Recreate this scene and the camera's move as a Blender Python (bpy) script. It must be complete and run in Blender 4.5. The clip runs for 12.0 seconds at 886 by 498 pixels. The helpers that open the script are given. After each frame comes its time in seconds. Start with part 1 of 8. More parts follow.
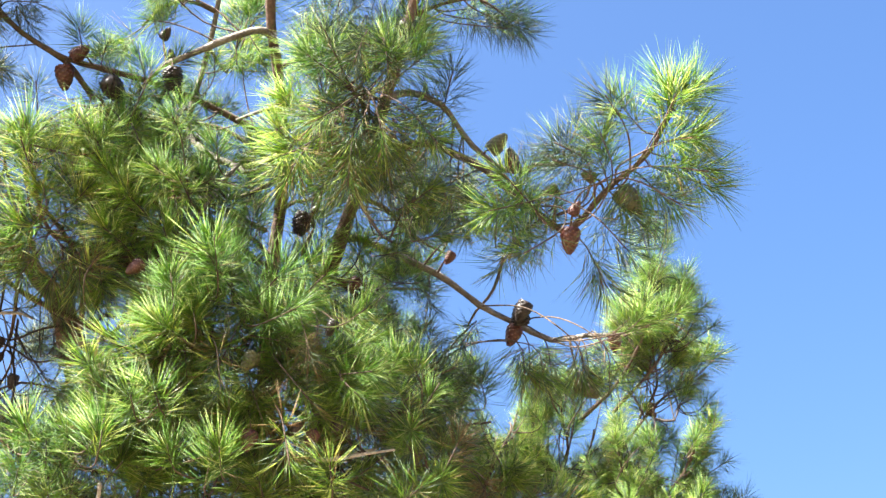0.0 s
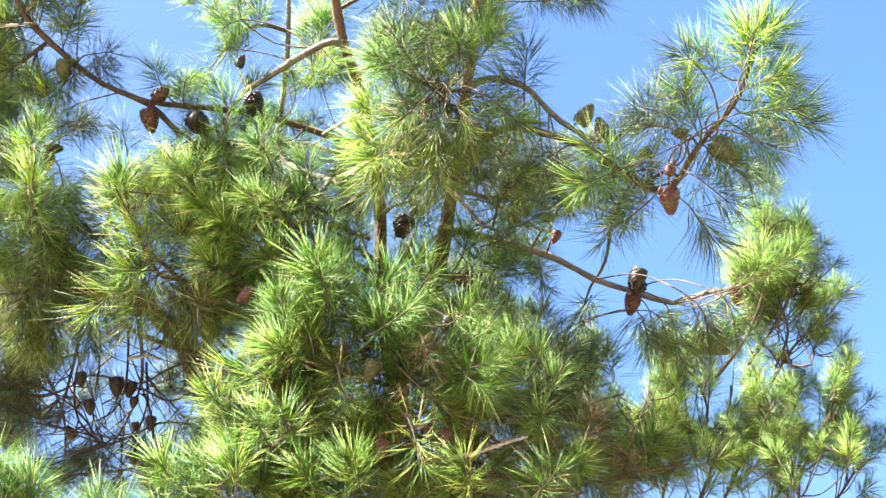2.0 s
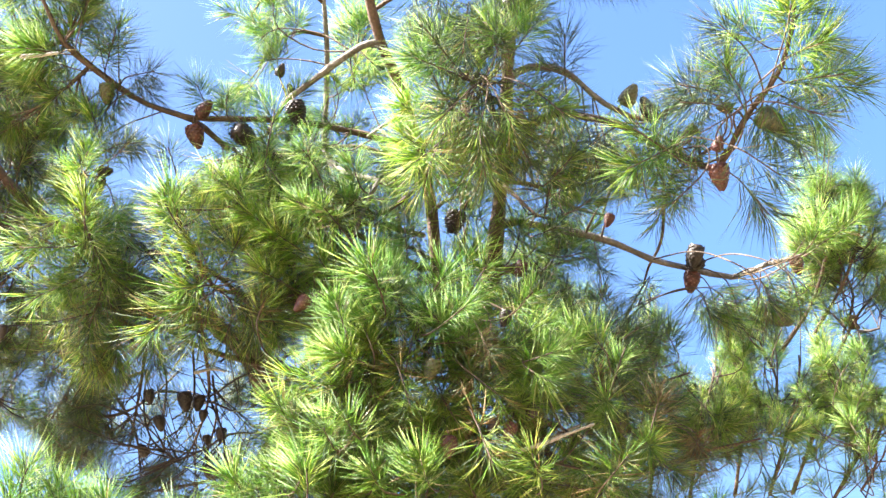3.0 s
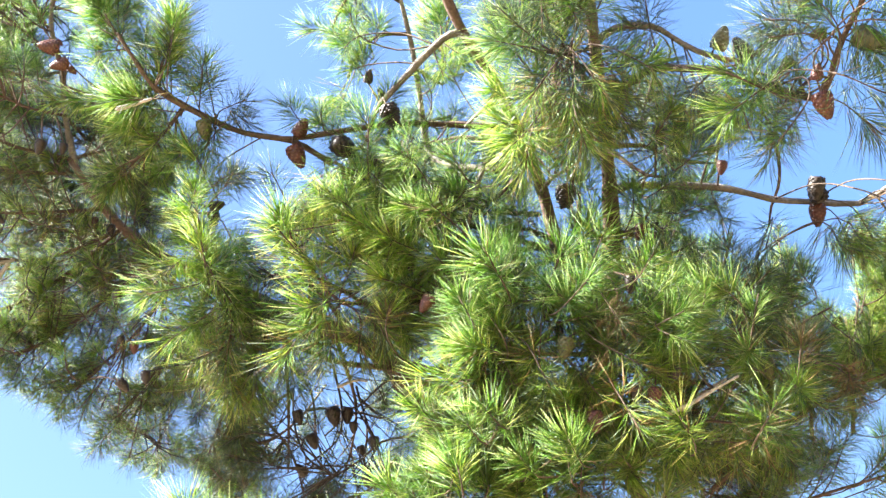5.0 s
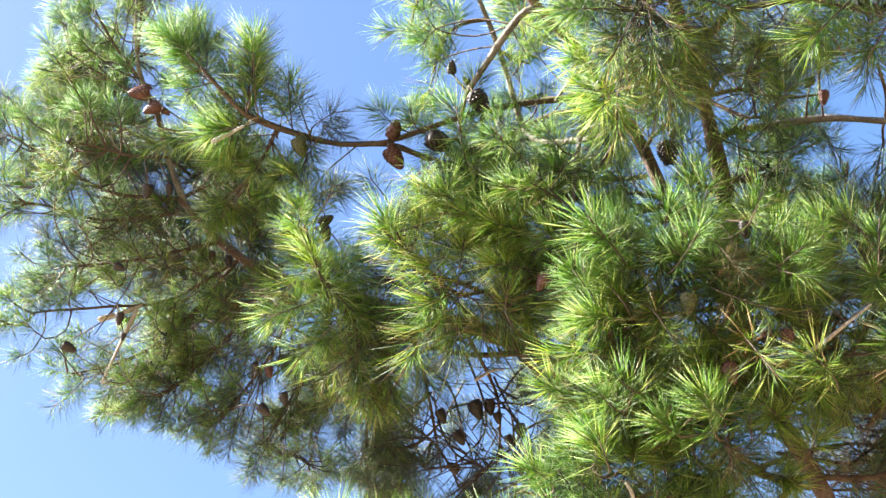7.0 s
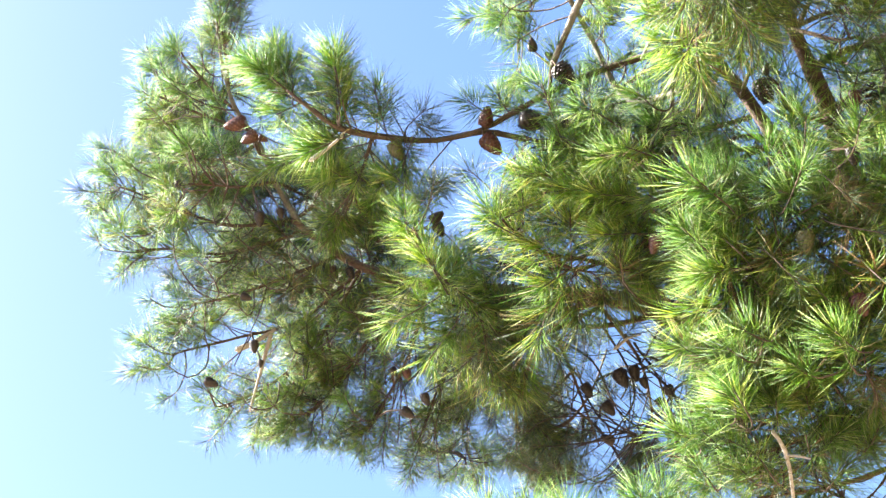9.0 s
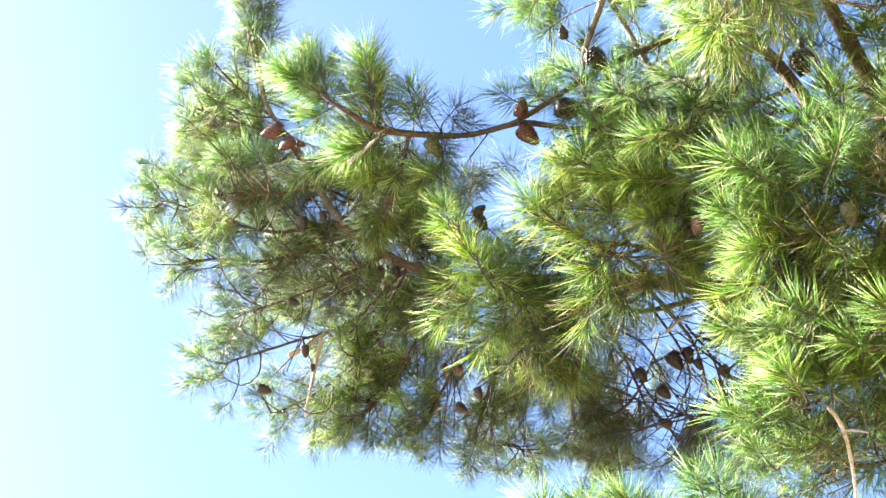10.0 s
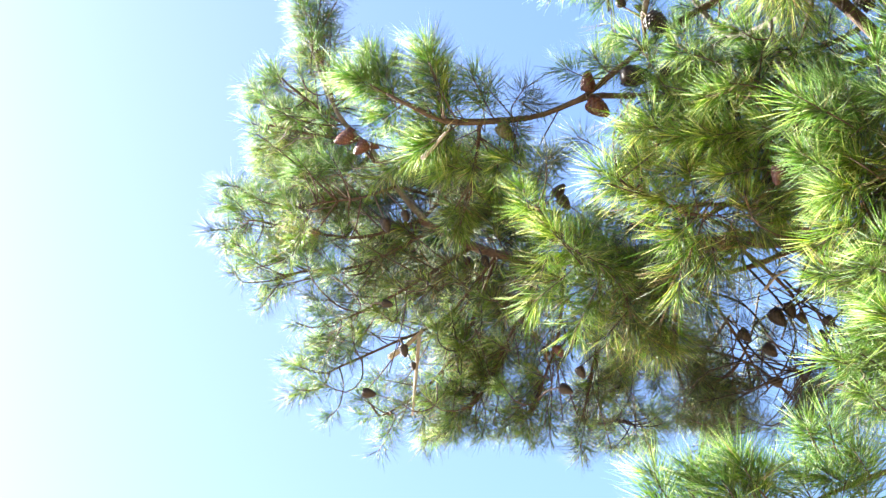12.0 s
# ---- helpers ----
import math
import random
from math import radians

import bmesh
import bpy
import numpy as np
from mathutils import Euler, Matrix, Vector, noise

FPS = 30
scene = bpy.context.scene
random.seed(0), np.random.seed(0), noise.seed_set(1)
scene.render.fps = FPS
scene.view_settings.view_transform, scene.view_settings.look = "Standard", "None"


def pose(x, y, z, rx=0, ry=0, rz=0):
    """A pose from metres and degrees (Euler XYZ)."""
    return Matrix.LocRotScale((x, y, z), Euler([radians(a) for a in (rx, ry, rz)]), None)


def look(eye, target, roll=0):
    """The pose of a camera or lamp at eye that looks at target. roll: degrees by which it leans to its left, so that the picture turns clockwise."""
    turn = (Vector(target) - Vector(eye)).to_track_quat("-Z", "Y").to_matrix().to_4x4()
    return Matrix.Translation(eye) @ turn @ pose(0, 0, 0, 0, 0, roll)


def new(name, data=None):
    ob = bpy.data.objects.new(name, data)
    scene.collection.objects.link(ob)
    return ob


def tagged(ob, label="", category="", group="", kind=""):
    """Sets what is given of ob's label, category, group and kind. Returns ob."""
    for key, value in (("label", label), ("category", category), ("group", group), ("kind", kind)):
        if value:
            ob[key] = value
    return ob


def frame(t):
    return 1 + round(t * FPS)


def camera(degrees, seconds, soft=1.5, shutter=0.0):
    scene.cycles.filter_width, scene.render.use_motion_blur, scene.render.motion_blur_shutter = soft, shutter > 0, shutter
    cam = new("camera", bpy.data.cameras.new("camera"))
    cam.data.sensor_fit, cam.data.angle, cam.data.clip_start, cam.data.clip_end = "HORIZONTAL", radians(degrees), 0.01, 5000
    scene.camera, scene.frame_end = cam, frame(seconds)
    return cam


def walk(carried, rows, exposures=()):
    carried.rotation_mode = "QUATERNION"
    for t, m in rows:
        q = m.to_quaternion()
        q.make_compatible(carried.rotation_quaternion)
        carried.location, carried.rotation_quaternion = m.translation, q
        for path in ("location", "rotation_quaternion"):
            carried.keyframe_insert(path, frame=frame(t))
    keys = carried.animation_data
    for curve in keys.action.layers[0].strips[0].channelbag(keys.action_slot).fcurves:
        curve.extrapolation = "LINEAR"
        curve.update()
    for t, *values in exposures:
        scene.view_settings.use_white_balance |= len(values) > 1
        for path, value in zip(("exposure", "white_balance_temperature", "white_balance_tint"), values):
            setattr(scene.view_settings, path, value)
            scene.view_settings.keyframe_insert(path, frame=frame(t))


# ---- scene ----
# ---- camera ----
EXPO = 3.15
SKY = 0.047
SUN = 5.0
SUN_E = 49
SUN_A = -122
AIR = 1.0
DUST = 5.5
OZONE = 5.0
SKY_SAT = 1.2
SKY_HUE = 0.503
SOFT = 1.4
cam = camera(34.25, 12.0, soft=SOFT)
PATH = [
    (0, pose(0.0000, 0.0000, 1.6000, 118.000, -0.000, 0.000)),
    (0.5, pose(0.0116, 0.0047, 1.6061, 117.867, 1.515, 2.255)),
    (1, pose(0.0276, 0.0046, 1.6148, 117.723, 3.079, 4.592)),
    (1.5, pose(0.0380, 0.0092, 1.6157, 117.739, 4.355, 6.509)),
    (2, pose(0.0534, 0.0183, 1.6150, 117.824, 5.620, 8.573)),
    (2.5, pose(0.0638, 0.0205, 1.6173, 117.883, 6.955, 10.613)),
    (3, pose(0.0824, 0.0218, 1.6336, 117.834, 8.330, 12.885)),
    (5, pose(0.1281, 0.0473, 1.6421, 118.982, 14.268, 22.374)),
    (5.5, pose(0.1386, 0.0590, 1.6369, 119.476, 15.502, 24.549)),
    (6, pose(0.1504, 0.0741, 1.6272, 120.129, 16.848, 27.007)),
    (6.5, pose(0.1635, 0.0851, 1.6139, 120.850, 18.113, 29.495)),
    (7, pose(0.1754, 0.0996, 1.6048, 121.681, 19.477, 32.236)),
    (9, pose(0.2765, 0.1636, 1.5891, 124.932, 24.211, 43.547)),
    (9.5, pose(0.2953, 0.1799, 1.5843, 125.641, 24.919, 45.681)),
    (10, pose(0.3016, 0.1889, 1.5848, 126.402, 25.783, 47.802)),
    (10.5, pose(0.3039, 0.1918, 1.5834, 127.033, 26.477, 49.452)),
    (11, pose(0.3052, 0.2005, 1.5717, 128.046, 27.323, 51.706)),
    (11.5, pose(0.3073, 0.2144, 1.5514, 129.206, 28.039, 54.027)),
    (12, pose(0.3042, 0.2297, 1.5357, 130.375, 28.701, 56.333)),
]
walk(cam, PATH, exposures=[(0.0, EXPO - 0.1), (1.0, EXPO + 0.03), (2.5, EXPO + 0.33), (5.2, EXPO + 0.3), (7.0, EXPO - 0.06), (9.0, EXPO + 0.2), (10.7, EXPO + 0.42), (12.0, EXPO + 0.24)])

# ---- light ----
SUN_EL, SUN_AZ = radians(SUN_E), radians(SUN_A)  # azimuth clockwise from +y
world = bpy.data.worlds.new("sky")
scene.world = world
world.use_nodes = True
wn = world.node_tree.nodes
sky = wn.new("ShaderNodeTexSky")
sky.sky_type, sky.sun_disc = "NISHITA", False
sky.sun_elevation, sky.sun_rotation = SUN_EL, SUN_AZ
sky.air_density, sky.dust_density, sky.ozone_density = AIR, DUST, OZONE
tint = wn.new("ShaderNodeHueSaturation")
tint.inputs["Saturation"].default_value, tint.inputs["Hue"].default_value = SKY_SAT, SKY_HUE
world.node_tree.links.new(sky.outputs[0], tint.inputs["Color"])
world.node_tree.links.new(tint.outputs[0], wn["Background"].inputs[0])
wn["Background"].inputs[1].default_value = SKY
sun = new("sun", bpy.data.lights.new("sun", "SUN"))
sun.data.energy, sun.data.angle, sun.data.color = SUN, radians(0.55), (1.0, 0.965, 0.90)
sun_way = Vector((math.sin(SUN_AZ) * math.cos(SUN_EL), math.cos(SUN_AZ) * math.cos(SUN_EL), math.sin(SUN_EL)))
sun.matrix_world = look(sun_way * 30, (0, 0, 0))


# ---- materials ----
def material(name, rough=0.6):
    m = bpy.data.materials.new(name)
    m.use_nodes = True
    nodes, links = m.node_tree.nodes, m.node_tree.links
    nodes["Principled BSDF"].inputs["Roughness"].default_value = rough
    return m, nodes, links, nodes["Principled BSDF"]


def ramp(nodes, links, value, stops):
    r = nodes.new("ShaderNodeValToRGB")
    while len(r.color_ramp.elements) < len(stops):
        r.color_ramp.elements.new(0.5)
    for e, (at, c) in zip(r.color_ramp.elements, stops):
        e.position, e.color = at, (*c, 1)
    links.new(value, r.inputs[0])
    return r.outputs[0]


def speckle(nodes, links, scale, detail=4.0, where=None):
    n = nodes.new("ShaderNodeTexNoise")
    n.inputs["Scale"].default_value, n.inputs["Detail"].default_value = scale, detail
    if where is not None:
        links.new(where, n.inputs["Vector"])
    return n.outputs["Fac"]


def blend(nodes, links, fac, a, b, how="MIX"):
    n = nodes.new("ShaderNodeMix")
    n.data_type, n.blend_type = "RGBA", how
    for socket, v in ((n.inputs[0], fac), (n.inputs[6], a), (n.inputs[7], b)):
        if isinstance(v, (int, float)):
            socket.default_value = v
        elif isinstance(v, tuple):
            socket.default_value = (*v, 1)
        else:
            links.new(v, socket)
    return n.outputs[2]


def relief(nodes, links, height, shader, strength, distance):
    b = nodes.new("ShaderNodeBump")
    b.inputs["Strength"].default_value, b.inputs["Distance"].default_value = strength, distance
    links.new(height, b.inputs["Height"])
    links.new(b.outputs[0], shader.inputs["Normal"])


def needle_material(name, stops, glow, through_light, rough):
    """Leaf stuff that lets some light through; hue varies needle by needle and from shoot to shoot."""
    m, nodes, links, shader = material(name, rough)
    geo = nodes.new("ShaderNodeNewGeometry")
    by_needle = ramp(nodes, links, geo.outputs["Random Per Island"], stops)
    patch = ramp(nodes, links, speckle(nodes, links, 3.1, 2.0, geo.outputs["Position"]), [(0.36, (0.70, 0.85, 0.90)), (0.64, (1.12, 1.10, 0.90))])
    col = blend(nodes, links, 1.0, by_needle, patch, "MULTIPLY")
    links.new(col, shader.inputs["Base Color"])
    shader.inputs["Specular IOR Level"].default_value = glow
    tl = nodes.new("ShaderNodeBsdfTranslucent")
    links.new(blend(nodes, links, 1.0, col, (1.5, 1.6, 0.8), "MULTIPLY"), tl.inputs[0])
    mix = nodes.new("ShaderNodeMixShader")
    mix.inputs[0].default_value = through_light
    links.new(shader.outputs[0], mix.inputs[1])
    links.new(tl.outputs[0], mix.inputs[2])
    links.new(mix.outputs[0], nodes["Material Output"].inputs[0])
    return m


def bark_material(name, stops, crack):
    m, nodes, links, shader = material(name, 0.85)
    geo = nodes.new("ShaderNodeNewGeometry")
    col = ramp(nodes, links, speckle(nodes, links, 14.0, 6.0, geo.outputs["Position"]), stops)
    fine = speckle(nodes, links, 130.0, 5.0, geo.outputs["Position"])
    links.new(blend(nodes, links, 1.0, col, ramp(nodes, links, fine, [(0.3, (0.55, 0.55, 0.55)), (0.65, (1.1, 1.1, 1.1))]), "MULTIPLY"), shader.inputs["Base Color"])
    v = nodes.new("ShaderNodeTexVoronoi")
    v.inputs["Scale"].default_value = crack
    links.new(geo.outputs["Position"], v.inputs["Vector"])
    relief(nodes, links, blend(nodes, links, 0.5, v.outputs["Distance"], fine), shader, 0.7, 0.006)
    return m


FRESH = needle_material("fresh_needles", [(0.0, (0.078, 0.176, 0.020)), (0.45, (0.165, 0.285, 0.036)), (0.8, (0.325, 0.380, 0.095)), (1.0, (0.55, 0.52, 0.26))], 0.4, 0.48, 0.45)
# DEEP: old needles, darkened further to paint in the inner crown's shade
DEEP = needle_material("older_and_shaded_needles", [(0.0, (0.022, 0.044, 0.014)), (0.5, (0.056, 0.094, 0.026)), (0.85, (0.125, 0.165, 0.052)), (1.0, (0.26, 0.22, 0.10))], 0.5, 0.18, 0.45)
DRY = needle_material("dry_needles", [(0.0, (0.12, 0.060, 0.024)), (0.6, (0.23, 0.140, 0.060)), (1.0, (0.34, 0.24, 0.12))], 0.3, 0.2, 0.6)
BARK = bark_material("pine_bark", [(0.3, (0.075, 0.045, 0.033)), (0.55, (0.155, 0.095, 0.068)), (0.75, (0.24, 0.165, 0.120))], 60)
GREY = bark_material("smooth_grey_bark", [(0.3, (0.11, 0.090, 0.072)), (0.55, (0.21, 0.180, 0.145)), (0.75, (0.31, 0.275, 0.23))], 110)
TWIG = bark_material("young_twig_bark", [(0.3, (0.055, 0.034, 0.021)), (0.55, (0.105, 0.067, 0.041)), (0.75, (0.16, 0.108, 0.070))], 160)
# darker copy of the twig bark, with the crown's inner shade in its colour
SHADE_TWIG = bark_material("shade_dark_twig", [(0.3, (0.022, 0.016, 0.013)), (0.55, (0.045, 0.033, 0.026)), (0.75, (0.085, 0.068, 0.055))], 160)
DEAD = bark_material("bleached_dead_wood", [(0.3, (0.36, 0.30, 0.24)), (0.55, (0.52, 0.46, 0.38)), (0.75, (0.62, 0.57, 0.50))], 120)


def cone_material(name, low, high, tip):
    m, nodes, links, shader = material(name, 0.45)
    geo = nodes.new("ShaderNodeNewGeometry")
    col = ramp(nodes, links, geo.outputs["Random Per Island"], [(0.0, low), (1.0, high)])
    links.new(blend(nodes, links, ramp(nodes, links, speckle(nodes, links, 90.0, 4.0, geo.outputs["Position"]), [(0.5, (0, 0, 0)), (0.75, (0.8, 0.8, 0.8))]), col, tip), shader.inputs["Base Color"])
    return m


RED = cone_material("reddish_cone", (0.042, 0.011, 0.008), (0.088, 0.022, 0.014), (0.12, 0.042, 0.026))
# BROWN: weathered dark brown, taken darker to put shade into the cones
BROWN = cone_material("weathered_shaded_cone", (0.011, 0.007, 0.005), (0.030, 0.018, 0.012), (0.060, 0.040, 0.027))
GREEN = cone_material("unripe_cone", (0.045, 0.055, 0.018), (0.085, 0.090, 0.028), (0.12, 0.10, 0.05))
GREEN_TIP = cone_material("unripe_scale_tip", (0.055, 0.055, 0.022), (0.10, 0.088, 0.040), (0.14, 0.11, 0.065))
UMBO = cone_material("cone_scale_tip", (0.085, 0.034, 0.022), (0.15, 0.066, 0.043), (0.22, 0.12, 0.08))
SOIL, nodes, links, shader = material("needle_littered_soil", 0.95)
geo = nodes.new("ShaderNodeNewGeometry")
links.new(blend(nodes, links, speckle(nodes, links, 60.0, 6.0, geo.outputs["Position"]), ramp(nodes, links, speckle(nodes, links, 0.7, 5.0, geo.outputs["Position"]), [(0.35, (0.085, 0.062, 0.036)), (0.65, (0.150, 0.112, 0.068))]), (0.125, 0.088, 0.045)), shader.inputs["Base Color"])
relief(nodes, links, speckle(nodes, links, 25.0, 6.0, geo.outputs["Position"]), shader, 0.6, 0.03)


# ---- mesh helpers ----
def mesh_of(name, verts, tris, mats, slots):
    """One mesh from arrays of corners, triangles and material numbers."""
    me = bpy.data.meshes.new(name)
    tris = np.asarray(tris, dtype=np.int32)
    me.vertices.add(len(verts))
    me.vertices.foreach_set("co", np.asarray(verts, dtype=np.float32).ravel())
    me.loops.add(tris.size)
    me.loops.foreach_set("vertex_index", tris.ravel())
    me.polygons.add(len(tris))
    me.polygons.foreach_set("loop_start", np.arange(0, tris.size, 3, dtype=np.int32))
    me.polygons.foreach_set("material_index", np.asarray(mats, dtype=np.int32))
    me.polygons.foreach_set("use_smooth", np.ones(len(tris), dtype=bool))
    for m in slots:
        me.materials.append(m)
    me.update(calc_edges=True)
    me.validate()
    return me


def curve_through(points, step):
    """Catmull-Rom through the points, resampled at about that step."""
    p = np.asarray(points, dtype=float)
    if len(p) < 2:
        return p
    ext = np.vstack([2 * p[0] - p[1], p, 2 * p[-1] - p[-2]])
    out = []
    for i in range(1, len(ext) - 2):
        a, b, c, d = ext[i - 1:i + 3]
        n = max(2, int(np.linalg.norm(c - b) / step))
        for u in np.arange(n) / n:
            out.append(0.5 * (2 * b + (c - a) * u + (2 * a - 5 * b + 4 * c - d) * u * u + (3 * b - a - 3 * c + d) * u ** 3))
    out.append(p[-1])
    return np.array(out)


def tube(line, r0, r1, sides, rng, knots=0.12, power=1.0):
    """A tapered, slightly knotted round stem along the line: corners and triangles."""
    n = len(line)
    way = np.gradient(line, axis=0)
    way /= np.linalg.norm(way, axis=1)[:, None] + 1e-9
    side = np.cross(way, (0.31, 0.17, 0.93))
    side /= np.linalg.norm(side, axis=1)[:, None] + 1e-9
    other = np.cross(way, side)
    rad = (r0 + (r1 - r0) * np.linspace(0, 1, n) ** power) * (1 + knots * rng.normal(size=n).clip(-1.5, 1.5) * 0.5)
    ang = np.arange(sides) * 2 * np.pi / sides
    wob = 1 + knots * 0.5 * rng.normal(size=(n, sides)).clip(-1.5, 1.5)
    v = line[:, None] + rad[:, None, None] * wob[..., None] * (np.cos(ang)[None, :, None] * side[:, None] + np.sin(ang)[None, :, None] * other[:, None])
    v = np.vstack([v.reshape(-1, 3), line[-1:] + way[-1:] * rad[-1], line[:1] - way[:1] * rad[0]])
    i, j = np.meshgrid(np.arange(n - 1), np.arange(sides), indexing="ij")
    a, b = i * sides + j, i * sides + (j + 1) % sides
    t = np.concatenate([np.stack([a, b, b + sides], -1).reshape(-1, 3), np.stack([a, b + sides, a + sides], -1).reshape(-1, 3)])
    k = np.arange(sides)
    end = (n - 1) * sides
    caps = np.concatenate([np.stack([end + k, end + (k + 1) % sides, np.full(sides, n * sides)], -1), np.stack([(k + 1) % sides, k, np.full(sides, n * sides + 1)], -1)])
    return v, np.concatenate([t, caps])


def needle_arrays(rng, count, stem, reach, spread_low, spread_tip, mix, curl):
    """A brush of needles round a stem that runs up z from 0 to stem. mix: share of fresh and of dry needles."""
    half = count // 2
    count = half * 2
    pair = lambda v, off: np.repeat(v, 2) + rng.normal(0, off, count)
    s = np.repeat(rng.random(half) ** 0.75, 2)
    at = s * stem
    lean = pair(np.radians((spread_low + (spread_tip - spread_low) * s[::2]) * rng.uniform(0.45, 1.4, half)), 0.07)
    ang = pair(rng.random(half) * 2 * np.pi, 0.10)
    length = pair(reach * rng.uniform(0.66, 1.12, half), 0.004)
    out = np.stack([np.cos(ang), np.sin(ang), np.zeros(count)], -1)
    up = np.array([0, 0, 1.0])
    d1 = out * np.sin(lean)[:, None] + up * np.cos(lean)[:, None]
    lean2 = lean + np.radians(curl) * rng.normal(0.4, 0.8, count)
    ang2 = ang + rng.normal(0, 0.12, count)
    d2 = np.stack([np.cos(ang2), np.sin(ang2), np.zeros(count)], -1) * np.sin(lean2)[:, None] + up * np.cos(lean2)[:, None]
    root = up * at[:, None] + out * 0.002
    mid = root + d1 * (length * 0.36)[:, None]
    tip = mid + d2 * (length * 0.64)[:, None]
    side = np.cross(d1, rng.normal(size=(count, 3)))
    side /= np.linalg.norm(side, axis=1)[:, None]
    other = np.cross(d1, side)
    r = NEEDLE_R * rng.uniform(0.8, 1.25, count)
    ring = [mid + (side * math.cos(k * 2 * np.pi / 3) + other * math.sin(k * 2 * np.pi / 3)) * r[:, None] for k in range(3)]
    verts = np.stack([root] + ring + [tip], 1).reshape(-1, 3)
    pattern = np.array([(0, 2, 1), (0, 3, 2), (0, 1, 3), (1, 2, 4), (2, 3, 4), (3, 1, 4)])
    tris = (np.arange(count)[:, None, None] * 5 + pattern).reshape(-1, 3)
    roll = np.repeat(rng.random(half), 2)
    dry_share = np.where(s < 0.35, mix[1] * 2.2, mix[1] * 0.5)
    mat = np.where(roll < dry_share, 2, np.where(np.repeat(rng.random(half), 2) < mix[0], 0, 1))
    return verts, tris, np.repeat(mat, 6)


NEEDLE_R = 0.00088
RNG = np.random.default_rng(7)
# kinds of shoot: needles, stem, needle length, spread at the foot and at the tip, (fresh, dry) shares, curl
HABITS = {
    "fan": (150, 0.085, 0.128, 78, 36, (0.90, 0.02), 5),
    "brush": (176, 0.150, 0.120, 84, 40, (0.80, 0.04), 6),
    "bushy": (150, 0.105, 0.118, 90, 44, (0.72, 0.05), 7),
    "old": (140, 0.140, 0.124, 94, 54, (0.40, 0.16), 9),
    "droop": (150, 0.110, 0.145, 60, 34, (0.50, 0.15), 8),
    # nearly all DEEP: shade of the inner crown as needle colour
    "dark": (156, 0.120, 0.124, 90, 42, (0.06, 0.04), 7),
    "dry": (120, 0.100, 0.130, 70, 45, (0.0, 0.95), 14),
}
TUFTS = {k: [needle_arrays(RNG, *h) for _ in range(4)] for k, h in HABITS.items()}
TUFT_MESHES = {k: [mesh_of("needle_tuft_" + k, *a, (FRESH, DEEP, DRY)) for a in v] for k, v in TUFTS.items()}


def cone_mesh(name, opened, mats, rng):
    """A cone one unit long that hangs from the origin along +z: a core and spiralled scales with pale tips."""
    verts, tris, mat = [], [], []
    count = 84
    body = lambda u: (0.315 if not opened else 0.27) * math.sin(math.pi * min(1, 0.10 + 0.90 * u) ** 0.62) ** 0.75 + 0.012
    line = np.stack([np.zeros(14), np.zeros(14), np.linspace(0, 0.985, 14)], -1)
    core, ct = tube(line, 1, 1, 10, rng, 0)
    rad = np.array([body(u) * 0.93 for u in np.linspace(0, 0.985, 14)])
    core[:140, :2] *= np.repeat(rad, 10)[:, None]
    core[140:, :2] = 0
    core[140, 2], core[141, 2] = 0.99, -0.01
    verts.append(core)
    tris.append(ct)
    mat += [0] * len(ct)
    start = len(core)
    for i in range(count):
        u = 0.03 + 0.94 * i / count
        a = i * 2.39996 + rng.normal(0, 0.05)
        r = body(u)
        w = (0.080 + 0.085 * math.sin(math.pi * u)) * rng.uniform(0.9, 1.1)
        out = np.array([math.cos(a), math.sin(a), 0])
        tang = np.array([-math.sin(a), math.cos(a), 0])
        up = np.array([0, 0, 1.0])
        lift = rng.uniform(0.10, 0.16) if opened else rng.uniform(0.034, 0.052)
        c = out * r + up * u
        tipp = c + out * lift + up * (0.05 if opened else 0.012)
        ring = [c - tang * w, c + up * w * (0.35 if opened else 0.75), c + tang * w, c - up * w * (0.35 if opened else 0.75)]
        lip = [tipp + (q - c) * (0.85 if opened else 0.34) for q in ring]
        boss = tipp + out * 0.018
        verts.append(np.array(ring + lip + [boss]))
        f = []
        for k in range(4):
            n = (k + 1) % 4
            f += [(k, n, 4 + n), (k, 4 + n, 4 + k)]
        top = [(4 + k, 4 + (k + 1) % 4, 8) for k in range(4)]
        tris.append(np.array(f + top) + start)
        mat += [0] * 8 + [1] * 4
        start += 9
    return mesh_of(name, np.vstack(verts), np.vstack(tris), mat, mats)


CONES = {
    "red": [cone_mesh("red_cone", False, (RED, UMBO), RNG) for _ in range(2)],
    "brown": [cone_mesh("brown_cone", False, (BROWN, BROWN), RNG) for _ in range(2)],
    "open": [cone_mesh("open_cone", True, (BROWN, BROWN), RNG) for _ in range(2)],
    "green": [cone_mesh("green_cone", False, (GREEN, GREEN_TIP), RNG)],
}
CONE_LABELS = {"red": "closed reddish-brown pine cone", "brown": "closed weathered pine cone, darkened as in shade", "open": "opened dark brown pine cone", "green": "unripe yellowish-green pine cone"}

# ---- ground ----
bm = bmesh.new()
bmesh.ops.create_grid(bm, x_segments=60, y_segments=60, size=30)
for v in bm.verts:
    far = max(abs(v.co.x), abs(v.co.y))
    v.co.z = 0.05 * noise.noise(v.co * 0.5) * (far > 1) - 0.02
    if far > 28:
        v.co.x, v.co.y = v.co.x * 60, v.co.y * 60
ground = new("ground", bpy.data.meshes.new("ground"))
bm.to_mesh(ground.data)
bm.free()
ground.data.materials.append(SOIL)
tagged(ground, "brown soil strewn with dry pine needles", "ground", kind="structure")

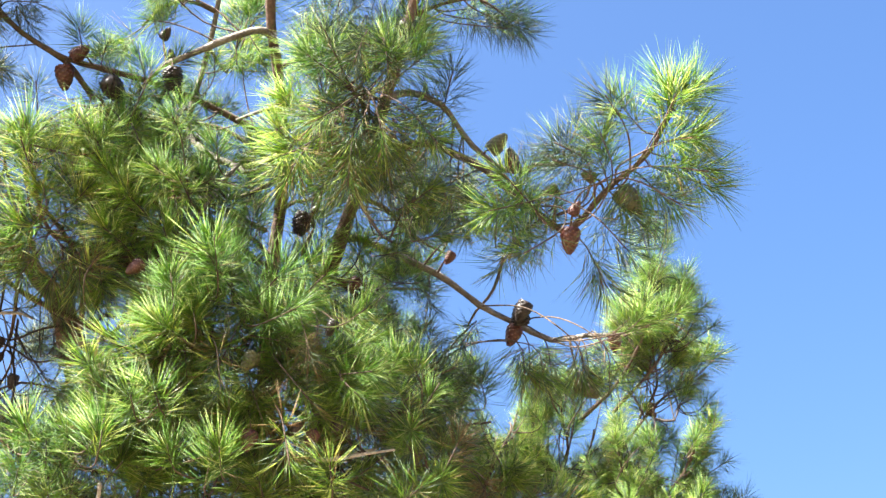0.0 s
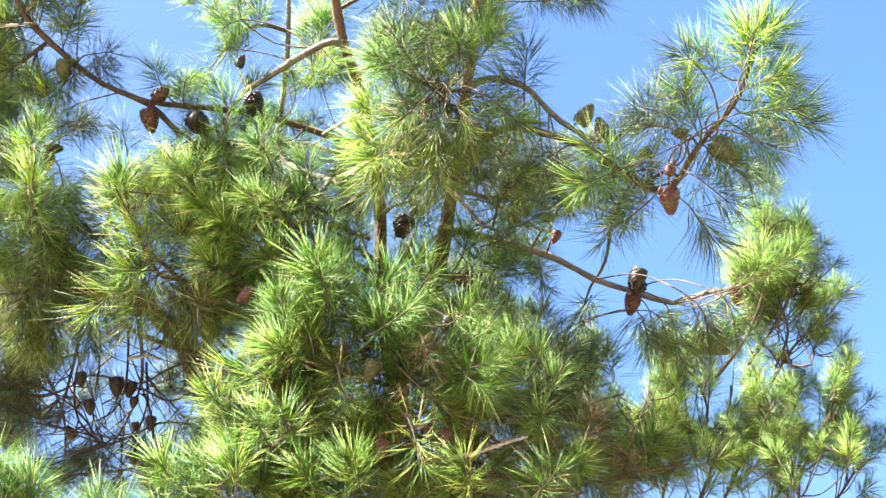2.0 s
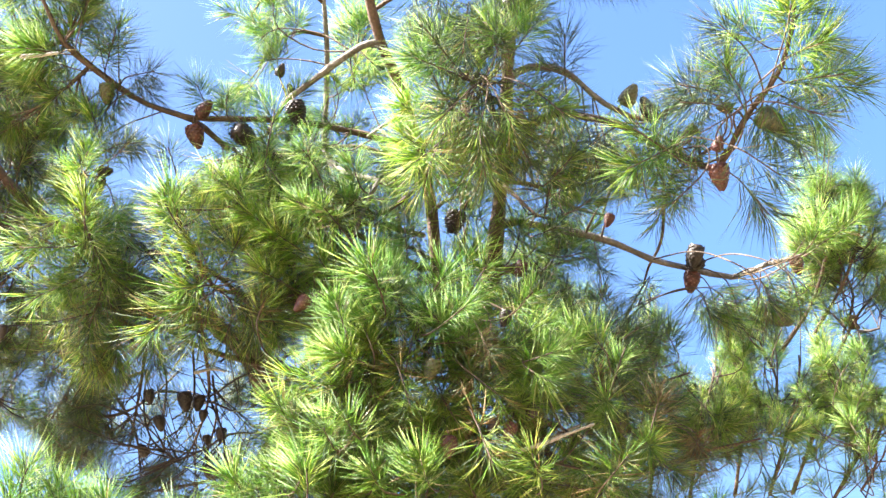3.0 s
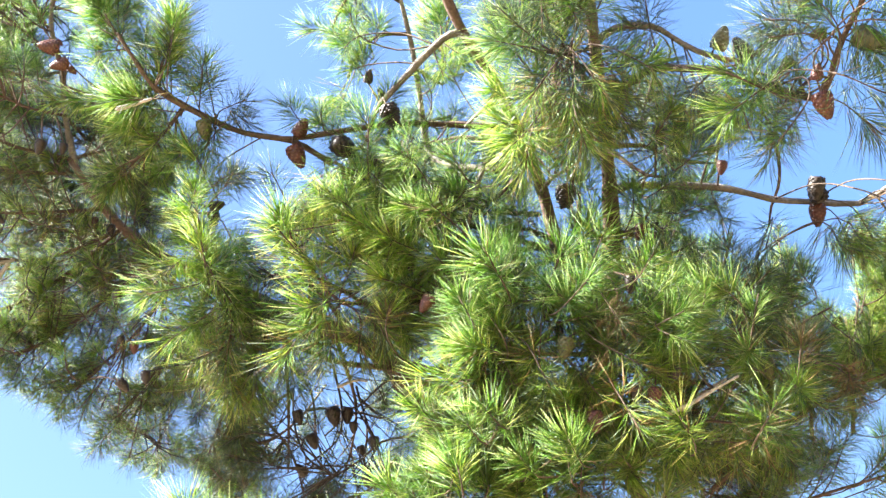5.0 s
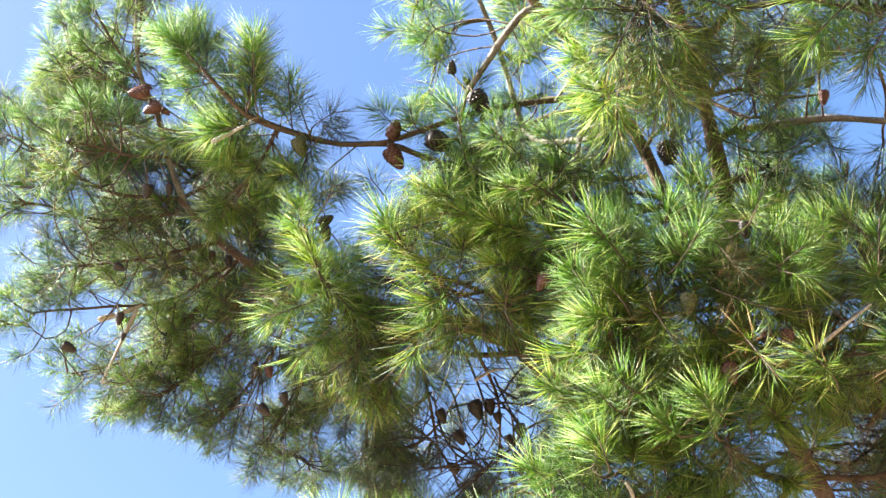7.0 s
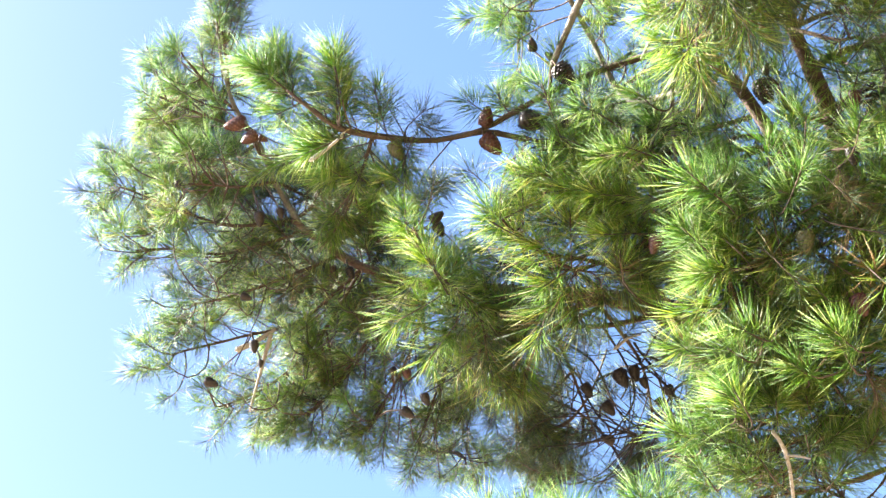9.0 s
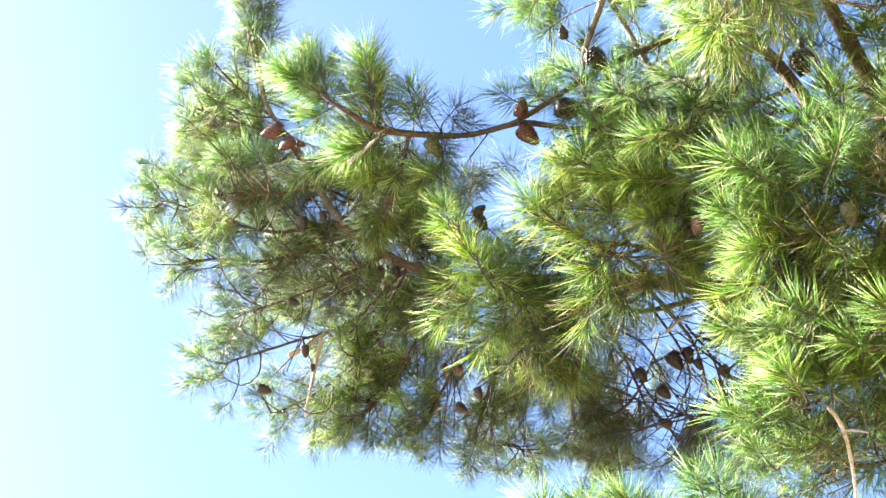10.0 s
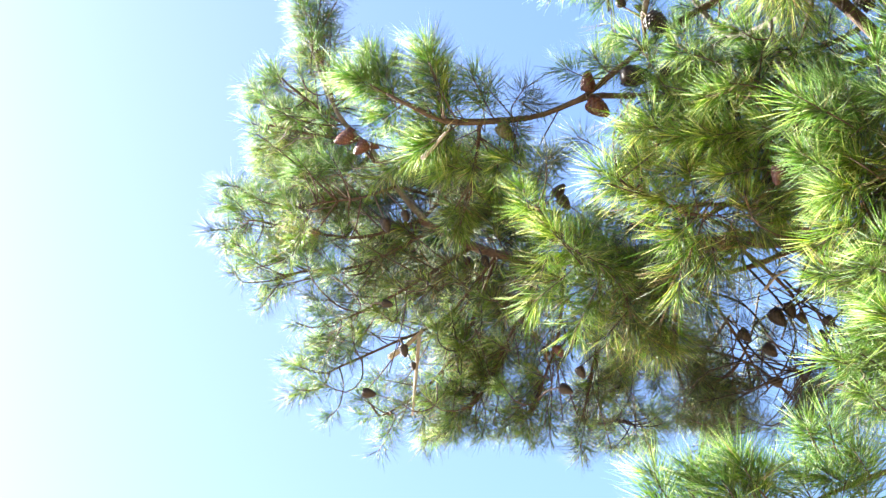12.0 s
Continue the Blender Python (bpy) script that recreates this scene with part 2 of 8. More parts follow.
# ---- the tree: first its plan, then its meshes ----
WOODS, SHOOTS, CONE_PLAN, GAPS = [], [], [], []


def wood(name, points, r0, r1, mat, label=""):
    """Plan a stem through the points with its radii at foot and tip."""
    line = curve_through(points, 0.05 if r0 > 0.012 else 0.035)
    WOODS.append({"name": name, "line": line, "r0": r0, "r1": r1, "mat": mat, "label": label, "extra": []})
    return WOODS[-1]


def shoot(kind, foot, tip, size=1.0, on=None):
    """Plan a tuft of needles whose stem starts at foot and points to tip."""
    SHOOTS.append((kind, np.array(foot, float), np.array(tip, float) - np.array(foot, float), size, on))


def gap(a, b, radius):
    """Plan a lane through the crown in which no side shoots grow, from a to b."""
    GAPS.append((np.array(a, float), np.array(b, float), radius))


def open_air(p):
    for a, b, r in GAPS:
        u = np.clip(np.dot(p - a, b - a) / np.dot(b - a, b - a), 0, 1)
        if np.linalg.norm(a + u * (b - a) - p) < r:
            return True
    return False


def spray(points, r0, count, reach, kinds, lift=0.35, mat=None, size=1.0, first=0.15, name="branch"):
    """Plan a side branch with shoots standing off it all round, turned up at their ends."""
    w = wood(name, points, r0, 0.003, mat or TWIG)
    line = w["line"]
    rng = np.random.default_rng(len(WOODS) * 13 + count)
    kinds = kinds.split()
    for i in range(count):
        u = first + (1 - first) * (i + rng.random() * 0.8) / count
        k = min(len(line) - 2, int(u * (len(line) - 1)))
        way = line[k + 1] - line[k]
        way /= np.linalg.norm(way) + 1e-9
        off = np.cross(way, rng.normal(size=3))
        off /= np.linalg.norm(off) + 1e-9
        d = way * rng.uniform(0.5, 1.0) + off * rng.uniform(0.5, 1.0) * (1.0 - 0.5 * u) + np.array([0, 0, lift])
        d[1] *= 0.3 if d[1] < 0 else 1.0  # few shoots point straight out of the open side
        kind = str(rng.choice(kinds))
        if kind == "droop":
            d = d * 0.5 - np.array([0, 0, 0.9])
        d /= np.linalg.norm(d)
        a = line[k]
        b = a + (d - np.array([0, 0, lift * 0.4])) * reach * rng.uniform(0.35, 1.1) * (1.1 - 0.5 * u)
        if open_air(b + d * 0.10 * size) or open_air(b + d * 0.19 * size):
            continue
        mid = (a + b) / 2 + np.array([0, 0, -0.012])
        if np.linalg.norm(b - a) > 0.03:
            w["extra"].append((np.array([a, mid, b + d * 0.09]), 0.0017 if kind == "bare" else 0.0022))
        if kind == "bare":
            continue
        shoot(kind, b, b + d, size * rng.uniform(0.85, 1.1), len(WOODS) - 1)
    d = line[-1] - line[-2]
    if kinds[0] == "bare":
        return
    shoot(kinds[0], line[-1] - d * 0.5, line[-1] + d * 5, size, len(WOODS) - 1)


def nearest(p):
    best = (9e9, 0, 0)
    for i, w in enumerate(WOODS):
        if w["mat"] is DEAD:
            continue
        d = np.linalg.norm(w["line"] - p, axis=1)
        k = int(d.argmin())
        if d[k] < best[0]:
            best = (d[k], i, k)
    return best


def clump(centre, radius, count, kinds, size):
    """Plan a leafy mass: a thin branch from the nearest stem, with shoots turned outwards and up all round its end."""
    centre = np.array(centre)
    dist, i, k = nearest(centre)
    a = WOODS[i]["line"][max(0, k - int(dist / 0.1))]
    rng = np.random.default_rng(len(WOODS) * 17 + count)
    # clump twigs take the bark with shade in its colour
    w = wood("branch", [a, a * 0.45 + centre * 0.55 + rng.normal(0, 0.03, 3), centre, centre + (centre - a) / max(dist, 0.1) * radius * 0.5], 0.0050, 0.0026, SHADE_TWIG)
    kinds = kinds.split()
    for _ in range(count):
        off = rng.normal(size=3)
        off /= np.linalg.norm(off)
        p = centre + off * radius * 0.85 * rng.random() ** 0.45
        d = off * 0.7 + rng.normal(0, 0.3, 3) + np.array([0, 0, 0.45])
        d /= np.linalg.norm(d)
        kind = str(rng.choice(kinds))
        if open_air(p + d * 0.05 * size) or open_air(p + d * 0.12 * size):
            continue
        k = int(np.linalg.norm(w["line"] - p, axis=1).argmin())
        q = w["line"][max(0, k - 2)]
        w["extra"].append((np.array([q, (q + p) / 2 - d * 0.02, p, p + d * HABITS[kind][1] * size]), 0.0024))
        shoot(kind, p, p + d, size * rng.uniform(0.85, 1.1), len(WOODS) - 1)


def pine_cone(kind, top, way, length, on=None):
    CONE_PLAN.append((kind, np.array(top, float), np.array(way, float), length, on))


# gaps in the crown
gap((-0.330, 2.626, 3.051), (-0.481, 3.625, 3.601), 0.077)
gap((-0.320, 2.458, 3.324), (-0.448, 3.270, 3.893), 0.069)
gap((-0.318, 2.521, 3.230), (-0.451, 3.396, 3.795), 0.048)
gap((-0.175, 2.620, 3.095), (-0.262, 3.574, 3.637), 0.059)
gap((-0.199, 2.660, 3.019), (-0.295, 3.627, 3.534), 0.056)
gap((-0.281, 2.629, 3.058), (-0.390, 3.455, 3.515), 0.068)
gap((-0.720, 2.309, 3.217), (-1.558, 4.756, 4.926), 0.096)
gap((-0.790, 2.293, 3.204), (-1.703, 4.722, 4.900), 0.088)
gap((-0.723, 2.190, 3.374), (-1.563, 4.508, 5.252), 0.111)
gap((-0.639, 2.229, 3.360), (-1.391, 4.590, 5.224), 0.088)
gap((-0.538, 2.435, 3.293), (-0.718, 3.160, 3.795), 0.061)
gap((-0.433, 2.406, 3.368), (-0.591, 3.161, 3.922), 0.068)
gap((-0.336, 2.409, 3.388), (-0.463, 3.165, 3.949), 0.055)
gap((-0.444, 2.385, 3.392), (-0.681, 3.489, 4.220), 0.044)
gap((0.185, 2.731, 2.898), (0.238, 3.905, 3.453), 0.086)
gap((0.056, 2.622, 2.899), (0.047, 5.403, 4.269), 0.081)
gap((0.295, 2.744, 2.855), (0.399, 3.969, 3.411), 0.065)
gap((0.108, 2.726, 2.912), (0.127, 3.899, 3.474), 0.072)
gap((-0.008, 2.692, 2.980), (-0.036, 3.761, 3.526), 0.057)
gap((0.134, 2.562, 3.210), (0.159, 3.451, 3.767), 0.069)
gap((0.209, 2.428, 3.228), (0.365, 5.001, 4.949), 0.111)
gap((0.118, 2.400, 3.273), (0.175, 4.945, 5.044), 0.088)
gap((0.115, 2.563, 3.011), (0.170, 5.281, 4.501), 0.056)
gap((0.012, 2.667, 2.802), (-0.043, 5.496, 4.068), 0.052)
gap((-0.941, 2.607, 2.757), (-1.443, 3.901, 3.327), 0.111)
gap((-0.827, 2.656, 2.740), (-1.273, 3.974, 3.302), 0.103)
gap((-0.784, 2.512, 2.836), (-1.690, 5.175, 4.139), 0.074)
gap((-0.855, 2.537, 2.727), (-1.838, 5.228, 3.912), 0.074)
gap((0.138, 2.711, 2.696), (0.217, 5.588, 3.849), 0.074)
gap((0.442, 2.681, 2.707), (0.845, 5.526, 3.872), 0.052)
gap((0.274, 2.555, 3.010), (0.314, 3.036, 3.274), 0.087)
gap((-0.722, 2.645, 2.841), (-1.115, 3.957, 3.452), 0.059)
gap((-0.476, 2.586, 3.076), (-0.628, 3.313, 3.489), 0.054)
gap((-0.433, 2.560, 3.135), (-0.583, 3.322, 3.590), 0.047)
gap((-0.168, 2.698, 2.951), (-0.254, 3.679, 3.440), 0.053)
gap((-0.397, 2.733, 2.812), (-0.490, 3.276, 3.051), 0.052)
gap((-0.892, 2.284, 3.157), (-1.914, 4.705, 4.803), 0.066)
gap((-0.633, 2.615, 2.952), (-0.807, 3.264, 3.285), 0.046)
gap((-0.233, 2.731, 2.868), (-0.313, 3.454, 3.202), 0.047)
gap((0.065, 2.388, 3.292), (0.067, 4.919, 5.082), 0.074)
gap((-0.402, 2.380, 3.238), (-0.900, 4.902, 4.971), 0.041)
gap((0.332, 2.714, 2.658), (0.618, 5.593, 3.770), 0.059)
gap((-0.828, 2.533, 2.994), (-1.024, 3.085, 3.296), 0.079)
gap((0.143, 2.690, 2.747), (0.228, 5.544, 3.956), 0.059)
gap((0.405, 2.712, 2.642), (0.770, 5.589, 3.738), 0.044)
gap((0.497, 2.690, 2.663), (0.960, 5.544, 3.781), 0.052)
gap((0.265, 2.738, 2.608), (0.481, 5.644, 3.667), 0.044)
gap((0.176, 2.794, 2.455), (0.297, 5.760, 3.351), 0.044)
gap((0.468, 2.772, 2.441), (0.900, 5.713, 3.321), 0.052)
gap((-1.036, 2.109, 3.475), (-1.596, 3.054, 4.343), 0.073)
gap((-0.693, 2.162, 3.448), (-1.609, 4.382, 5.408), 0.140)
gap((-0.766, 2.320, 3.211), (-1.761, 4.709, 4.919), 0.066)
gap((-0.786, 2.345, 3.163), (-1.800, 4.762, 4.819), 0.052)
gap((-1.162, 2.429, 2.937), (-1.780, 3.522, 3.555), 0.073)
gap((-0.767, 2.550, 2.827), (-1.761, 5.184, 4.123), 0.066)
gap((-1.303, 2.188, 3.172), (-2.012, 3.204, 3.925), 0.088)
gap((-0.857, 2.321, 3.154), (-1.948, 4.710, 4.800), 0.059)
gap((-1.207, 2.407, 2.929), (-1.847, 3.491, 3.542), 0.058)
gap((-0.259, 2.866, 2.658), (-0.385, 3.700, 2.971), 0.068)
gap((-0.129, 2.886, 2.647), (-0.217, 3.727, 2.957), 0.054)
gap((-0.858, 2.525, 2.803), (-1.949, 5.134, 4.073), 0.066)
gap((-0.916, 2.523, 2.754), (-2.069, 5.130, 3.973), 0.059)
gap((-0.857, 2.683, 2.786), (-1.515, 4.094, 3.468), 0.134)
gap((-0.782, 2.737, 2.741), (-1.398, 4.180, 3.397), 0.119)
gap((-0.730, 2.625, 2.775), (-1.836, 5.226, 4.049), 0.074)
gap((-0.859, 2.612, 2.679), (-2.102, 5.200, 3.849), 0.066)
gap((-0.735, 2.379, 3.180), (-1.845, 4.717, 4.886), 0.066)
gap((-0.698, 2.366, 3.221), (-1.768, 4.689, 4.971), 0.059)
gap((-1.117, 2.465, 2.930), (-1.757, 3.487, 3.536), 0.058)
gap((-0.988, 2.139, 3.464), (-1.570, 3.016, 4.311), 0.065)
gap((-1.161, 2.443, 2.920), (-1.820, 3.456, 3.521), 0.051)
gap((-1.248, 2.228, 3.147), (-1.973, 3.178, 3.877), 0.065)
gap((-0.609, 2.200, 3.466), (-1.584, 4.347, 5.479), 0.118)
gap((-0.599, 2.283, 3.378), (-1.564, 4.519, 5.296), 0.103)
gap((-0.522, 2.343, 3.344), (-1.405, 4.643, 5.226), 0.074)
gap((0.204, 1.882, 2.960), (0.391, 3.600, 4.202), 0.093)
gap((0.272, 1.869, 2.984), (0.520, 3.576, 4.247), 0.122)
gap((0.159, 1.914, 2.900), (0.304, 3.661, 4.087), 0.058)
gap((0.466, 2.026, 2.689), (0.892, 3.876, 3.682), 0.093)
gap((0.109, 2.060, 2.625), (0.209, 3.941, 3.560), 0.048)
gap((0.195, 2.073, 2.601), (0.374, 3.965, 3.515), 0.048)
gap((0.313, 2.136, 2.481), (0.598, 4.087, 3.285), 0.040)
gap((-0.523, 1.852, 3.016), (-1.001, 3.543, 4.308), 0.058)
gap((-0.682, 1.890, 2.944), (-1.304, 3.616, 4.171), 0.058)
gap((-0.561, 1.792, 3.069), (-1.148, 3.408, 4.379), 0.122)
gap((-0.491, 1.817, 3.042), (-1.014, 3.455, 4.328), 0.062)
gap((-0.587, 1.823, 3.003), (-1.198, 3.467, 4.253), 0.051)
gap((-0.618, 1.863, 2.917), (-1.258, 3.544, 4.089), 0.068)
gap((0.146, 1.971, 2.930), (0.204, 3.750, 4.113), 0.072)
gap((0.444, 2.108, 2.753), (0.775, 4.013, 3.776), 0.058)
gap((0.073, 2.097, 2.669), (0.065, 3.992, 3.615), 0.044)
gap((-0.009, 2.113, 2.616), (-0.092, 4.022, 3.513), 0.040)
gap((0.130, 2.210, 2.472), (0.174, 4.207, 3.237), 0.045)
gap((-0.522, 1.775, 3.084), (-1.137, 3.328, 4.414), 0.143)
gap((-0.578, 1.787, 3.032), (-1.243, 3.352, 4.315), 0.079)
gap((-0.481, 1.817, 3.035), (-1.057, 3.407, 4.320), 0.072)
gap((-0.590, 1.878, 2.868), (-1.266, 3.525, 4.000), 0.068)
gap((0.110, 2.174, 2.736), (0.073, 4.091, 3.749), 0.054)
gap((0.096, 2.223, 2.643), (0.047, 4.184, 3.571), 0.040)
gap((-1.159, 1.822, 2.653), (-2.355, 3.418, 3.590), 0.136)
gap((-1.072, 1.892, 2.579), (-2.188, 3.552, 3.448), 0.108)
gap((-0.467, 1.793, 3.072), (-1.276, 3.564, 4.684), 0.136)
gap((-0.437, 1.851, 3.012), (-1.212, 3.685, 4.558), 0.093)
gap((-0.477, 1.752, 3.125), (-1.296, 3.478, 4.794), 0.058)
gap((-0.531, 1.911, 2.853), (-1.408, 3.811, 4.227), 0.068)
gap((-1.134, 1.652, 2.773), (-2.668, 3.270, 4.059), 0.164)
gap((-1.131, 1.555, 2.915), (-2.661, 3.067, 4.357), 0.136)
gap((-1.034, 1.505, 3.062), (-2.458, 2.963, 4.662), 0.079)
gap((-0.807, 1.506, 3.231), (-1.984, 2.965, 5.016), 0.136)
gap((-1.037, 1.794, 2.640), (-2.465, 3.567, 3.782), 0.065)
gap((-1.108, 1.723, 2.646), (-2.644, 3.346, 3.853), 0.093)
gap((-1.091, 1.569, 2.844), (-2.608, 3.025, 4.266), 0.122)
gap((-0.997, 1.500, 3.004), (-2.410, 2.881, 4.600), 0.093)
gap((-0.814, 1.521, 3.127), (-2.029, 2.925, 4.857), 0.079)
gap((-0.644, 1.564, 3.213), (-1.675, 3.014, 5.037), 0.093)
gap((-0.460, 1.841, 3.031), (-1.290, 3.593, 4.656), 0.122)
gap((-0.454, 1.903, 2.962), (-1.278, 3.722, 4.512), 0.072)
gap((-0.524, 1.957, 2.841), (-1.423, 3.834, 4.259), 0.054)
gap((-0.527, 2.143, 2.520), (-1.209, 3.822, 3.309), 0.084)
gap((-0.603, 2.128, 2.485), (-1.349, 3.794, 3.244), 0.084)
gap((-0.549, 2.179, 2.451), (-1.250, 3.888, 3.182), 0.070)
gap((-0.631, 2.158, 2.419), (-1.401, 3.850, 3.123), 0.084)
gap((-0.628, 2.061, 2.562), (-1.396, 3.670, 3.387), 0.063)
gap((-0.656, 2.106, 2.476), (-1.447, 3.754, 3.228), 0.077)
gap((-0.480, 2.152, 2.543), (-1.122, 3.838, 3.351), 0.050)
gap((-0.901, 1.759, 2.770), (-2.085, 3.262, 3.984), 0.047)
gap((-0.080, 2.291, 2.428), (-0.247, 3.890, 3.007), 0.047)
gap((-0.305, 1.972, 2.800), (-0.542, 3.167, 3.515), 0.039)
gap((-0.337, 1.986, 2.764), (-0.594, 3.190, 3.457), 0.039)
gap((-0.365, 2.001, 2.727), (-0.639, 3.215, 3.397), 0.039)
gap((-0.476, 2.306, 2.323), (-0.807, 3.247, 2.645), 0.047)
gap((-0.499, 2.320, 2.285), (-0.840, 3.267, 2.591), 0.047)
gap((0.247, 2.065, 2.779), (0.309, 2.830, 3.207), 0.039)
gap((0.242, 2.084, 2.743), (0.302, 2.855, 3.157), 0.039)
gap((-0.395, 1.895, 2.921), (-0.719, 3.165, 3.794), 0.036)
gap((-0.191, 2.024, 2.734), (-0.352, 3.207, 3.384), 0.039)
gap((-0.555, 1.873, 2.916), (-1.002, 3.169, 3.814), 0.044)
gap((-0.452, 1.908, 2.891), (-0.875, 3.197, 3.779), 0.030)
gap((-0.083, 2.150, 2.671), (-0.251, 3.644, 3.421), 0.030)
gap((-0.441, 2.048, 2.653), (-0.796, 3.231, 3.267), 0.030)
gap((-0.276, 2.234, 2.420), (-0.494, 3.342, 2.827), 0.030)
gap((-0.170, 2.256, 2.440), (-0.376, 3.660, 2.963), 0.030)
gap((-0.263, 2.162, 2.553), (-0.480, 3.260, 3.040), 0.030)
gap((-0.668, 1.859, 2.859), (-1.330, 3.303, 3.855), 0.030)
gap((0.069, 2.161, 2.736), (-0.011, 4.230, 3.835), 0.030)
gap((-0.420, 1.934, 2.864), (-0.823, 3.246, 3.736), 0.030)
gap((-0.136, 2.169, 2.610), (-0.306, 3.414, 3.193), 0.030)
# stems
wood("trunk", [(-0.574, 4.218, -0.050), (-0.554, 4.178, 0.500), (-0.594, 4.148, 1.300), (-0.564, 4.118, 2.681), (-0.574, 4.118, 2.931), (-0.533, 3.981, 3.235), (-0.521, 3.850, 3.437), (-0.501, 3.739, 3.531), (-0.479, 3.662, 3.639), (-0.467, 3.597, 3.715), (-0.459, 3.459, 3.825), (-0.458, 3.319, 3.909), (-0.467, 3.220, 3.959), (-0.470, 3.146, 4.023), (-0.464, 3.061, 4.131), (-0.445, 2.920, 4.325), (-0.410, 2.834, 4.562)], 0.0423, 0.0106, BARK, "reddish-brown flaking bark")
wood("limb", [(-0.548, 4.023, 3.180), (-0.474, 3.934, 3.315), (-0.381, 3.827, 3.454), (-0.336, 3.763, 3.526), (-0.294, 3.679, 3.607), (-0.255, 3.606, 3.682), (-0.218, 3.514, 3.744), (-0.170, 3.368, 3.831), (-0.117, 3.220, 3.927), (-0.076, 3.134, 4.044), (-0.022, 3.026, 4.256)], 0.0292, 0.0097, BARK)
wood("branch", [(-0.471, 3.211, 3.970), (-0.485, 3.186, 3.967), (-0.518, 3.165, 3.953), (-0.574, 3.161, 3.927), (-0.641, 3.160, 3.891), (-0.706, 3.158, 3.855), (-0.743, 3.176, 3.852)], 0.0124, 0.0078, GREY, "smooth grey arched branch")
wood("branch", [(-0.542, 3.589, 3.747), (-0.725, 3.649, 3.882), (-0.767, 3.645, 3.970), (-0.725, 3.569, 4.097), (-0.689, 3.497, 4.207), (-0.659, 3.411, 4.327), (-0.622, 3.290, 4.481)], 0.0111, 0.0060, GREY)
wood("branch", [(-0.473, 3.502, 3.812), (-0.656, 3.381, 3.853), (-0.766, 3.309, 3.867), (-0.908, 3.240, 3.874), (-1.015, 3.199, 3.883), (-1.086, 3.151, 3.898), (-1.157, 3.087, 3.930), (-1.231, 2.997, 3.990), (-1.269, 2.920, 4.029), (-1.282, 2.855, 4.097), (-1.287, 2.803, 4.153)], 0.0103, 0.0048, TWIG)
wood("branch", [(-0.473, 3.487, 3.778), (-0.521, 3.380, 3.708), (-0.584, 3.326, 3.583), (-0.639, 3.318, 3.477), (-0.673, 3.311, 3.413)], 0.0077, 0.0054, GREY)
wood("branch", [(-0.446, 3.409, 3.868), (-0.502, 3.342, 3.811), (-0.565, 3.314, 3.762)], 0.0079, 0.0048, GREY)
wood("branch", [(-0.163, 3.351, 3.857), (-0.094, 3.369, 3.890), (-0.005, 3.432, 3.891), (0.034, 3.459, 3.850), (0.085, 3.495, 3.793), (0.184, 3.531, 3.731), (0.266, 3.476, 3.719), (0.341, 3.430, 3.691)], 0.0112, 0.0056, GREY)
wood("branch", [(-0.215, 3.506, 3.757), (-0.064, 3.405, 3.745), (0.033, 3.338, 3.667), (0.116, 3.276, 3.577), (0.176, 3.218, 3.476), (0.259, 3.161, 3.366), (0.309, 3.085, 3.290), (0.369, 3.048, 3.347), (0.419, 3.018, 3.389), (0.466, 2.994, 3.419), (0.507, 2.966, 3.455), (0.541, 2.926, 3.509), (0.562, 2.893, 3.554)], 0.0120, 0.0052, TWIG)
wood("branch", [(-0.304, 3.707, 3.595), (-0.253, 3.723, 3.617), (-0.161, 3.774, 3.598), (-0.061, 3.825, 3.573), (0.023, 3.866, 3.541), (0.112, 3.941, 3.501), (0.207, 3.987, 3.470), (0.333, 4.024, 3.423), (0.437, 4.011, 3.433), (0.521, 4.003, 3.430), (0.606, 3.991, 3.434)], 0.0127, 0.0068, GREY, "smooth grey bark")
wood("twig", [(0.061, 4.037, 3.859), (0.021, 4.068, 3.802), (-0.019, 4.099, 3.744), (-0.070, 4.110, 3.720)], 0.0054, 0.0036, TWIG)
wood("twig", [(0.184, 3.883, 3.636), (0.164, 3.917, 3.571), (0.137, 3.940, 3.526), (0.100, 3.958, 3.489), (0.074, 3.978, 3.447)], 0.0051, 0.0034, TWIG)
wood("dead_twig", [(-0.325, 3.727, 2.927), (-0.259, 3.726, 2.947), (-0.183, 3.726, 2.962)], 0.0070, 0.0039, DEAD, "pale bleached broken twig")
wood("dead_twig", [(-0.417, 3.572, 3.156), (-0.397, 3.550, 3.211), (-0.382, 3.534, 3.251)], 0.0046, 0.0031, DEAD, "pale bleached broken twig")
wood("dead_twig", [(-1.351, 3.976, 3.492), (-1.299, 3.991, 3.499), (-1.263, 4.008, 3.487)], 0.0054, 0.0027, DEAD, "pale bleached broken twig")
wood("dead_twig", [(-1.357, 2.859, 3.968), (-1.318, 2.876, 3.971), (-1.271, 2.893, 3.977)], 0.0070, 0.0039, DEAD, "pale bleached broken twig")
wood("limb", [(-0.559, 4.078, 3.057), (-0.834, 4.123, 3.234), (-1.041, 4.120, 3.387), (-1.132, 4.066, 3.451), (-1.175, 4.057, 3.565), (-1.278, 4.085, 3.678)], 0.0360, 0.0126, BARK)
wood("branch", [(-1.114, 4.012, 3.456), (-0.995, 3.555, 3.405), (-0.988, 3.271, 3.393), (-1.036, 3.151, 3.428), (-1.056, 3.066, 3.497)], 0.0094, 0.0047, TWIG)
wood("branch", [(-0.498, 3.721, 3.522), (-0.624, 3.503, 3.461), (-0.765, 3.300, 3.393), (-0.870, 3.192, 3.388)], 0.0093, 0.0046, TWIG)
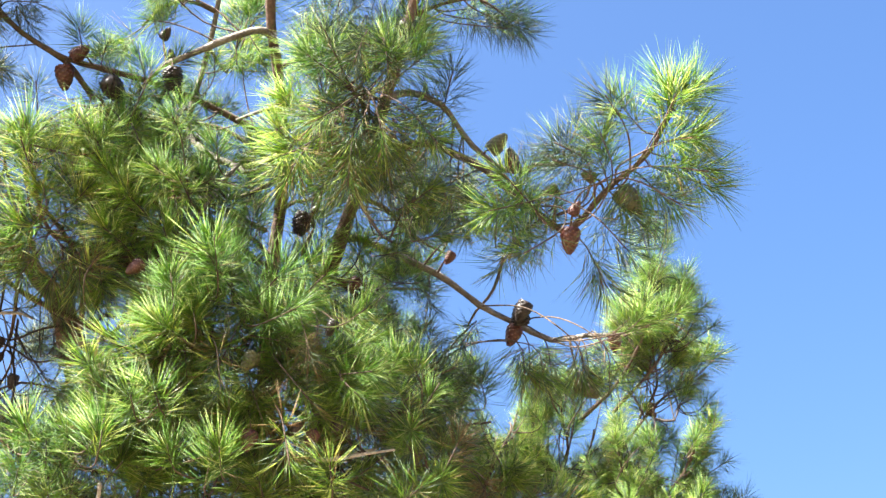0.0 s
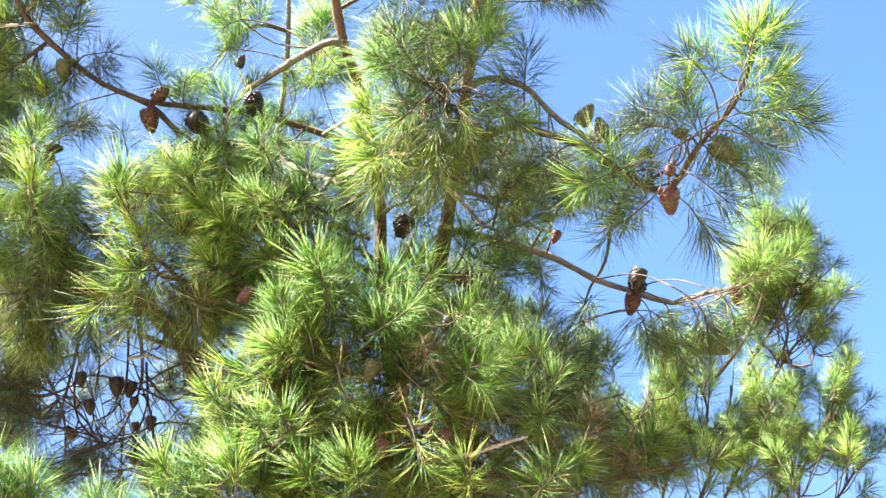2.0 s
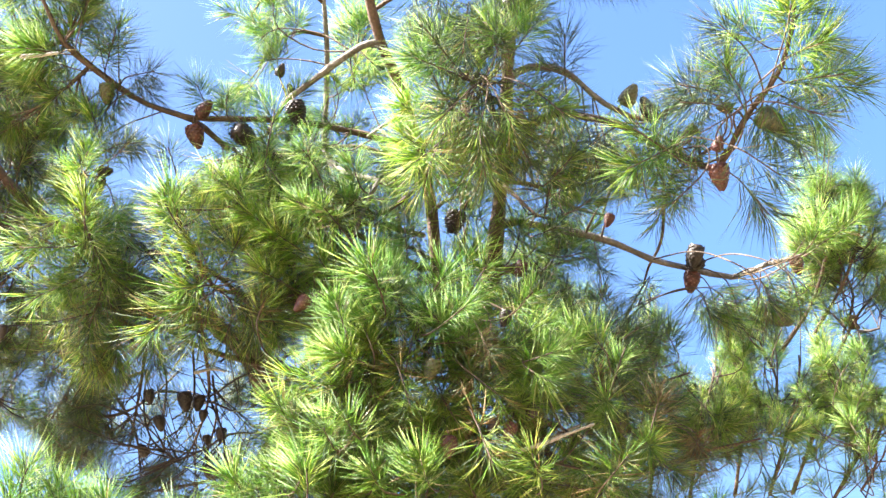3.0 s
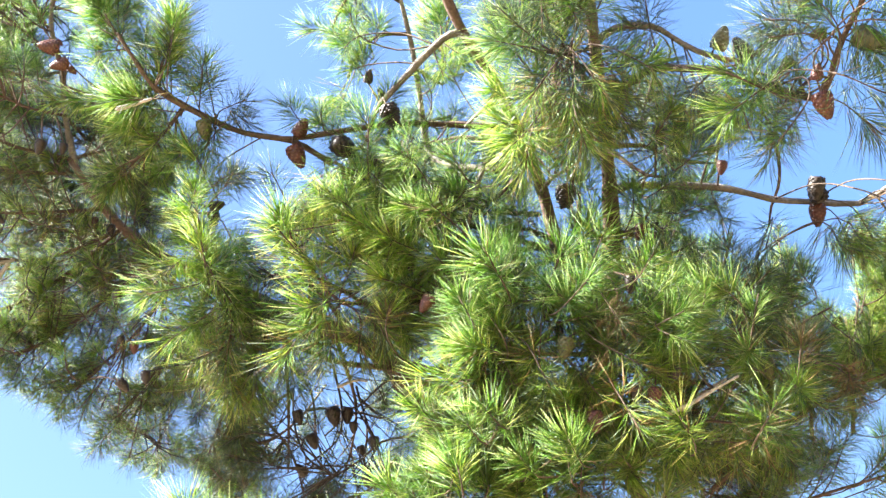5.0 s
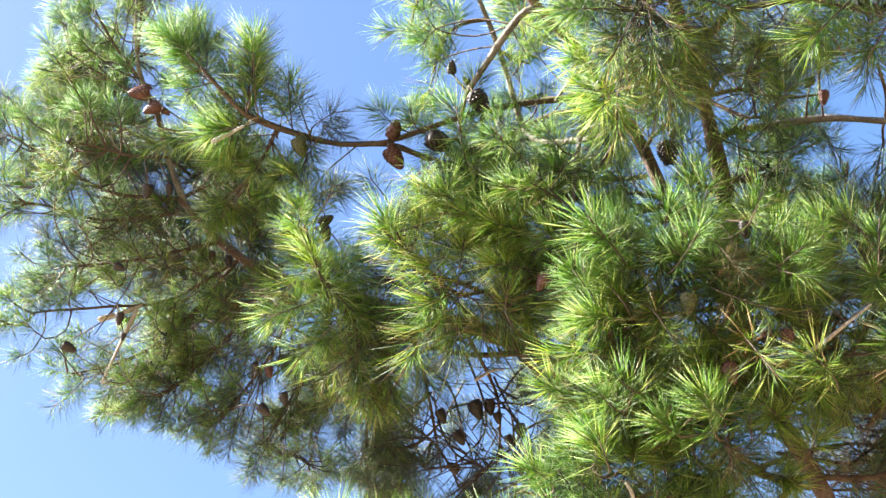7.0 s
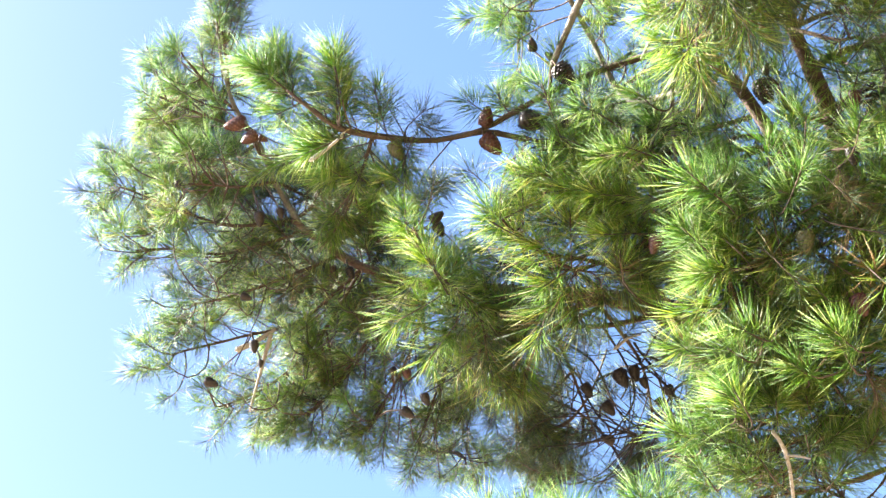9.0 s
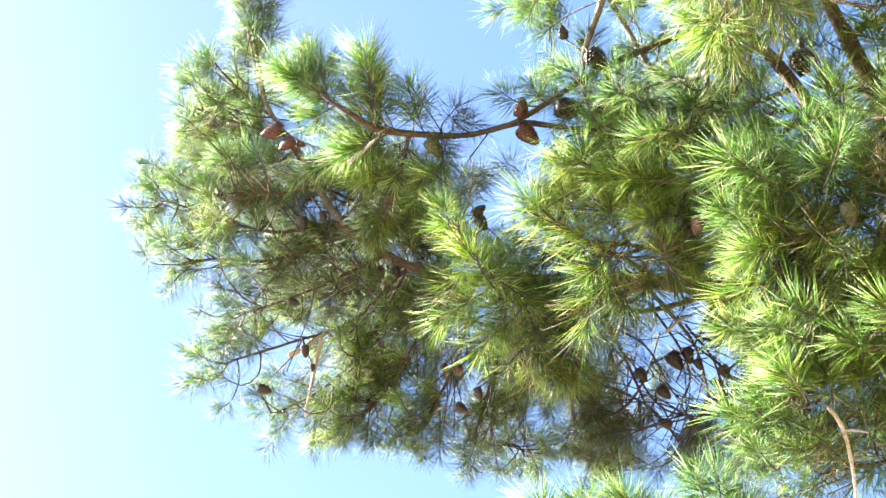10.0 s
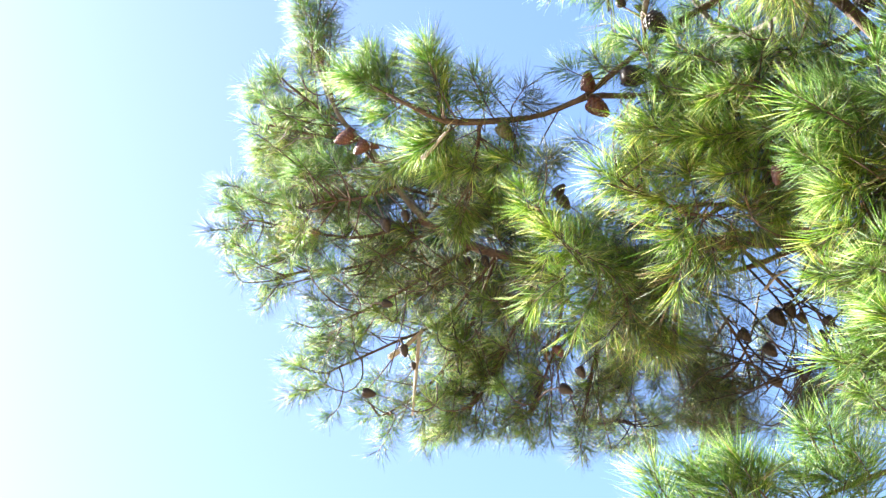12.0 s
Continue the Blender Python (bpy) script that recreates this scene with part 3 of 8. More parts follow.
wood("branch", [(-0.533, 3.714, 3.526), (-0.702, 3.474, 3.590), (-0.815, 3.311, 3.618), (-0.902, 3.155, 3.728)], 0.0095, 0.0040, TWIG)
wood("branch", [(-1.278, 4.085, 3.678), (-1.406, 3.871, 3.660), (-1.467, 3.663, 3.664), (-1.472, 3.503, 3.682), (-1.466, 3.434, 3.739)], 0.0088, 0.0053, TWIG)
wood("branch", [(-0.526, 3.910, 3.353), (-0.525, 3.524, 3.226), (-0.531, 3.305, 3.214), (-0.551, 3.221, 3.260)], 0.0084, 0.0046, TWIG)
wood("branch", [(-0.536, 3.949, 3.260), (-0.600, 3.545, 3.149), (-0.665, 3.287, 3.075), (-0.732, 3.190, 3.004)], 0.0083, 0.0045, TWIG)
wood("branch", [(-0.530, 3.937, 3.290), (-0.396, 3.563, 3.182), (-0.299, 3.388, 3.106), (-0.198, 3.361, 3.066)], 0.0084, 0.0046, TWIG)
wood("branch", [(-0.212, 3.498, 3.771), (-0.215, 3.217, 3.745), (-0.227, 3.072, 3.690), (-0.262, 3.015, 3.679)], 0.0083, 0.0045, TWIG)
# limb that carries the far side of the crown
wood("limb", [(-1.187, 4.201, 3.440), (-1.232, 4.045, 3.596), (-1.410, 3.824, 3.736), (-1.605, 3.564, 3.878), (-1.701, 3.418, 3.999), (-1.732, 3.314, 4.104), (-1.739, 3.239, 4.185)], 0.0303, 0.0116, BARK)
wood("branch", [(-1.737, 3.253, 4.171), (-1.697, 3.172, 4.291), (-1.640, 3.096, 4.377), (-1.599, 3.001, 4.451), (-1.548, 2.950, 4.531), (-1.489, 2.911, 4.601), (-1.432, 2.879, 4.662)], 0.0114, 0.0044, GREY)
wood("dead_twig", [(-2.096, 3.182, 3.938), (-2.046, 3.221, 3.939), (-1.989, 3.258, 3.949)], 0.0097, 0.0062, DEAD, "pale bleached broken twig")
wood("dead_twig", [(-1.998, 3.237, 3.930), (-2.055, 3.232, 3.878), (-2.120, 3.226, 3.819), (-2.177, 3.220, 3.766)], 0.0070, 0.0035, DEAD, "pale bleached broken twig")
spray([(-0.967, 3.312, 3.835), (-1.035, 3.231, 3.902), (-1.138, 3.153, 3.939), (-1.213, 3.067, 3.995), (-1.284, 2.965, 4.066), (-1.297, 2.903, 4.123), (-1.308, 2.839, 4.180), (-1.309, 2.794, 4.224)], 0.0095, 9, 0.10, "fan brush", lift=0.50, size=0.86, first=0.45)
shoot("fan", (-1.276, 2.945, 4.044), (-1.100, 2.857, 4.235), 1.05)
shoot("fan", (-1.204, 2.896, 4.108), (-1.082, 2.829, 4.242), 1.00)
shoot("brush", (-1.178, 3.067, 3.968), (-1.153, 2.976, 4.084), 1.00)
shoot("fan", (-1.097, 3.143, 3.892), (-1.103, 3.042, 4.008), 1.05)
shoot("brush", (-1.179, 3.060, 3.942), (-1.225, 3.078, 3.891), 0.90)
shoot("fan", (-1.272, 2.901, 3.981), (-1.355, 2.844, 3.988), 1.00)
shoot("brush", (-1.317, 2.910, 4.181), (-1.315, 2.803, 4.287), 1.00)
shoot("fan", (-1.365, 2.895, 4.320), (-1.371, 2.813, 4.392), 1.00)
shoot("fan", (-1.016, 3.194, 3.875), (-0.998, 3.155, 3.933), 0.90)
spray([(-1.561, 2.966, 4.508), (-1.505, 2.936, 4.570), (-1.438, 2.895, 4.645), (-1.420, 2.894, 4.655)], 0.0049, 14, 0.12, "bushy bushy old", lift=0.40, size=0.70, first=0.12)
spray([(-1.621, 3.032, 4.483), (-1.619, 2.958, 4.553), (-1.603, 2.881, 4.631), (-1.596, 2.862, 4.652)], 0.0050, 16, 0.15, "bushy bushy old", lift=0.40, size=0.70, first=0.12)
spray([(-1.659, 3.110, 4.460), (-1.710, 2.998, 4.533), (-1.744, 2.897, 4.600), (-1.751, 2.874, 4.616)], 0.0050, 16, 0.15, "bushy bushy old", lift=0.40, size=0.70, first=0.12)
spray([(-1.691, 3.157, 4.310), (-1.782, 3.076, 4.435), (-1.919, 2.993, 4.517), (-1.991, 2.972, 4.585)], 0.0058, 21, 0.18, "bushy bushy old", lift=0.40, size=0.70, first=0.12)
spray([(-1.739, 3.239, 4.185), (-1.878, 3.119, 4.250), (-1.956, 2.995, 4.354), (-2.011, 2.880, 4.459), (-2.038, 2.877, 4.479)], 0.0064, 24, 0.18, "bushy bushy old", size=0.70, first=0.12)
spray([(-1.753, 3.261, 4.149), (-1.931, 3.107, 4.176), (-2.023, 2.971, 4.241), (-2.079, 2.898, 4.265)], 0.0064, 24, 0.18, "bushy bushy old", lift=0.30, size=0.70, first=0.12)
spray([(-1.732, 3.354, 4.054), (-1.901, 3.195, 4.045), (-2.028, 3.044, 4.045), (-2.034, 2.991, 4.040)], 0.0063, 24, 0.18, "bushy old dark", lift=0.30, size=0.70, first=0.12)
spray([(-1.701, 3.418, 3.999), (-1.921, 3.311, 3.944), (-2.069, 3.182, 3.966), (-2.190, 3.061, 3.987), (-2.222, 3.031, 3.989)], 0.0064, 26, 0.18, "bushy bushy old", lift=0.30, size=0.70, first=0.12)
spray([(-1.723, 3.453, 4.026), (-1.965, 3.377, 3.889), (-2.110, 3.291, 3.833), (-2.222, 3.189, 3.821), (-2.238, 3.154, 3.823)], 0.0064, 26, 0.18, "bushy bushy old", lift=0.20, size=0.70, first=0.12)
spray([(-1.635, 3.516, 3.921), (-1.875, 3.451, 3.799), (-2.043, 3.388, 3.718), (-2.103, 3.354, 3.702)], 0.0064, 26, 0.18, "bushy bushy old", lift=0.20, size=0.70, first=0.12)
spray([(-1.605, 3.564, 3.878), (-1.753, 3.534, 3.727), (-1.887, 3.474, 3.615), (-1.951, 3.427, 3.549)], 0.0063, 24, 0.18, "bushy bushy old", lift=0.10, size=0.70, first=0.12)
spray([(-1.543, 3.633, 3.828), (-1.703, 3.640, 3.678), (-1.858, 3.617, 3.561), (-1.927, 3.607, 3.501)], 0.0057, 19, 0.18, "old bushy", lift=0.10, size=0.70, first=0.12)
spray([(-1.652, 3.106, 4.230), (-1.711, 3.009, 4.234), (-1.770, 2.884, 4.261), (-1.782, 2.833, 4.249)], 0.0048, 19, 0.15, "bushy bushy old", lift=0.40, size=0.70, first=0.12)
spray([(-1.692, 3.173, 4.454), (-1.797, 3.165, 4.494), (-1.879, 3.089, 4.611), (-1.930, 3.094, 4.673)], 0.0052, 19, 0.18, "bushy bushy old", lift=0.50, size=0.70, first=0.12)
# inner sprays, mostly of dark tufts with shade in their colour
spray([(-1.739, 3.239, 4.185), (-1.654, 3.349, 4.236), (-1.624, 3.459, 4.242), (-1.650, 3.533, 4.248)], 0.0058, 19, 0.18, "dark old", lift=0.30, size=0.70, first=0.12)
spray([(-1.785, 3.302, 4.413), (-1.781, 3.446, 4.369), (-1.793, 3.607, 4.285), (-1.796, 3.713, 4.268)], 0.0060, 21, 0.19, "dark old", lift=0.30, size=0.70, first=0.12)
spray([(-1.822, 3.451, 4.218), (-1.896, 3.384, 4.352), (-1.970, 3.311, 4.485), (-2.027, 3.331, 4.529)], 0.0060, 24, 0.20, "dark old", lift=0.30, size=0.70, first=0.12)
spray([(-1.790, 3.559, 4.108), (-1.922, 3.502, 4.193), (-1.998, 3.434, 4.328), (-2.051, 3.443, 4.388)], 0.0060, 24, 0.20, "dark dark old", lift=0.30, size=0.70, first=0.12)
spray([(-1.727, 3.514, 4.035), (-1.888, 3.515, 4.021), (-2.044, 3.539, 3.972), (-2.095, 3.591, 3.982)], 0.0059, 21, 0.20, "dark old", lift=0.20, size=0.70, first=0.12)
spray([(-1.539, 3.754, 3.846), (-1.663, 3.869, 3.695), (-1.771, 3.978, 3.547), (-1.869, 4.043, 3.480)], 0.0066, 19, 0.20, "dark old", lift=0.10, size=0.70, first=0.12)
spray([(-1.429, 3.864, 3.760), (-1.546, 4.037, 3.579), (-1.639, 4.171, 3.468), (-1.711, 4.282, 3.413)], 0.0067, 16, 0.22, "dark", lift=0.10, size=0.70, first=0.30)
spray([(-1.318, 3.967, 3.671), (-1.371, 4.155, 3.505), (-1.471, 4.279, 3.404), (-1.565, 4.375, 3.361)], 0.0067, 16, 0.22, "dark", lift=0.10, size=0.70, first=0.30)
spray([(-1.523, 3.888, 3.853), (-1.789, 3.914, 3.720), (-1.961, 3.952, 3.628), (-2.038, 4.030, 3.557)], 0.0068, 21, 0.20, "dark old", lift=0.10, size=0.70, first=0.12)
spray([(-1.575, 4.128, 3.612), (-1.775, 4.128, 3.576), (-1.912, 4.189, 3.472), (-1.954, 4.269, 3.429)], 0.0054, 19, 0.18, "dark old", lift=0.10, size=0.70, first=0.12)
shoot("dark", (-2.066, 2.853, 4.479), (-2.120, 2.758, 4.517), 0.70)
shoot("dark", (-2.270, 3.006, 3.968), (-2.312, 2.951, 3.985), 0.70)
# near side, over the far limb
shoot("brush", (-1.241, 3.117, 3.744), (-1.242, 3.065, 3.810), 1.00)
shoot("brush", (-1.186, 3.138, 3.754), (-1.139, 3.115, 3.815), 1.00)
shoot("brush", (-1.321, 3.095, 3.623), (-1.405, 3.080, 3.577), 1.00)
shoot("brush", (-1.299, 3.091, 3.552), (-1.290, 3.132, 3.500), 1.00)
shoot("brush", (-1.325, 3.103, 3.514), (-1.386, 3.070, 3.511), 1.00)
shoot("brush", (-1.326, 3.144, 3.451), (-1.386, 3.127, 3.426), 1.00)
shoot("brush", (-1.343, 3.242, 3.386), (-1.362, 3.272, 3.319), 1.00)
shoot("brush", (-1.237, 3.110, 3.667), (-1.239, 3.153, 3.605), 1.00)
shoot("old", (-1.296, 3.270, 3.381), (-1.365, 3.243, 3.365), 1.00)
shoot("droop", (-1.305, 3.183, 3.409), (-1.367, 3.214, 3.302), 1.00)
shoot("droop", (-1.160, 3.234, 3.343), (-1.211, 3.264, 3.249), 1.00)
shoot("droop", (-1.112, 3.286, 3.294), (-1.154, 3.324, 3.191), 1.00)
shoot("dark", (-1.206, 3.244, 3.869), (-1.144, 3.271, 3.873), 0.80)
shoot("dark", (-1.309, 3.338, 3.854), (-1.241, 3.389, 3.831), 0.80)
# near sprays low on the tree, pointing up
shoot("fan", (-1.420, 2.855, 2.702), (-1.357, 2.842, 2.816), 1.10)
shoot("fan", (-1.409, 2.933, 2.685), (-1.351, 2.923, 2.787), 1.10)
shoot("fan", (-1.316, 2.953, 2.622), (-1.254, 2.942, 2.735), 1.10)
shoot("fan", (-1.271, 2.939, 2.570), (-1.237, 2.932, 2.637), 1.10)
shoot("fan", (-1.217, 3.087, 2.574), (-1.186, 3.062, 2.684), 1.10)
shoot("fan", (-1.211, 3.105, 2.535), (-1.128, 3.126, 2.594), 1.10)
shoot("fan", (-1.186, 3.180, 2.523), (-1.108, 3.190, 2.606), 1.10)
shoot("fan", (-1.138, 3.237, 2.595), (-1.123, 3.204, 2.705), 1.10)
# left of the stem
shoot("fan", (-1.156, 3.044, 3.901), (-1.146, 2.991, 3.974), 1.00)
shoot("dark", (-1.148, 3.084, 3.921), (-1.084, 3.059, 3.986), 1.00)
shoot("old", (-1.160, 3.055, 3.918), (-1.201, 3.057, 3.893), 0.80)
shoot("fan", (-1.004, 3.155, 3.861), (-1.033, 3.098, 3.925), 0.90)
shoot("fan", (-0.956, 3.178, 3.940), (-0.991, 3.123, 3.997), 0.90)
shoot("brush", (-0.900, 3.190, 3.859), (-0.878, 3.151, 3.922), 0.90)
shoot("fan", (-0.812, 3.192, 3.857), (-0.806, 3.157, 3.907), 0.90)
shoot("droop", (-0.902, 3.066, 3.675), (-0.907, 3.138, 3.562), 1.00)
shoot("droop", (-0.928, 3.093, 3.715), (-0.959, 3.149, 3.614), 0.90)
shoot("brush", (-1.471, 3.449, 3.710), (-1.445, 3.371, 3.851), 1.00)
shoot("fan", (-1.452, 3.395, 3.809), (-1.478, 3.328, 3.891), 0.90)
shoot("fan", (-1.445, 3.389, 3.823), (-1.381, 3.361, 3.907), 0.90)
shoot("dark", (-1.327, 3.257, 3.905), (-1.249, 3.272, 3.928), 0.80)
shoot("dark", (-1.212, 3.548, 3.917), (-1.212, 3.505, 3.982), 0.80)
shoot("brush", (-1.032, 3.153, 3.363), (-1.062, 3.044, 3.528), 1.00)
shoot("fan", (-1.054, 3.063, 3.503), (-1.066, 3.019, 3.566), 0.90)
shoot("fan", (-1.043, 3.090, 3.465), (-0.959, 3.074, 3.538), 1.00)
shoot("fan", (-0.982, 3.135, 3.319), (-1.055, 3.111, 3.315), 1.05)
shoot("fan", (-0.995, 3.153, 3.322), (-1.066, 3.105, 3.363), 0.90)
shoot("old", (-1.025, 3.156, 3.363), (-0.955, 3.209, 3.308), 1.00)
shoot("brush", (-0.915, 3.141, 3.348), (-0.922, 3.087, 3.437), 1.00)
shoot("brush", (-0.869, 3.142, 3.371), (-0.915, 3.105, 3.412), 1.00)
shoot("droop", (-0.960, 3.174, 3.260), (-0.945, 3.225, 3.168), 1.00)
shoot("droop", (-1.011, 3.149, 3.275), (-1.041, 3.184, 3.186), 1.00)
shoot("droop", (-0.912, 3.251, 3.253), (-0.902, 3.300, 3.159), 1.00)
shoot("droop", (-1.099, 3.225, 3.296), (-1.161, 3.242, 3.219), 1.00)
shoot("droop", (-1.329, 3.333, 3.375), (-1.385, 3.351, 3.294), 1.00)
shoot("old", (-1.375, 3.365, 3.503), (-1.344, 3.409, 3.447), 1.00)
shoot("old", (-1.500, 3.422, 3.521), (-1.541, 3.442, 3.450), 1.00)
shoot("brush", (-1.552, 3.421, 3.695), (-1.564, 3.371, 3.765), 1.00)
shoot("brush", (-1.360, 3.331, 3.572), (-1.317, 3.309, 3.640), 1.00)
shoot("old", (-0.805, 3.258, 3.298), (-0.788, 3.290, 3.244), 1.00)
shoot("brush", (-0.714, 3.211, 3.322), (-0.760, 3.176, 3.365), 1.00)
shoot("fan", (-0.827, 3.246, 3.621), (-0.857, 3.203, 3.675), 1.00)
shoot("fan", (-0.859, 3.231, 3.532), (-0.815, 3.204, 3.595), 1.00)
shoot("brush", (-0.768, 3.316, 3.629), (-0.764, 3.268, 3.708), 1.00)
shoot("droop", (-0.716, 3.273, 3.523), (-0.702, 3.316, 3.455), 1.00)
shoot("fan", (-0.798, 3.143, 2.713), (-0.780, 3.108, 2.823), 1.00)
shoot("fan", (-0.944, 3.470, 2.853), (-0.949, 3.432, 2.950), 1.00)
shoot("fan", (-1.005, 3.564, 2.846), (-1.015, 3.520, 2.960), 1.00)
shoot("fan", (-1.309, 2.891, 2.665), (-1.285, 2.872, 2.745), 1.00)
shoot("fan", (-1.197, 2.896, 2.633), (-1.176, 2.876, 2.714), 1.00)
shoot("fan", (-1.246, 2.877, 2.624), (-1.231, 2.854, 2.704), 1.00)
shoot("fan", (-0.773, 3.432, 2.781), (-0.742, 3.402, 2.886), 1.00)
# round the stem
shoot("fan", (-0.253, 3.010, 3.687), (-0.349, 2.968, 3.730), 1.00)
shoot("fan", (-0.275, 3.038, 3.732), (-0.361, 2.986, 3.789), 0.90)
shoot("brush", (-0.119, 2.962, 3.685), (-0.065, 2.904, 3.768), 0.95)
shoot("fan", (-0.101, 2.944, 3.711), (-0.039, 2.912, 3.759), 0.90)
shoot("fan", (-0.130, 2.997, 3.720), (-0.164, 2.950, 3.783), 0.90)
shoot("droop", (-0.275, 3.086, 4.004), (-0.311, 3.143, 3.923), 1.00)
shoot("droop", (-0.343, 3.103, 4.054), (-0.350, 3.167, 3.969), 1.00)
shoot("dark", (-0.214, 3.278, 4.091), (-0.222, 3.324, 4.028), 1.00)
shoot("dark", (-0.177, 3.313, 4.048), (-0.248, 3.329, 4.019), 1.00)
shoot("dark", (-0.286, 3.324, 4.104), (-0.252, 3.369, 4.048), 1.00)
shoot("fan", (-0.333, 3.120, 3.691), (-0.414, 3.109, 3.689), 0.90)
shoot("fan", (-0.352, 3.163, 3.565), (-0.424, 3.140, 3.585), 0.95)
shoot("droop", (-0.269, 3.064, 3.695), (-0.320, 3.135, 3.578), 1.00)
shoot("droop", (-0.187, 3.053, 3.633), (-0.192, 3.123, 3.524), 1.00)
shoot("droop", (-0.235, 3.061, 3.615), (-0.277, 3.130, 3.497), 1.00)
shoot("droop", (-0.134, 3.104, 3.653), (-0.114, 3.170, 3.551), 1.00)
shoot("droop", (-0.307, 3.121, 3.601), (-0.358, 3.173, 3.507), 1.00)
shoot("old", (-0.196, 3.069, 3.698), (-0.148, 3.102, 3.655), 1.00)
shoot("old", (-0.289, 3.184, 3.600), (-0.229, 3.226, 3.541), 1.00)
shoot("droop", (-0.165, 3.181, 3.622), (-0.157, 3.238, 3.532), 1.00)
shoot("brush", (-0.369, 3.152, 3.635), (-0.412, 3.182, 3.576), 1.00)
shoot("dark", (0.010, 3.443, 3.874), (0.022, 3.376, 3.973), 0.90)
shoot("dark", (0.027, 3.454, 3.858), (0.086, 3.402, 3.935), 0.80)
shoot("dark", (0.021, 3.496, 3.696), (0.026, 3.545, 3.611), 1.00)
shoot("dark", (-0.077, 3.535, 3.723), (-0.064, 3.587, 3.636), 1.00)
shoot("dark", (-0.071, 3.432, 3.887), (-0.024, 3.483, 3.812), 1.00)
shoot("dark", (-0.181, 3.546, 3.697), (-0.111, 3.580, 3.644), 1.00)
shoot("brush", (-0.177, 3.619, 3.568), (-0.094, 3.599, 3.613), 0.90)
shoot("fan", (-0.249, 3.650, 3.498), (-0.226, 3.623, 3.553), 0.90)
shoot("fan", (-0.075, 3.653, 3.619), (-0.023, 3.627, 3.669), 0.90)
shoot("fan", (-0.341, 3.673, 3.652), (-0.301, 3.638, 3.719), 0.80)
shoot("droop", (-0.356, 3.392, 3.631), (-0.367, 3.438, 3.550), 0.90)
shoot("brush", (-0.494, 3.298, 3.123), (-0.548, 3.215, 3.273), 1.10)
shoot("fan", (-0.527, 3.253, 3.206), (-0.563, 3.198, 3.300), 1.00)
shoot("brush", (-0.585, 3.213, 3.263), (-0.646, 3.177, 3.307), 1.00)
shoot("fan", (-0.606, 3.200, 3.167), (-0.672, 3.163, 3.211), 1.00)
shoot("fan", (-0.661, 3.223, 3.094), (-0.708, 3.192, 3.137), 1.10)
shoot("fan", (-0.626, 3.244, 3.065), (-0.665, 3.197, 3.146), 1.00)
shoot("brush", (-0.679, 3.205, 2.999), (-0.769, 3.174, 3.020), 1.00)
shoot("droop", (-0.677, 3.200, 3.012), (-0.733, 3.223, 2.927), 1.00)
shoot("droop", (-0.639, 3.216, 2.996), (-0.658, 3.253, 2.894), 1.00)
shoot("old", (-0.572, 3.257, 3.059), (-0.636, 3.264, 3.014), 1.00)
shoot("droop", (-0.490, 3.276, 3.051), (-0.537, 3.310, 2.951), 1.00)
shoot("droop", (-0.465, 3.287, 3.035), (-0.444, 3.335, 2.927), 1.00)
shoot("brush", (-0.308, 3.340, 3.088), (-0.198, 3.361, 3.066), 1.00)
shoot("fan", (-0.278, 3.340, 3.097), (-0.167, 3.344, 3.108), 1.00)
shoot("droop", (-0.300, 3.354, 3.060), (-0.229, 3.393, 2.983), 1.00)
shoot("old", (-0.390, 3.320, 3.111), (-0.344, 3.352, 3.052), 1.00)
shoot("dry", (-0.386, 3.408, 3.036), (-0.335, 3.428, 3.002), 0.70)
shoot("dry", (-0.356, 3.413, 3.160), (-0.402, 3.410, 3.152), 0.60)
shoot("brush", (-0.459, 3.393, 3.288), (-0.389, 3.380, 3.334), 1.00)
shoot("brush", (-0.377, 3.423, 3.251), (-0.296, 3.418, 3.282), 1.00)
shoot("fan", (-0.438, 3.357, 3.137), (-0.357, 3.348, 3.180), 0.90)
shoot("fan", (-0.219, 3.487, 3.148), (-0.234, 3.454, 3.219), 0.90)
shoot("fan", (-0.555, 3.213, 2.676), (-0.531, 3.179, 2.787), 0.95)
shoot("fan", (-0.474, 3.231, 2.667), (-0.474, 3.205, 2.743), 0.95)
shoot("fan", (-0.665, 3.407, 2.768), (-0.640, 3.375, 2.873), 0.95)
shoot("fan", (-0.713, 3.354, 2.732), (-0.711, 3.323, 2.824), 0.95)
shoot("fan", (-0.430, 3.418, 2.700), (-0.402, 3.397, 2.776), 0.95)
shoot("fan", (-0.542, 3.350, 2.846), (-0.517, 3.330, 2.909), 0.95)
shoot("fan", (-0.608, 3.329, 2.866), (-0.623, 3.300, 2.934), 0.95)
shoot("droop", (-0.412, 3.394, 2.927), (-0.399, 3.427, 2.845), 1.00)
shoot("droop", (-0.345, 3.448, 2.949), (-0.349, 3.483, 2.855), 1.00)
shoot("old", (-0.527, 3.381, 2.914), (-0.592, 3.386, 2.868), 1.00)
shoot("old", (-0.300, 3.486, 3.002), (-0.253, 3.515, 2.940), 1.00)
shoot("old", (-0.713, 3.297, 2.890), (-0.773, 3.295, 2.856), 1.00)
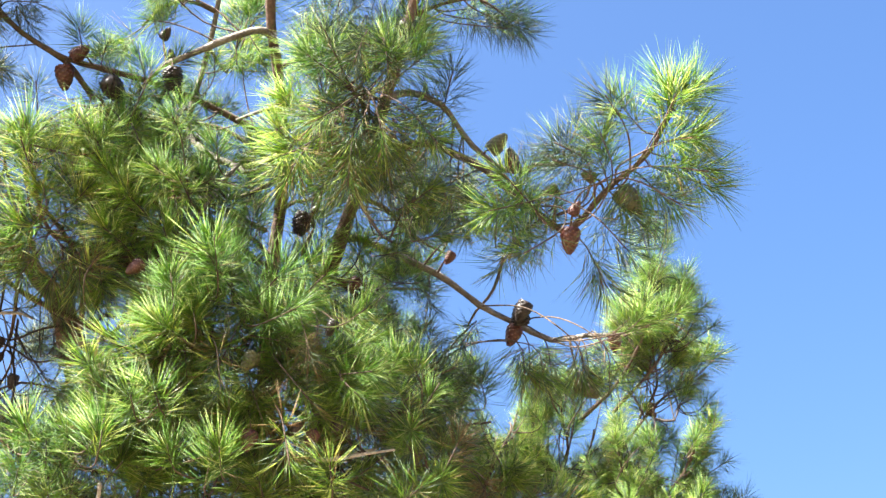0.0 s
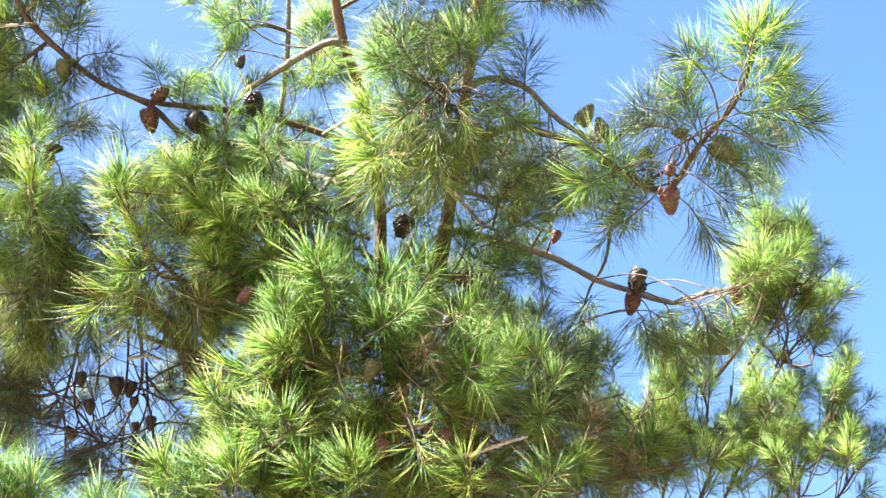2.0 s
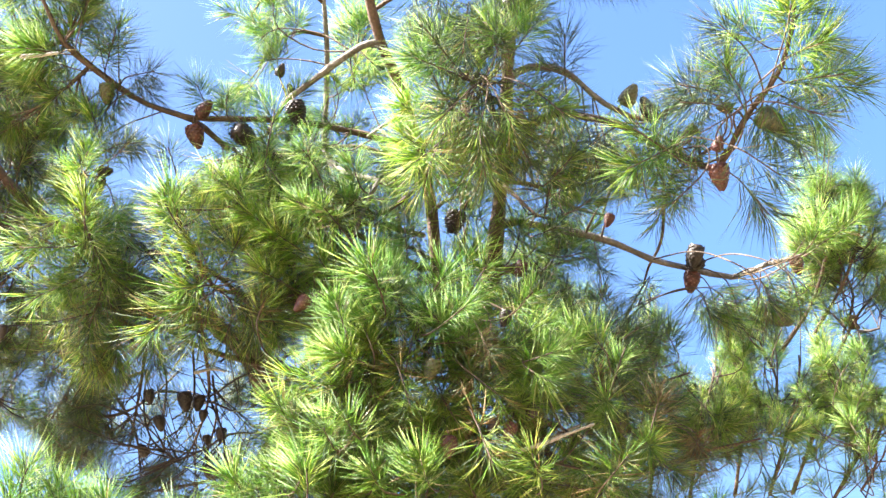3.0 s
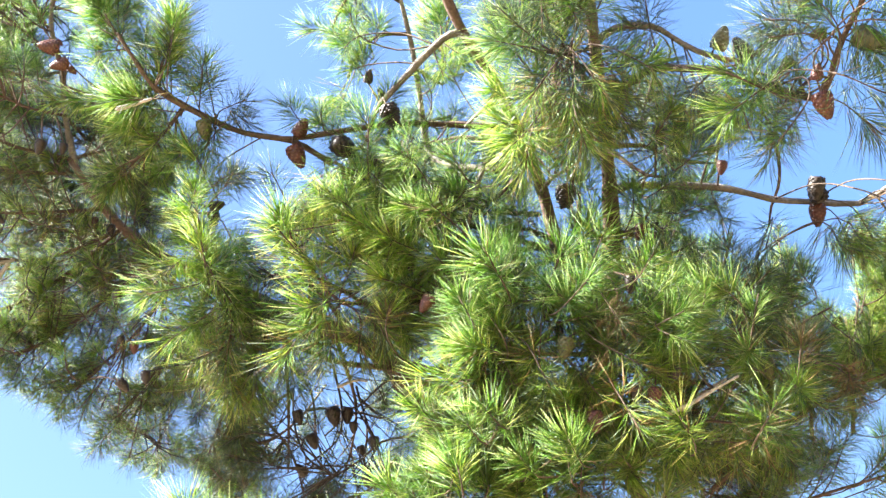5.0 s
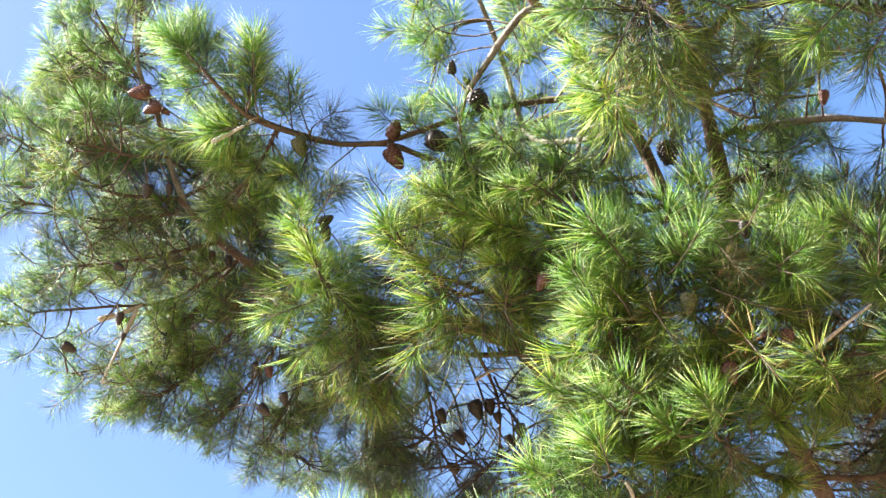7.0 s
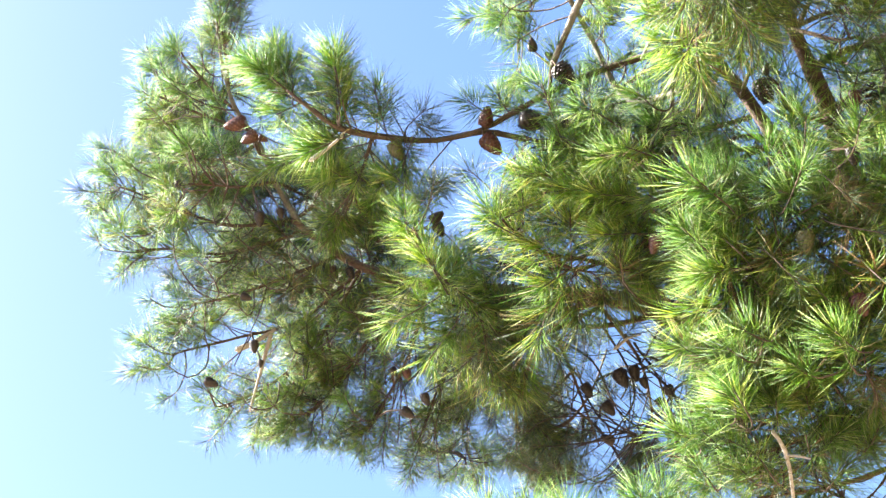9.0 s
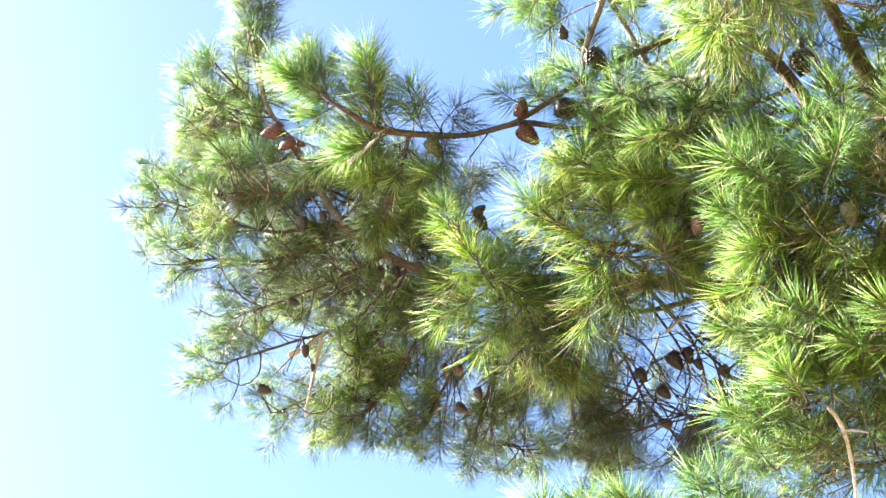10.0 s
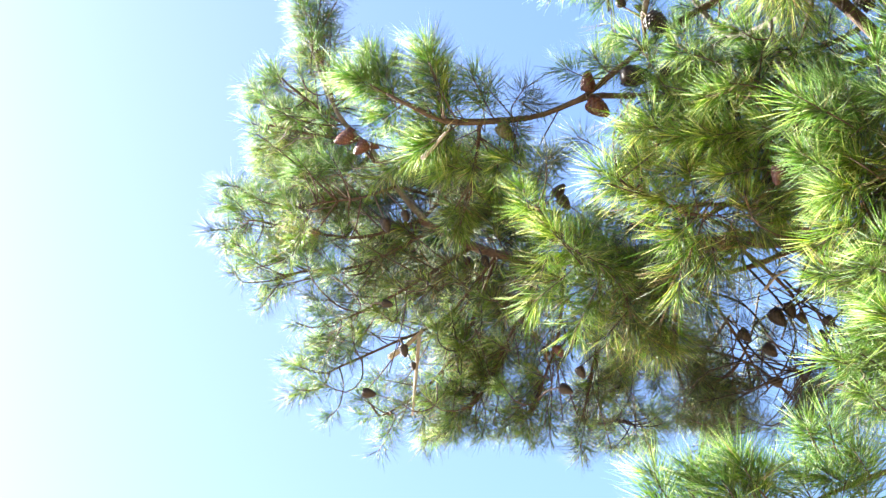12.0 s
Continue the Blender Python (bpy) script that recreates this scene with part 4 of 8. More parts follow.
# right of the stem
shoot("brush", (0.516, 2.959, 3.465), (0.583, 2.885, 3.560), 1.00)
shoot("fan", (0.543, 2.922, 3.515), (0.543, 2.870, 3.592), 1.00)
shoot("fan", (0.549, 2.915, 3.524), (0.618, 2.870, 3.573), 1.00)
shoot("fan", (0.516, 2.942, 3.453), (0.634, 2.912, 3.468), 1.05)
shoot("fan", (0.480, 2.944, 3.496), (0.411, 2.905, 3.569), 1.00)
shoot("brush", (0.511, 2.973, 3.443), (0.610, 2.975, 3.412), 1.00)
shoot("brush", (0.518, 2.991, 3.412), (0.616, 2.996, 3.376), 1.00)
shoot("dark", (0.482, 3.044, 3.430), (0.572, 3.078, 3.349), 1.00)
shoot("fan", (0.395, 2.975, 3.368), (0.360, 2.928, 3.451), 1.00)
shoot("dark", (0.277, 3.257, 3.597), (0.241, 3.215, 3.668), 1.00)
shoot("dark", (0.299, 3.258, 3.593), (0.340, 3.221, 3.647), 0.90)
shoot("fan", (0.402, 3.028, 3.375), (0.446, 3.049, 3.329), 1.00)
shoot("dark", (0.436, 3.064, 3.406), (0.501, 3.099, 3.330), 1.00)
shoot("old", (0.378, 3.024, 3.387), (0.335, 3.033, 3.378), 0.70)
shoot("fan", (0.251, 2.859, 3.188), (0.155, 2.847, 3.218), 1.00)
shoot("droop", (0.305, 3.005, 3.228), (0.350, 3.067, 3.099), 1.00)
shoot("droop", (0.272, 3.007, 3.229), (0.211, 3.045, 3.163), 0.75)
shoot("droop", (0.333, 3.020, 3.237), (0.418, 3.062, 3.141), 1.00)
shoot("droop", (0.293, 3.011, 3.218), (0.289, 3.060, 3.124), 0.80)
shoot("old", (0.214, 3.169, 3.356), (0.174, 3.200, 3.301), 1.00)
shoot("dark", (0.251, 3.181, 3.330), (0.160, 3.200, 3.304), 0.75)
shoot("droop", (0.345, 3.056, 3.232), (0.421, 3.118, 3.094), 1.00)
shoot("dry", (0.288, 3.022, 3.241), (0.285, 3.060, 3.170), 0.70)
shoot("dark", (0.129, 3.370, 3.613), (0.094, 3.421, 3.526), 0.80)
shoot("old", (0.185, 3.289, 3.551), (0.248, 3.316, 3.500), 1.00)
shoot("dark", (0.092, 3.949, 3.486), (0.059, 3.982, 3.413), 0.80)
shoot("droop", (0.260, 3.987, 3.392), (0.261, 4.034, 3.282), 0.90)
shoot("droop", (0.309, 3.936, 3.377), (0.331, 3.990, 3.249), 1.00)
shoot("old", (0.408, 3.931, 3.373), (0.370, 3.977, 3.272), 1.00)
shoot("droop", (0.428, 3.976, 3.390), (0.450, 4.030, 3.260), 1.00)
shoot("old", (0.467, 3.962, 3.413), (0.530, 3.996, 3.321), 1.00)
shoot("brush", (0.578, 3.901, 3.397), (0.668, 3.870, 3.436), 1.00)
shoot("brush", (0.518, 3.955, 3.417), (0.578, 3.925, 3.465), 1.00)
shoot("dark", (0.124, 3.868, 3.536), (0.120, 3.837, 3.597), 0.80)
shoot("dark", (-0.040, 3.853, 3.564), (-0.040, 3.891, 3.487), 0.80)
spray([(0.459, 4.579, 3.370), (0.594, 4.467, 3.480), (0.680, 4.335, 3.628), (0.687, 4.217, 3.753), (0.676, 4.160, 3.758)], 0.0068, 21, 0.16, "fan bushy", lift=0.50, size=0.70, first=0.12)
spray([(0.577, 4.556, 3.398), (0.716, 4.448, 3.529), (0.799, 4.336, 3.665), (0.793, 4.280, 3.706)], 0.0069, 21, 0.16, "fan bushy", lift=0.50, size=0.70, first=0.12)
spray([(0.594, 4.703, 3.289), (0.722, 4.629, 3.441), (0.833, 4.579, 3.522), (0.853, 4.566, 3.546)], 0.0071, 24, 0.18, "fan bushy", lift=0.50, size=0.70, first=0.12)
spray([(0.312, 4.729, 2.951), (0.428, 4.662, 3.144), (0.498, 4.605, 3.291), (0.511, 4.584, 3.345)], 0.0069, 21, 0.18, "fan bushy", lift=0.40, size=0.70, first=0.12)
spray([(0.390, 4.824, 2.965), (0.527, 4.755, 3.157), (0.634, 4.695, 3.298), (0.670, 4.680, 3.327)], 0.0071, 24, 0.18, "fan bushy", lift=0.40, size=0.70, first=0.12)
spray([(0.461, 4.847, 2.862), (0.655, 4.772, 3.059), (0.792, 4.716, 3.174), (0.836, 4.695, 3.214)], 0.0071, 24, 0.19, "fan bushy", lift=0.40, size=0.70, first=0.12)
spray([(0.574, 4.855, 2.786), (0.754, 4.795, 2.930), (0.873, 4.743, 3.048), (0.908, 4.728, 3.076)], 0.0071, 21, 0.19, "fan bushy", lift=0.40, size=0.70, first=0.12)
spray([(0.203, 4.728, 2.970), (0.290, 4.619, 3.195), (0.299, 4.537, 3.323), (0.294, 4.476, 3.388)], 0.0069, 21, 0.18, "fan bushy", lift=0.40, size=0.70, first=0.12)
spray([(0.058, 4.435, 2.911), (0.158, 4.395, 3.141), (0.218, 4.385, 3.261), (0.218, 4.406, 3.301)], 0.0066, 19, 0.18, "fan bushy", lift=0.40, size=0.70, first=0.12)
spray([(-0.066, 4.523, 2.959), (0.018, 4.450, 3.187), (0.042, 4.373, 3.390), (0.037, 4.342, 3.465)], 0.0066, 21, 0.18, "fan bushy", lift=0.40, size=0.70, first=0.12)
spray([(0.571, 4.741, 3.185), (0.661, 4.631, 3.268), (0.707, 4.533, 3.322), (0.695, 4.445, 3.368)], 0.0046, 16, 0.15, "bushy fan", lift=0.60, size=0.70, first=0.12)
spray([(0.388, 4.745, 3.221), (0.425, 4.644, 3.299), (0.402, 4.548, 3.369), (0.394, 4.459, 3.415)], 0.0046, 16, 0.15, "bushy fan", lift=0.60, size=0.70, first=0.12)
spray([(0.690, 4.769, 3.052), (0.740, 4.668, 3.127), (0.805, 4.564, 3.195), (0.830, 4.468, 3.251)], 0.0046, 16, 0.15, "bushy fan", lift=0.60, size=0.70, first=0.12)
spray([(0.449, 4.791, 3.063), (0.549, 4.702, 3.095), (0.600, 4.602, 3.169), (0.576, 4.509, 3.238)], 0.0046, 16, 0.15, "bushy fan", lift=0.60, size=0.70, first=0.12)
spray([(0.214, 4.785, 3.125), (0.300, 4.700, 3.161), (0.351, 4.607, 3.219), (0.344, 4.519, 3.268)], 0.0046, 16, 0.15, "bushy fan", lift=0.60, size=0.70, first=0.12)
spray([(0.606, 4.816, 2.924), (0.670, 4.723, 2.981), (0.664, 4.632, 3.050), (0.636, 4.548, 3.104)], 0.0046, 16, 0.15, "bushy fan", lift=0.60, size=0.70, first=0.12)
spray([(0.512, 4.621, 3.523), (0.593, 4.529, 3.550), (0.635, 4.436, 3.582), (0.624, 4.345, 3.624)], 0.0046, 16, 0.15, "bushy fan", lift=0.60, size=0.70, first=0.12)
spray([(0.678, 4.646, 3.415), (0.728, 4.539, 3.484), (0.706, 4.434, 3.566), (0.697, 4.335, 3.624)], 0.0046, 16, 0.15, "bushy fan", lift=0.60, size=0.70, first=0.12)
spray([(0.053, 4.796, 3.097), (0.142, 4.714, 3.135), (0.195, 4.623, 3.194), (0.226, 4.536, 3.237)], 0.0046, 16, 0.15, "bushy fan", lift=0.60, size=0.70, first=0.12)
spray([(-0.304, 4.190, 3.269), (-0.181, 4.166, 3.350), (-0.085, 4.120, 3.467), (-0.037, 4.095, 3.524)], 0.0080, 11, 0.13, "fan bushy", lift=0.40, size=0.86)
spray([(-0.375, 4.174, 3.001), (-0.145, 4.122, 3.102), (0.040, 4.071, 3.157), (0.144, 4.034, 3.159)], 0.0077, 12, 0.14, "brush fan droop", lift=0.30, size=0.86)
spray([(-0.361, 4.130, 2.810), (-0.090, 4.086, 2.903), (0.131, 4.048, 2.920), (0.293, 4.010, 2.911)], 0.0075, 14, 0.14, "brush old fan", lift=0.30, size=0.86)
spray([(-0.190, 3.873, 3.270), (-0.100, 3.897, 3.225), (-0.027, 3.885, 3.259), (0.015, 3.869, 3.298)], 0.0066, 7, 0.12, "dark brush", lift=0.40, size=0.86)
shoot("dry", (0.094, 3.805, 2.912), (0.132, 3.831, 2.832), 0.75)
shoot("dry", (0.121, 3.811, 2.893), (0.075, 3.835, 2.820), 0.70)
shoot("dry", (-0.551, 3.284, 2.691), (-0.576, 3.302, 2.618), 0.70)
shoot("dry", (-0.725, 3.318, 3.179), (-0.734, 3.342, 3.123), 0.50)
shoot("dry", (-1.298, 3.260, 3.420), (-1.289, 3.294, 3.366), 0.60)
shoot("dry", (-0.306, 3.185, 3.067), (-0.338, 3.207, 3.008), 0.50)
# filling the crown between the near shoots
spray([(-0.542, 3.844, 3.708), (-0.669, 3.798, 3.752), (-0.798, 3.755, 3.778), (-0.942, 3.704, 3.803)], 0.0086, 9, 0.16, "brush old dark", lift=0.30, size=0.86)
spray([(-0.531, 3.828, 3.940), (-0.676, 3.785, 4.032), (-0.819, 3.776, 4.060), (-0.965, 3.773, 4.071)], 0.0089, 5, 0.16, "brush fan old", lift=0.30, size=0.86)
spray([(-0.535, 3.911, 3.583), (-0.736, 3.850, 3.558), (-0.904, 3.804, 3.496), (-1.055, 3.725, 3.492)], 0.0085, 9, 0.16, "brush old dark", lift=0.20, size=0.86)
spray([(-0.520, 3.898, 3.383), (-0.677, 3.797, 3.300), (-0.827, 3.696, 3.201), (-0.937, 3.598, 3.101)], 0.0082, 9, 0.16, "brush old fan", lift=0.20, size=0.86)
spray([(-0.534, 3.962, 3.228), (-0.668, 3.831, 3.134), (-0.812, 3.702, 3.014), (-0.909, 3.570, 2.909)], 0.0081, 11, 0.16, "brush fan old", lift=0.30, size=0.86)
spray([(-0.534, 3.962, 3.228), (-0.371, 3.922, 3.110), (-0.253, 3.878, 2.969), (-0.171, 3.823, 2.837)], 0.0082, 11, 0.16, "brush old dark", lift=0.20, size=0.86)
spray([(-0.520, 3.898, 3.383), (-0.359, 3.899, 3.425), (-0.237, 3.904, 3.440), (-0.132, 3.903, 3.455)], 0.0084, 9, 0.15, "old dark brush", lift=0.30, size=0.86)
spray([(-0.347, 3.833, 3.563), (-0.262, 3.931, 3.534), (-0.176, 3.988, 3.582), (-0.072, 4.053, 3.611)], 0.0078, 7, 0.14, "brush old", lift=0.30, size=0.86)
spray([(-0.268, 3.731, 3.764), (-0.176, 3.813, 3.768), (-0.091, 3.917, 3.726), (0.020, 4.005, 3.707)], 0.0078, 8, 0.15, "dark brush", lift=0.30, size=0.86)
spray([(-0.270, 3.735, 3.757), (-0.165, 3.809, 3.844), (-0.001, 3.926, 3.852), (0.124, 4.061, 3.816)], 0.0079, 8, 0.15, "dark old", lift=0.20, size=0.86)
spray([(-0.211, 3.429, 3.692), (-0.288, 3.354, 3.739), (-0.360, 3.311, 3.730), (-0.443, 3.298, 3.669)], 0.0062, 7, 0.12, "old brush", lift=0.20, size=0.86)
spray([(-0.473, 3.348, 3.951), (-0.364, 3.325, 4.006), (-0.242, 3.311, 4.044), (-0.127, 3.312, 4.054)], 0.0072, 9, 0.14, "dark brush", lift=0.30, size=0.86)
spray([(-0.681, 3.468, 4.248), (-0.753, 3.410, 4.246), (-0.818, 3.384, 4.203), (-0.873, 3.380, 4.132)], 0.0068, 7, 0.14, "fan brush", lift=0.40, size=0.86)
spray([(-0.663, 3.410, 4.328), (-0.725, 3.349, 4.384), (-0.813, 3.346, 4.362), (-0.876, 3.370, 4.312)], 0.0069, 8, 0.14, "fan brush", lift=0.40, size=0.86)
spray([(-0.721, 3.604, 4.224), (-0.668, 3.659, 4.162), (-0.633, 3.616, 4.232), (-0.598, 3.572, 4.300)], 0.0062, 8, 0.12, "fan brush", lift=0.40, size=0.86)
spray([(-0.098, 3.208, 4.029), (0.005, 3.186, 4.063), (0.101, 3.179, 4.071), (0.170, 3.206, 4.034)], 0.0071, 7, 0.14, "dark brush", lift=0.20, size=0.86)
spray([(-0.474, 3.152, 4.047), (-0.363, 3.139, 4.086), (-0.245, 3.124, 4.122), (-0.125, 3.146, 4.106)], 0.0071, 8, 0.14, "brush dark", lift=0.20, size=0.86)
spray([(-0.743, 3.176, 3.852), (-0.804, 3.210, 3.811), (-0.829, 3.234, 3.795), (-0.865, 3.246, 3.793)], 0.0055, 5, 0.10, "fan brush", lift=0.30, size=0.86)
spray([(-1.257, 3.056, 4.037), (-1.335, 3.086, 4.011), (-1.426, 3.105, 3.989), (-1.517, 3.123, 3.966)], 0.0065, 8, 0.13, "fan brush old", lift=0.40, size=0.86)
spray([(-1.302, 2.992, 4.090), (-1.392, 2.993, 4.094), (-1.476, 2.963, 4.133), (-1.544, 2.930, 4.184)], 0.0065, 7, 0.13, "fan brush", lift=0.40, size=0.86)
spray([(-1.278, 4.085, 3.678), (-1.438, 3.906, 3.712), (-1.522, 3.707, 3.814), (-1.540, 3.523, 3.919), (-1.503, 3.381, 3.986)], 0.0090, 9, 0.15, "brush old", lift=0.30, size=0.86)
spray([(-1.278, 4.085, 3.678), (-1.529, 3.943, 3.687), (-1.686, 3.785, 3.768), (-1.766, 3.637, 3.871), (-1.786, 3.524, 3.955)], 0.0083, 9, 0.15, "old dark", lift=0.30, size=0.86)
spray([(-1.220, 3.858, 3.586), (-1.258, 3.728, 3.728), (-1.291, 3.632, 3.803), (-1.276, 3.552, 3.874)], 0.0079, 9, 0.15, "brush old", lift=0.30, size=0.86)
spray([(-1.068, 3.905, 3.347), (-0.960, 3.846, 3.376), (-0.895, 3.759, 3.437), (-0.831, 3.670, 3.494)], 0.0076, 9, 0.15, "brush old dark", lift=0.20, size=0.86)
spray([(-0.705, 3.739, 2.876), (-0.840, 3.643, 2.855), (-0.952, 3.543, 2.846), (-1.043, 3.446, 2.833)], 0.0077, 11, 0.16, "fan brush old", lift=0.40, size=0.86)
spray([(-1.100, 3.287, 2.585), (-1.218, 3.159, 2.614), (-1.306, 3.045, 2.614), (-1.409, 2.923, 2.601)], 0.0069, 7, 0.10, "fan brush", lift=0.60, size=0.86)
spray([(-0.701, 4.269, 3.026), (-0.540, 4.233, 3.013), (-0.385, 4.202, 2.963), (-0.269, 4.188, 2.825)], 0.0086, 9, 0.16, "dark dry old", lift=0.10, size=0.86)
spray([(-0.764, 4.294, 2.908), (-0.587, 4.302, 2.880), (-0.429, 4.309, 2.822), (-0.300, 4.327, 2.688)], 0.0087, 9, 0.16, "dark dry old", lift=0.10, size=0.86)
spray([(-0.769, 3.685, 2.789), (-0.896, 3.550, 2.759), (-0.990, 3.403, 2.777), (-1.064, 3.249, 2.815)], 0.0066, 9, 0.14, "fan brush old", lift=0.50, size=0.86)
spray([(-0.481, 3.692, 3.359), (-0.528, 3.590, 3.323), (-0.581, 3.505, 3.246), (-0.625, 3.408, 3.196)], 0.0070, 7, 0.12, "brush old", lift=0.30, size=0.86)
spray([(-0.467, 3.736, 3.268), (-0.399, 3.668, 3.192), (-0.333, 3.599, 3.117), (-0.262, 3.511, 3.084)], 0.0070, 7, 0.12, "old brush droop", lift=0.30, size=0.86)
spray([(-0.530, 3.810, 3.066), (-0.568, 3.671, 3.124), (-0.553, 3.550, 3.158), (-0.512, 3.440, 3.171)], 0.0070, 7, 0.12, "brush fan", lift=0.30, size=0.86)
spray([(-0.526, 3.833, 3.005), (-0.435, 3.738, 3.006), (-0.350, 3.631, 3.033), (-0.314, 3.520, 3.050)], 0.0070, 7, 0.12, "brush old", lift=0.30, size=0.86)
spray([(-0.532, 3.859, 2.930), (-0.605, 3.720, 2.884), (-0.666, 3.571, 2.865), (-0.714, 3.438, 2.802)], 0.0069, 7, 0.12, "brush old fan", lift=0.30, size=0.86)
spray([(-0.532, 3.859, 2.930), (-0.410, 3.758, 2.860), (-0.284, 3.635, 2.846), (-0.190, 3.525, 2.778)], 0.0069, 7, 0.12, "brush old fan", lift=0.30, size=0.86)
spray([(-0.485, 3.626, 3.491), (-0.528, 3.533, 3.509), (-0.579, 3.461, 3.484), (-0.633, 3.402, 3.432)], 0.0071, 7, 0.12, "brush fan", lift=0.30, size=0.86)
spray([(-0.345, 3.675, 3.431), (-0.371, 3.618, 3.463), (-0.390, 3.562, 3.494), (-0.359, 3.507, 3.531)], 0.0072, 7, 0.12, "fan brush", lift=0.30, size=0.86)
spray([(-0.471, 3.603, 3.643), (-0.419, 3.553, 3.642), (-0.364, 3.511, 3.626), (-0.319, 3.452, 3.638)], 0.0072, 7, 0.12, "brush fan", lift=0.30, size=0.86)
spray([(-0.472, 3.517, 3.691), (-0.537, 3.483, 3.631), (-0.596, 3.440, 3.585), (-0.624, 3.364, 3.604)], 0.0071, 7, 0.12, "fan brush", lift=0.30, size=0.86)
spray([(-0.253, 3.559, 3.664), (-0.213, 3.560, 3.600), (-0.173, 3.560, 3.536), (-0.128, 3.545, 3.500)], 0.0072, 7, 0.12, "brush old", lift=0.30, size=0.86)
spray([(-0.447, 3.359, 3.761), (-0.387, 3.297, 3.746), (-0.323, 3.219, 3.755), (-0.290, 3.135, 3.765)], 0.0069, 7, 0.12, "old brush", lift=0.30, size=0.86)
spray([(-0.689, 3.380, 3.450), (-0.734, 3.322, 3.466), (-0.776, 3.256, 3.493), (-0.825, 3.211, 3.480)], 0.0068, 7, 0.12, "brush fan", lift=0.30, size=0.86)
spray([(-0.679, 3.337, 3.427), (-0.712, 3.318, 3.340), (-0.763, 3.271, 3.295), (-0.801, 3.199, 3.303)], 0.0067, 7, 0.12, "brush old", lift=0.30, size=0.86)
spray([(-1.054, 3.802, 3.332), (-1.076, 3.667, 3.362), (-1.003, 3.553, 3.405), (-0.933, 3.444, 3.429)], 0.0073, 7, 0.12, "old dark", lift=0.30, size=0.86)
spray([(-0.762, 3.293, 3.856), (-0.802, 3.298, 3.772), (-0.854, 3.295, 3.691), (-0.873, 3.293, 3.622)], 0.0071, 7, 0.12, "brush old fan", lift=0.30, size=0.86)
spray([(-0.521, 3.776, 3.155), (-0.456, 3.738, 3.094), (-0.403, 3.718, 2.976), (-0.341, 3.675, 2.918)], 0.0071, 7, 0.12, "old droop", lift=0.30, size=0.86)
spray([(-1.010, 3.723, 3.354), (-0.916, 3.685, 3.254), (-0.846, 3.653, 3.115), (-0.778, 3.614, 2.981)], 0.0072, 9, 0.14, "brush old", lift=0.20, size=0.86)
spray([(-0.605, 3.889, 3.221), (-0.562, 3.874, 3.099), (-0.493, 3.863, 2.968), (-0.390, 3.830, 2.905)], 0.0072, 9, 0.14, "old brush", lift=0.20, size=0.86)
spray([(-0.444, 3.970, 3.354), (-0.343, 3.988, 3.262), (-0.274, 4.005, 3.151), (-0.162, 4.004, 3.088)], 0.0075, 9, 0.14, "old brush dark", lift=0.20, size=0.86)
spray([(-0.484, 4.057, 3.129), (-0.324, 4.062, 3.082), (-0.226, 4.069, 2.992), (-0.130, 4.071, 2.905)], 0.0075, 9, 0.14, "old brush", lift=0.20, size=0.86)
spray([(-0.790, 3.722, 2.979), (-0.683, 3.709, 2.887), (-0.639, 3.685, 2.775), (-0.582, 3.652, 2.691)], 0.0069, 9, 0.14, "brush fan", lift=0.30, size=0.86)
# sprays that reach out of the crown towards the open side
spray([(-0.504, 3.765, 3.433), (-0.500, 3.599, 3.359), (-0.498, 3.450, 3.273), (-0.490, 3.274, 3.176)], 0.0054, 4, 0.12, "brush fan brush fan droop dry", lift=0.95, size=0.85)
spray([(-0.506, 3.807, 3.342), (-0.473, 3.650, 3.259), (-0.445, 3.509, 3.165), (-0.414, 3.339, 3.061)], 0.0054, 4, 0.12, "fan brush fan brush fan droop dry", lift=0.95, size=0.85)
spray([(-0.522, 3.858, 3.222), (-0.512, 3.695, 3.142), (-0.505, 3.548, 3.050), (-0.492, 3.373, 2.950)], 0.0054, 4, 0.12, "brush fan brush fan droop dry", lift=0.95, size=0.85)
spray([(-0.531, 3.893, 3.130), (-0.488, 3.736, 3.051), (-0.450, 3.592, 2.959), (-0.410, 3.420, 2.860)], 0.0054, 4, 0.12, "fan brush brush fan droop dry", lift=0.95, size=0.85)
spray([(-0.540, 3.926, 3.039), (-0.543, 3.754, 2.978), (-0.547, 3.597, 2.905), (-0.544, 3.412, 2.822)], 0.0054, 4, 0.12, "fan brush brush fan droop dry", lift=0.95, size=0.85)
spray([(-0.551, 3.946, 2.978), (-0.519, 3.782, 2.911), (-0.491, 3.632, 2.832), (-0.460, 3.452, 2.745)], 0.0054, 4, 0.12, "brush fan brush fan droop dry", lift=0.95, size=0.85)
spray([(-0.502, 3.780, 3.402), (-0.450, 3.614, 3.344), (-0.406, 3.465, 3.272), (-0.360, 3.289, 3.187)], 0.0054, 4, 0.12, "brush fan brush fan droop dry", lift=0.95, size=0.85)
spray([(-0.582, 3.819, 3.290), (-0.594, 3.644, 3.229), (-0.607, 3.486, 3.155), (-0.610, 3.301, 3.069)], 0.0054, 4, 0.12, "brush droop brush fan droop dry", lift=0.95, size=0.85)
spray([(-0.685, 3.847, 3.178), (-0.677, 3.676, 3.116), (-0.673, 3.521, 3.040), (-0.660, 3.339, 2.955)], 0.0054, 4, 0.12, "brush fan fan brush fan droop dry", lift=0.95, size=0.85)
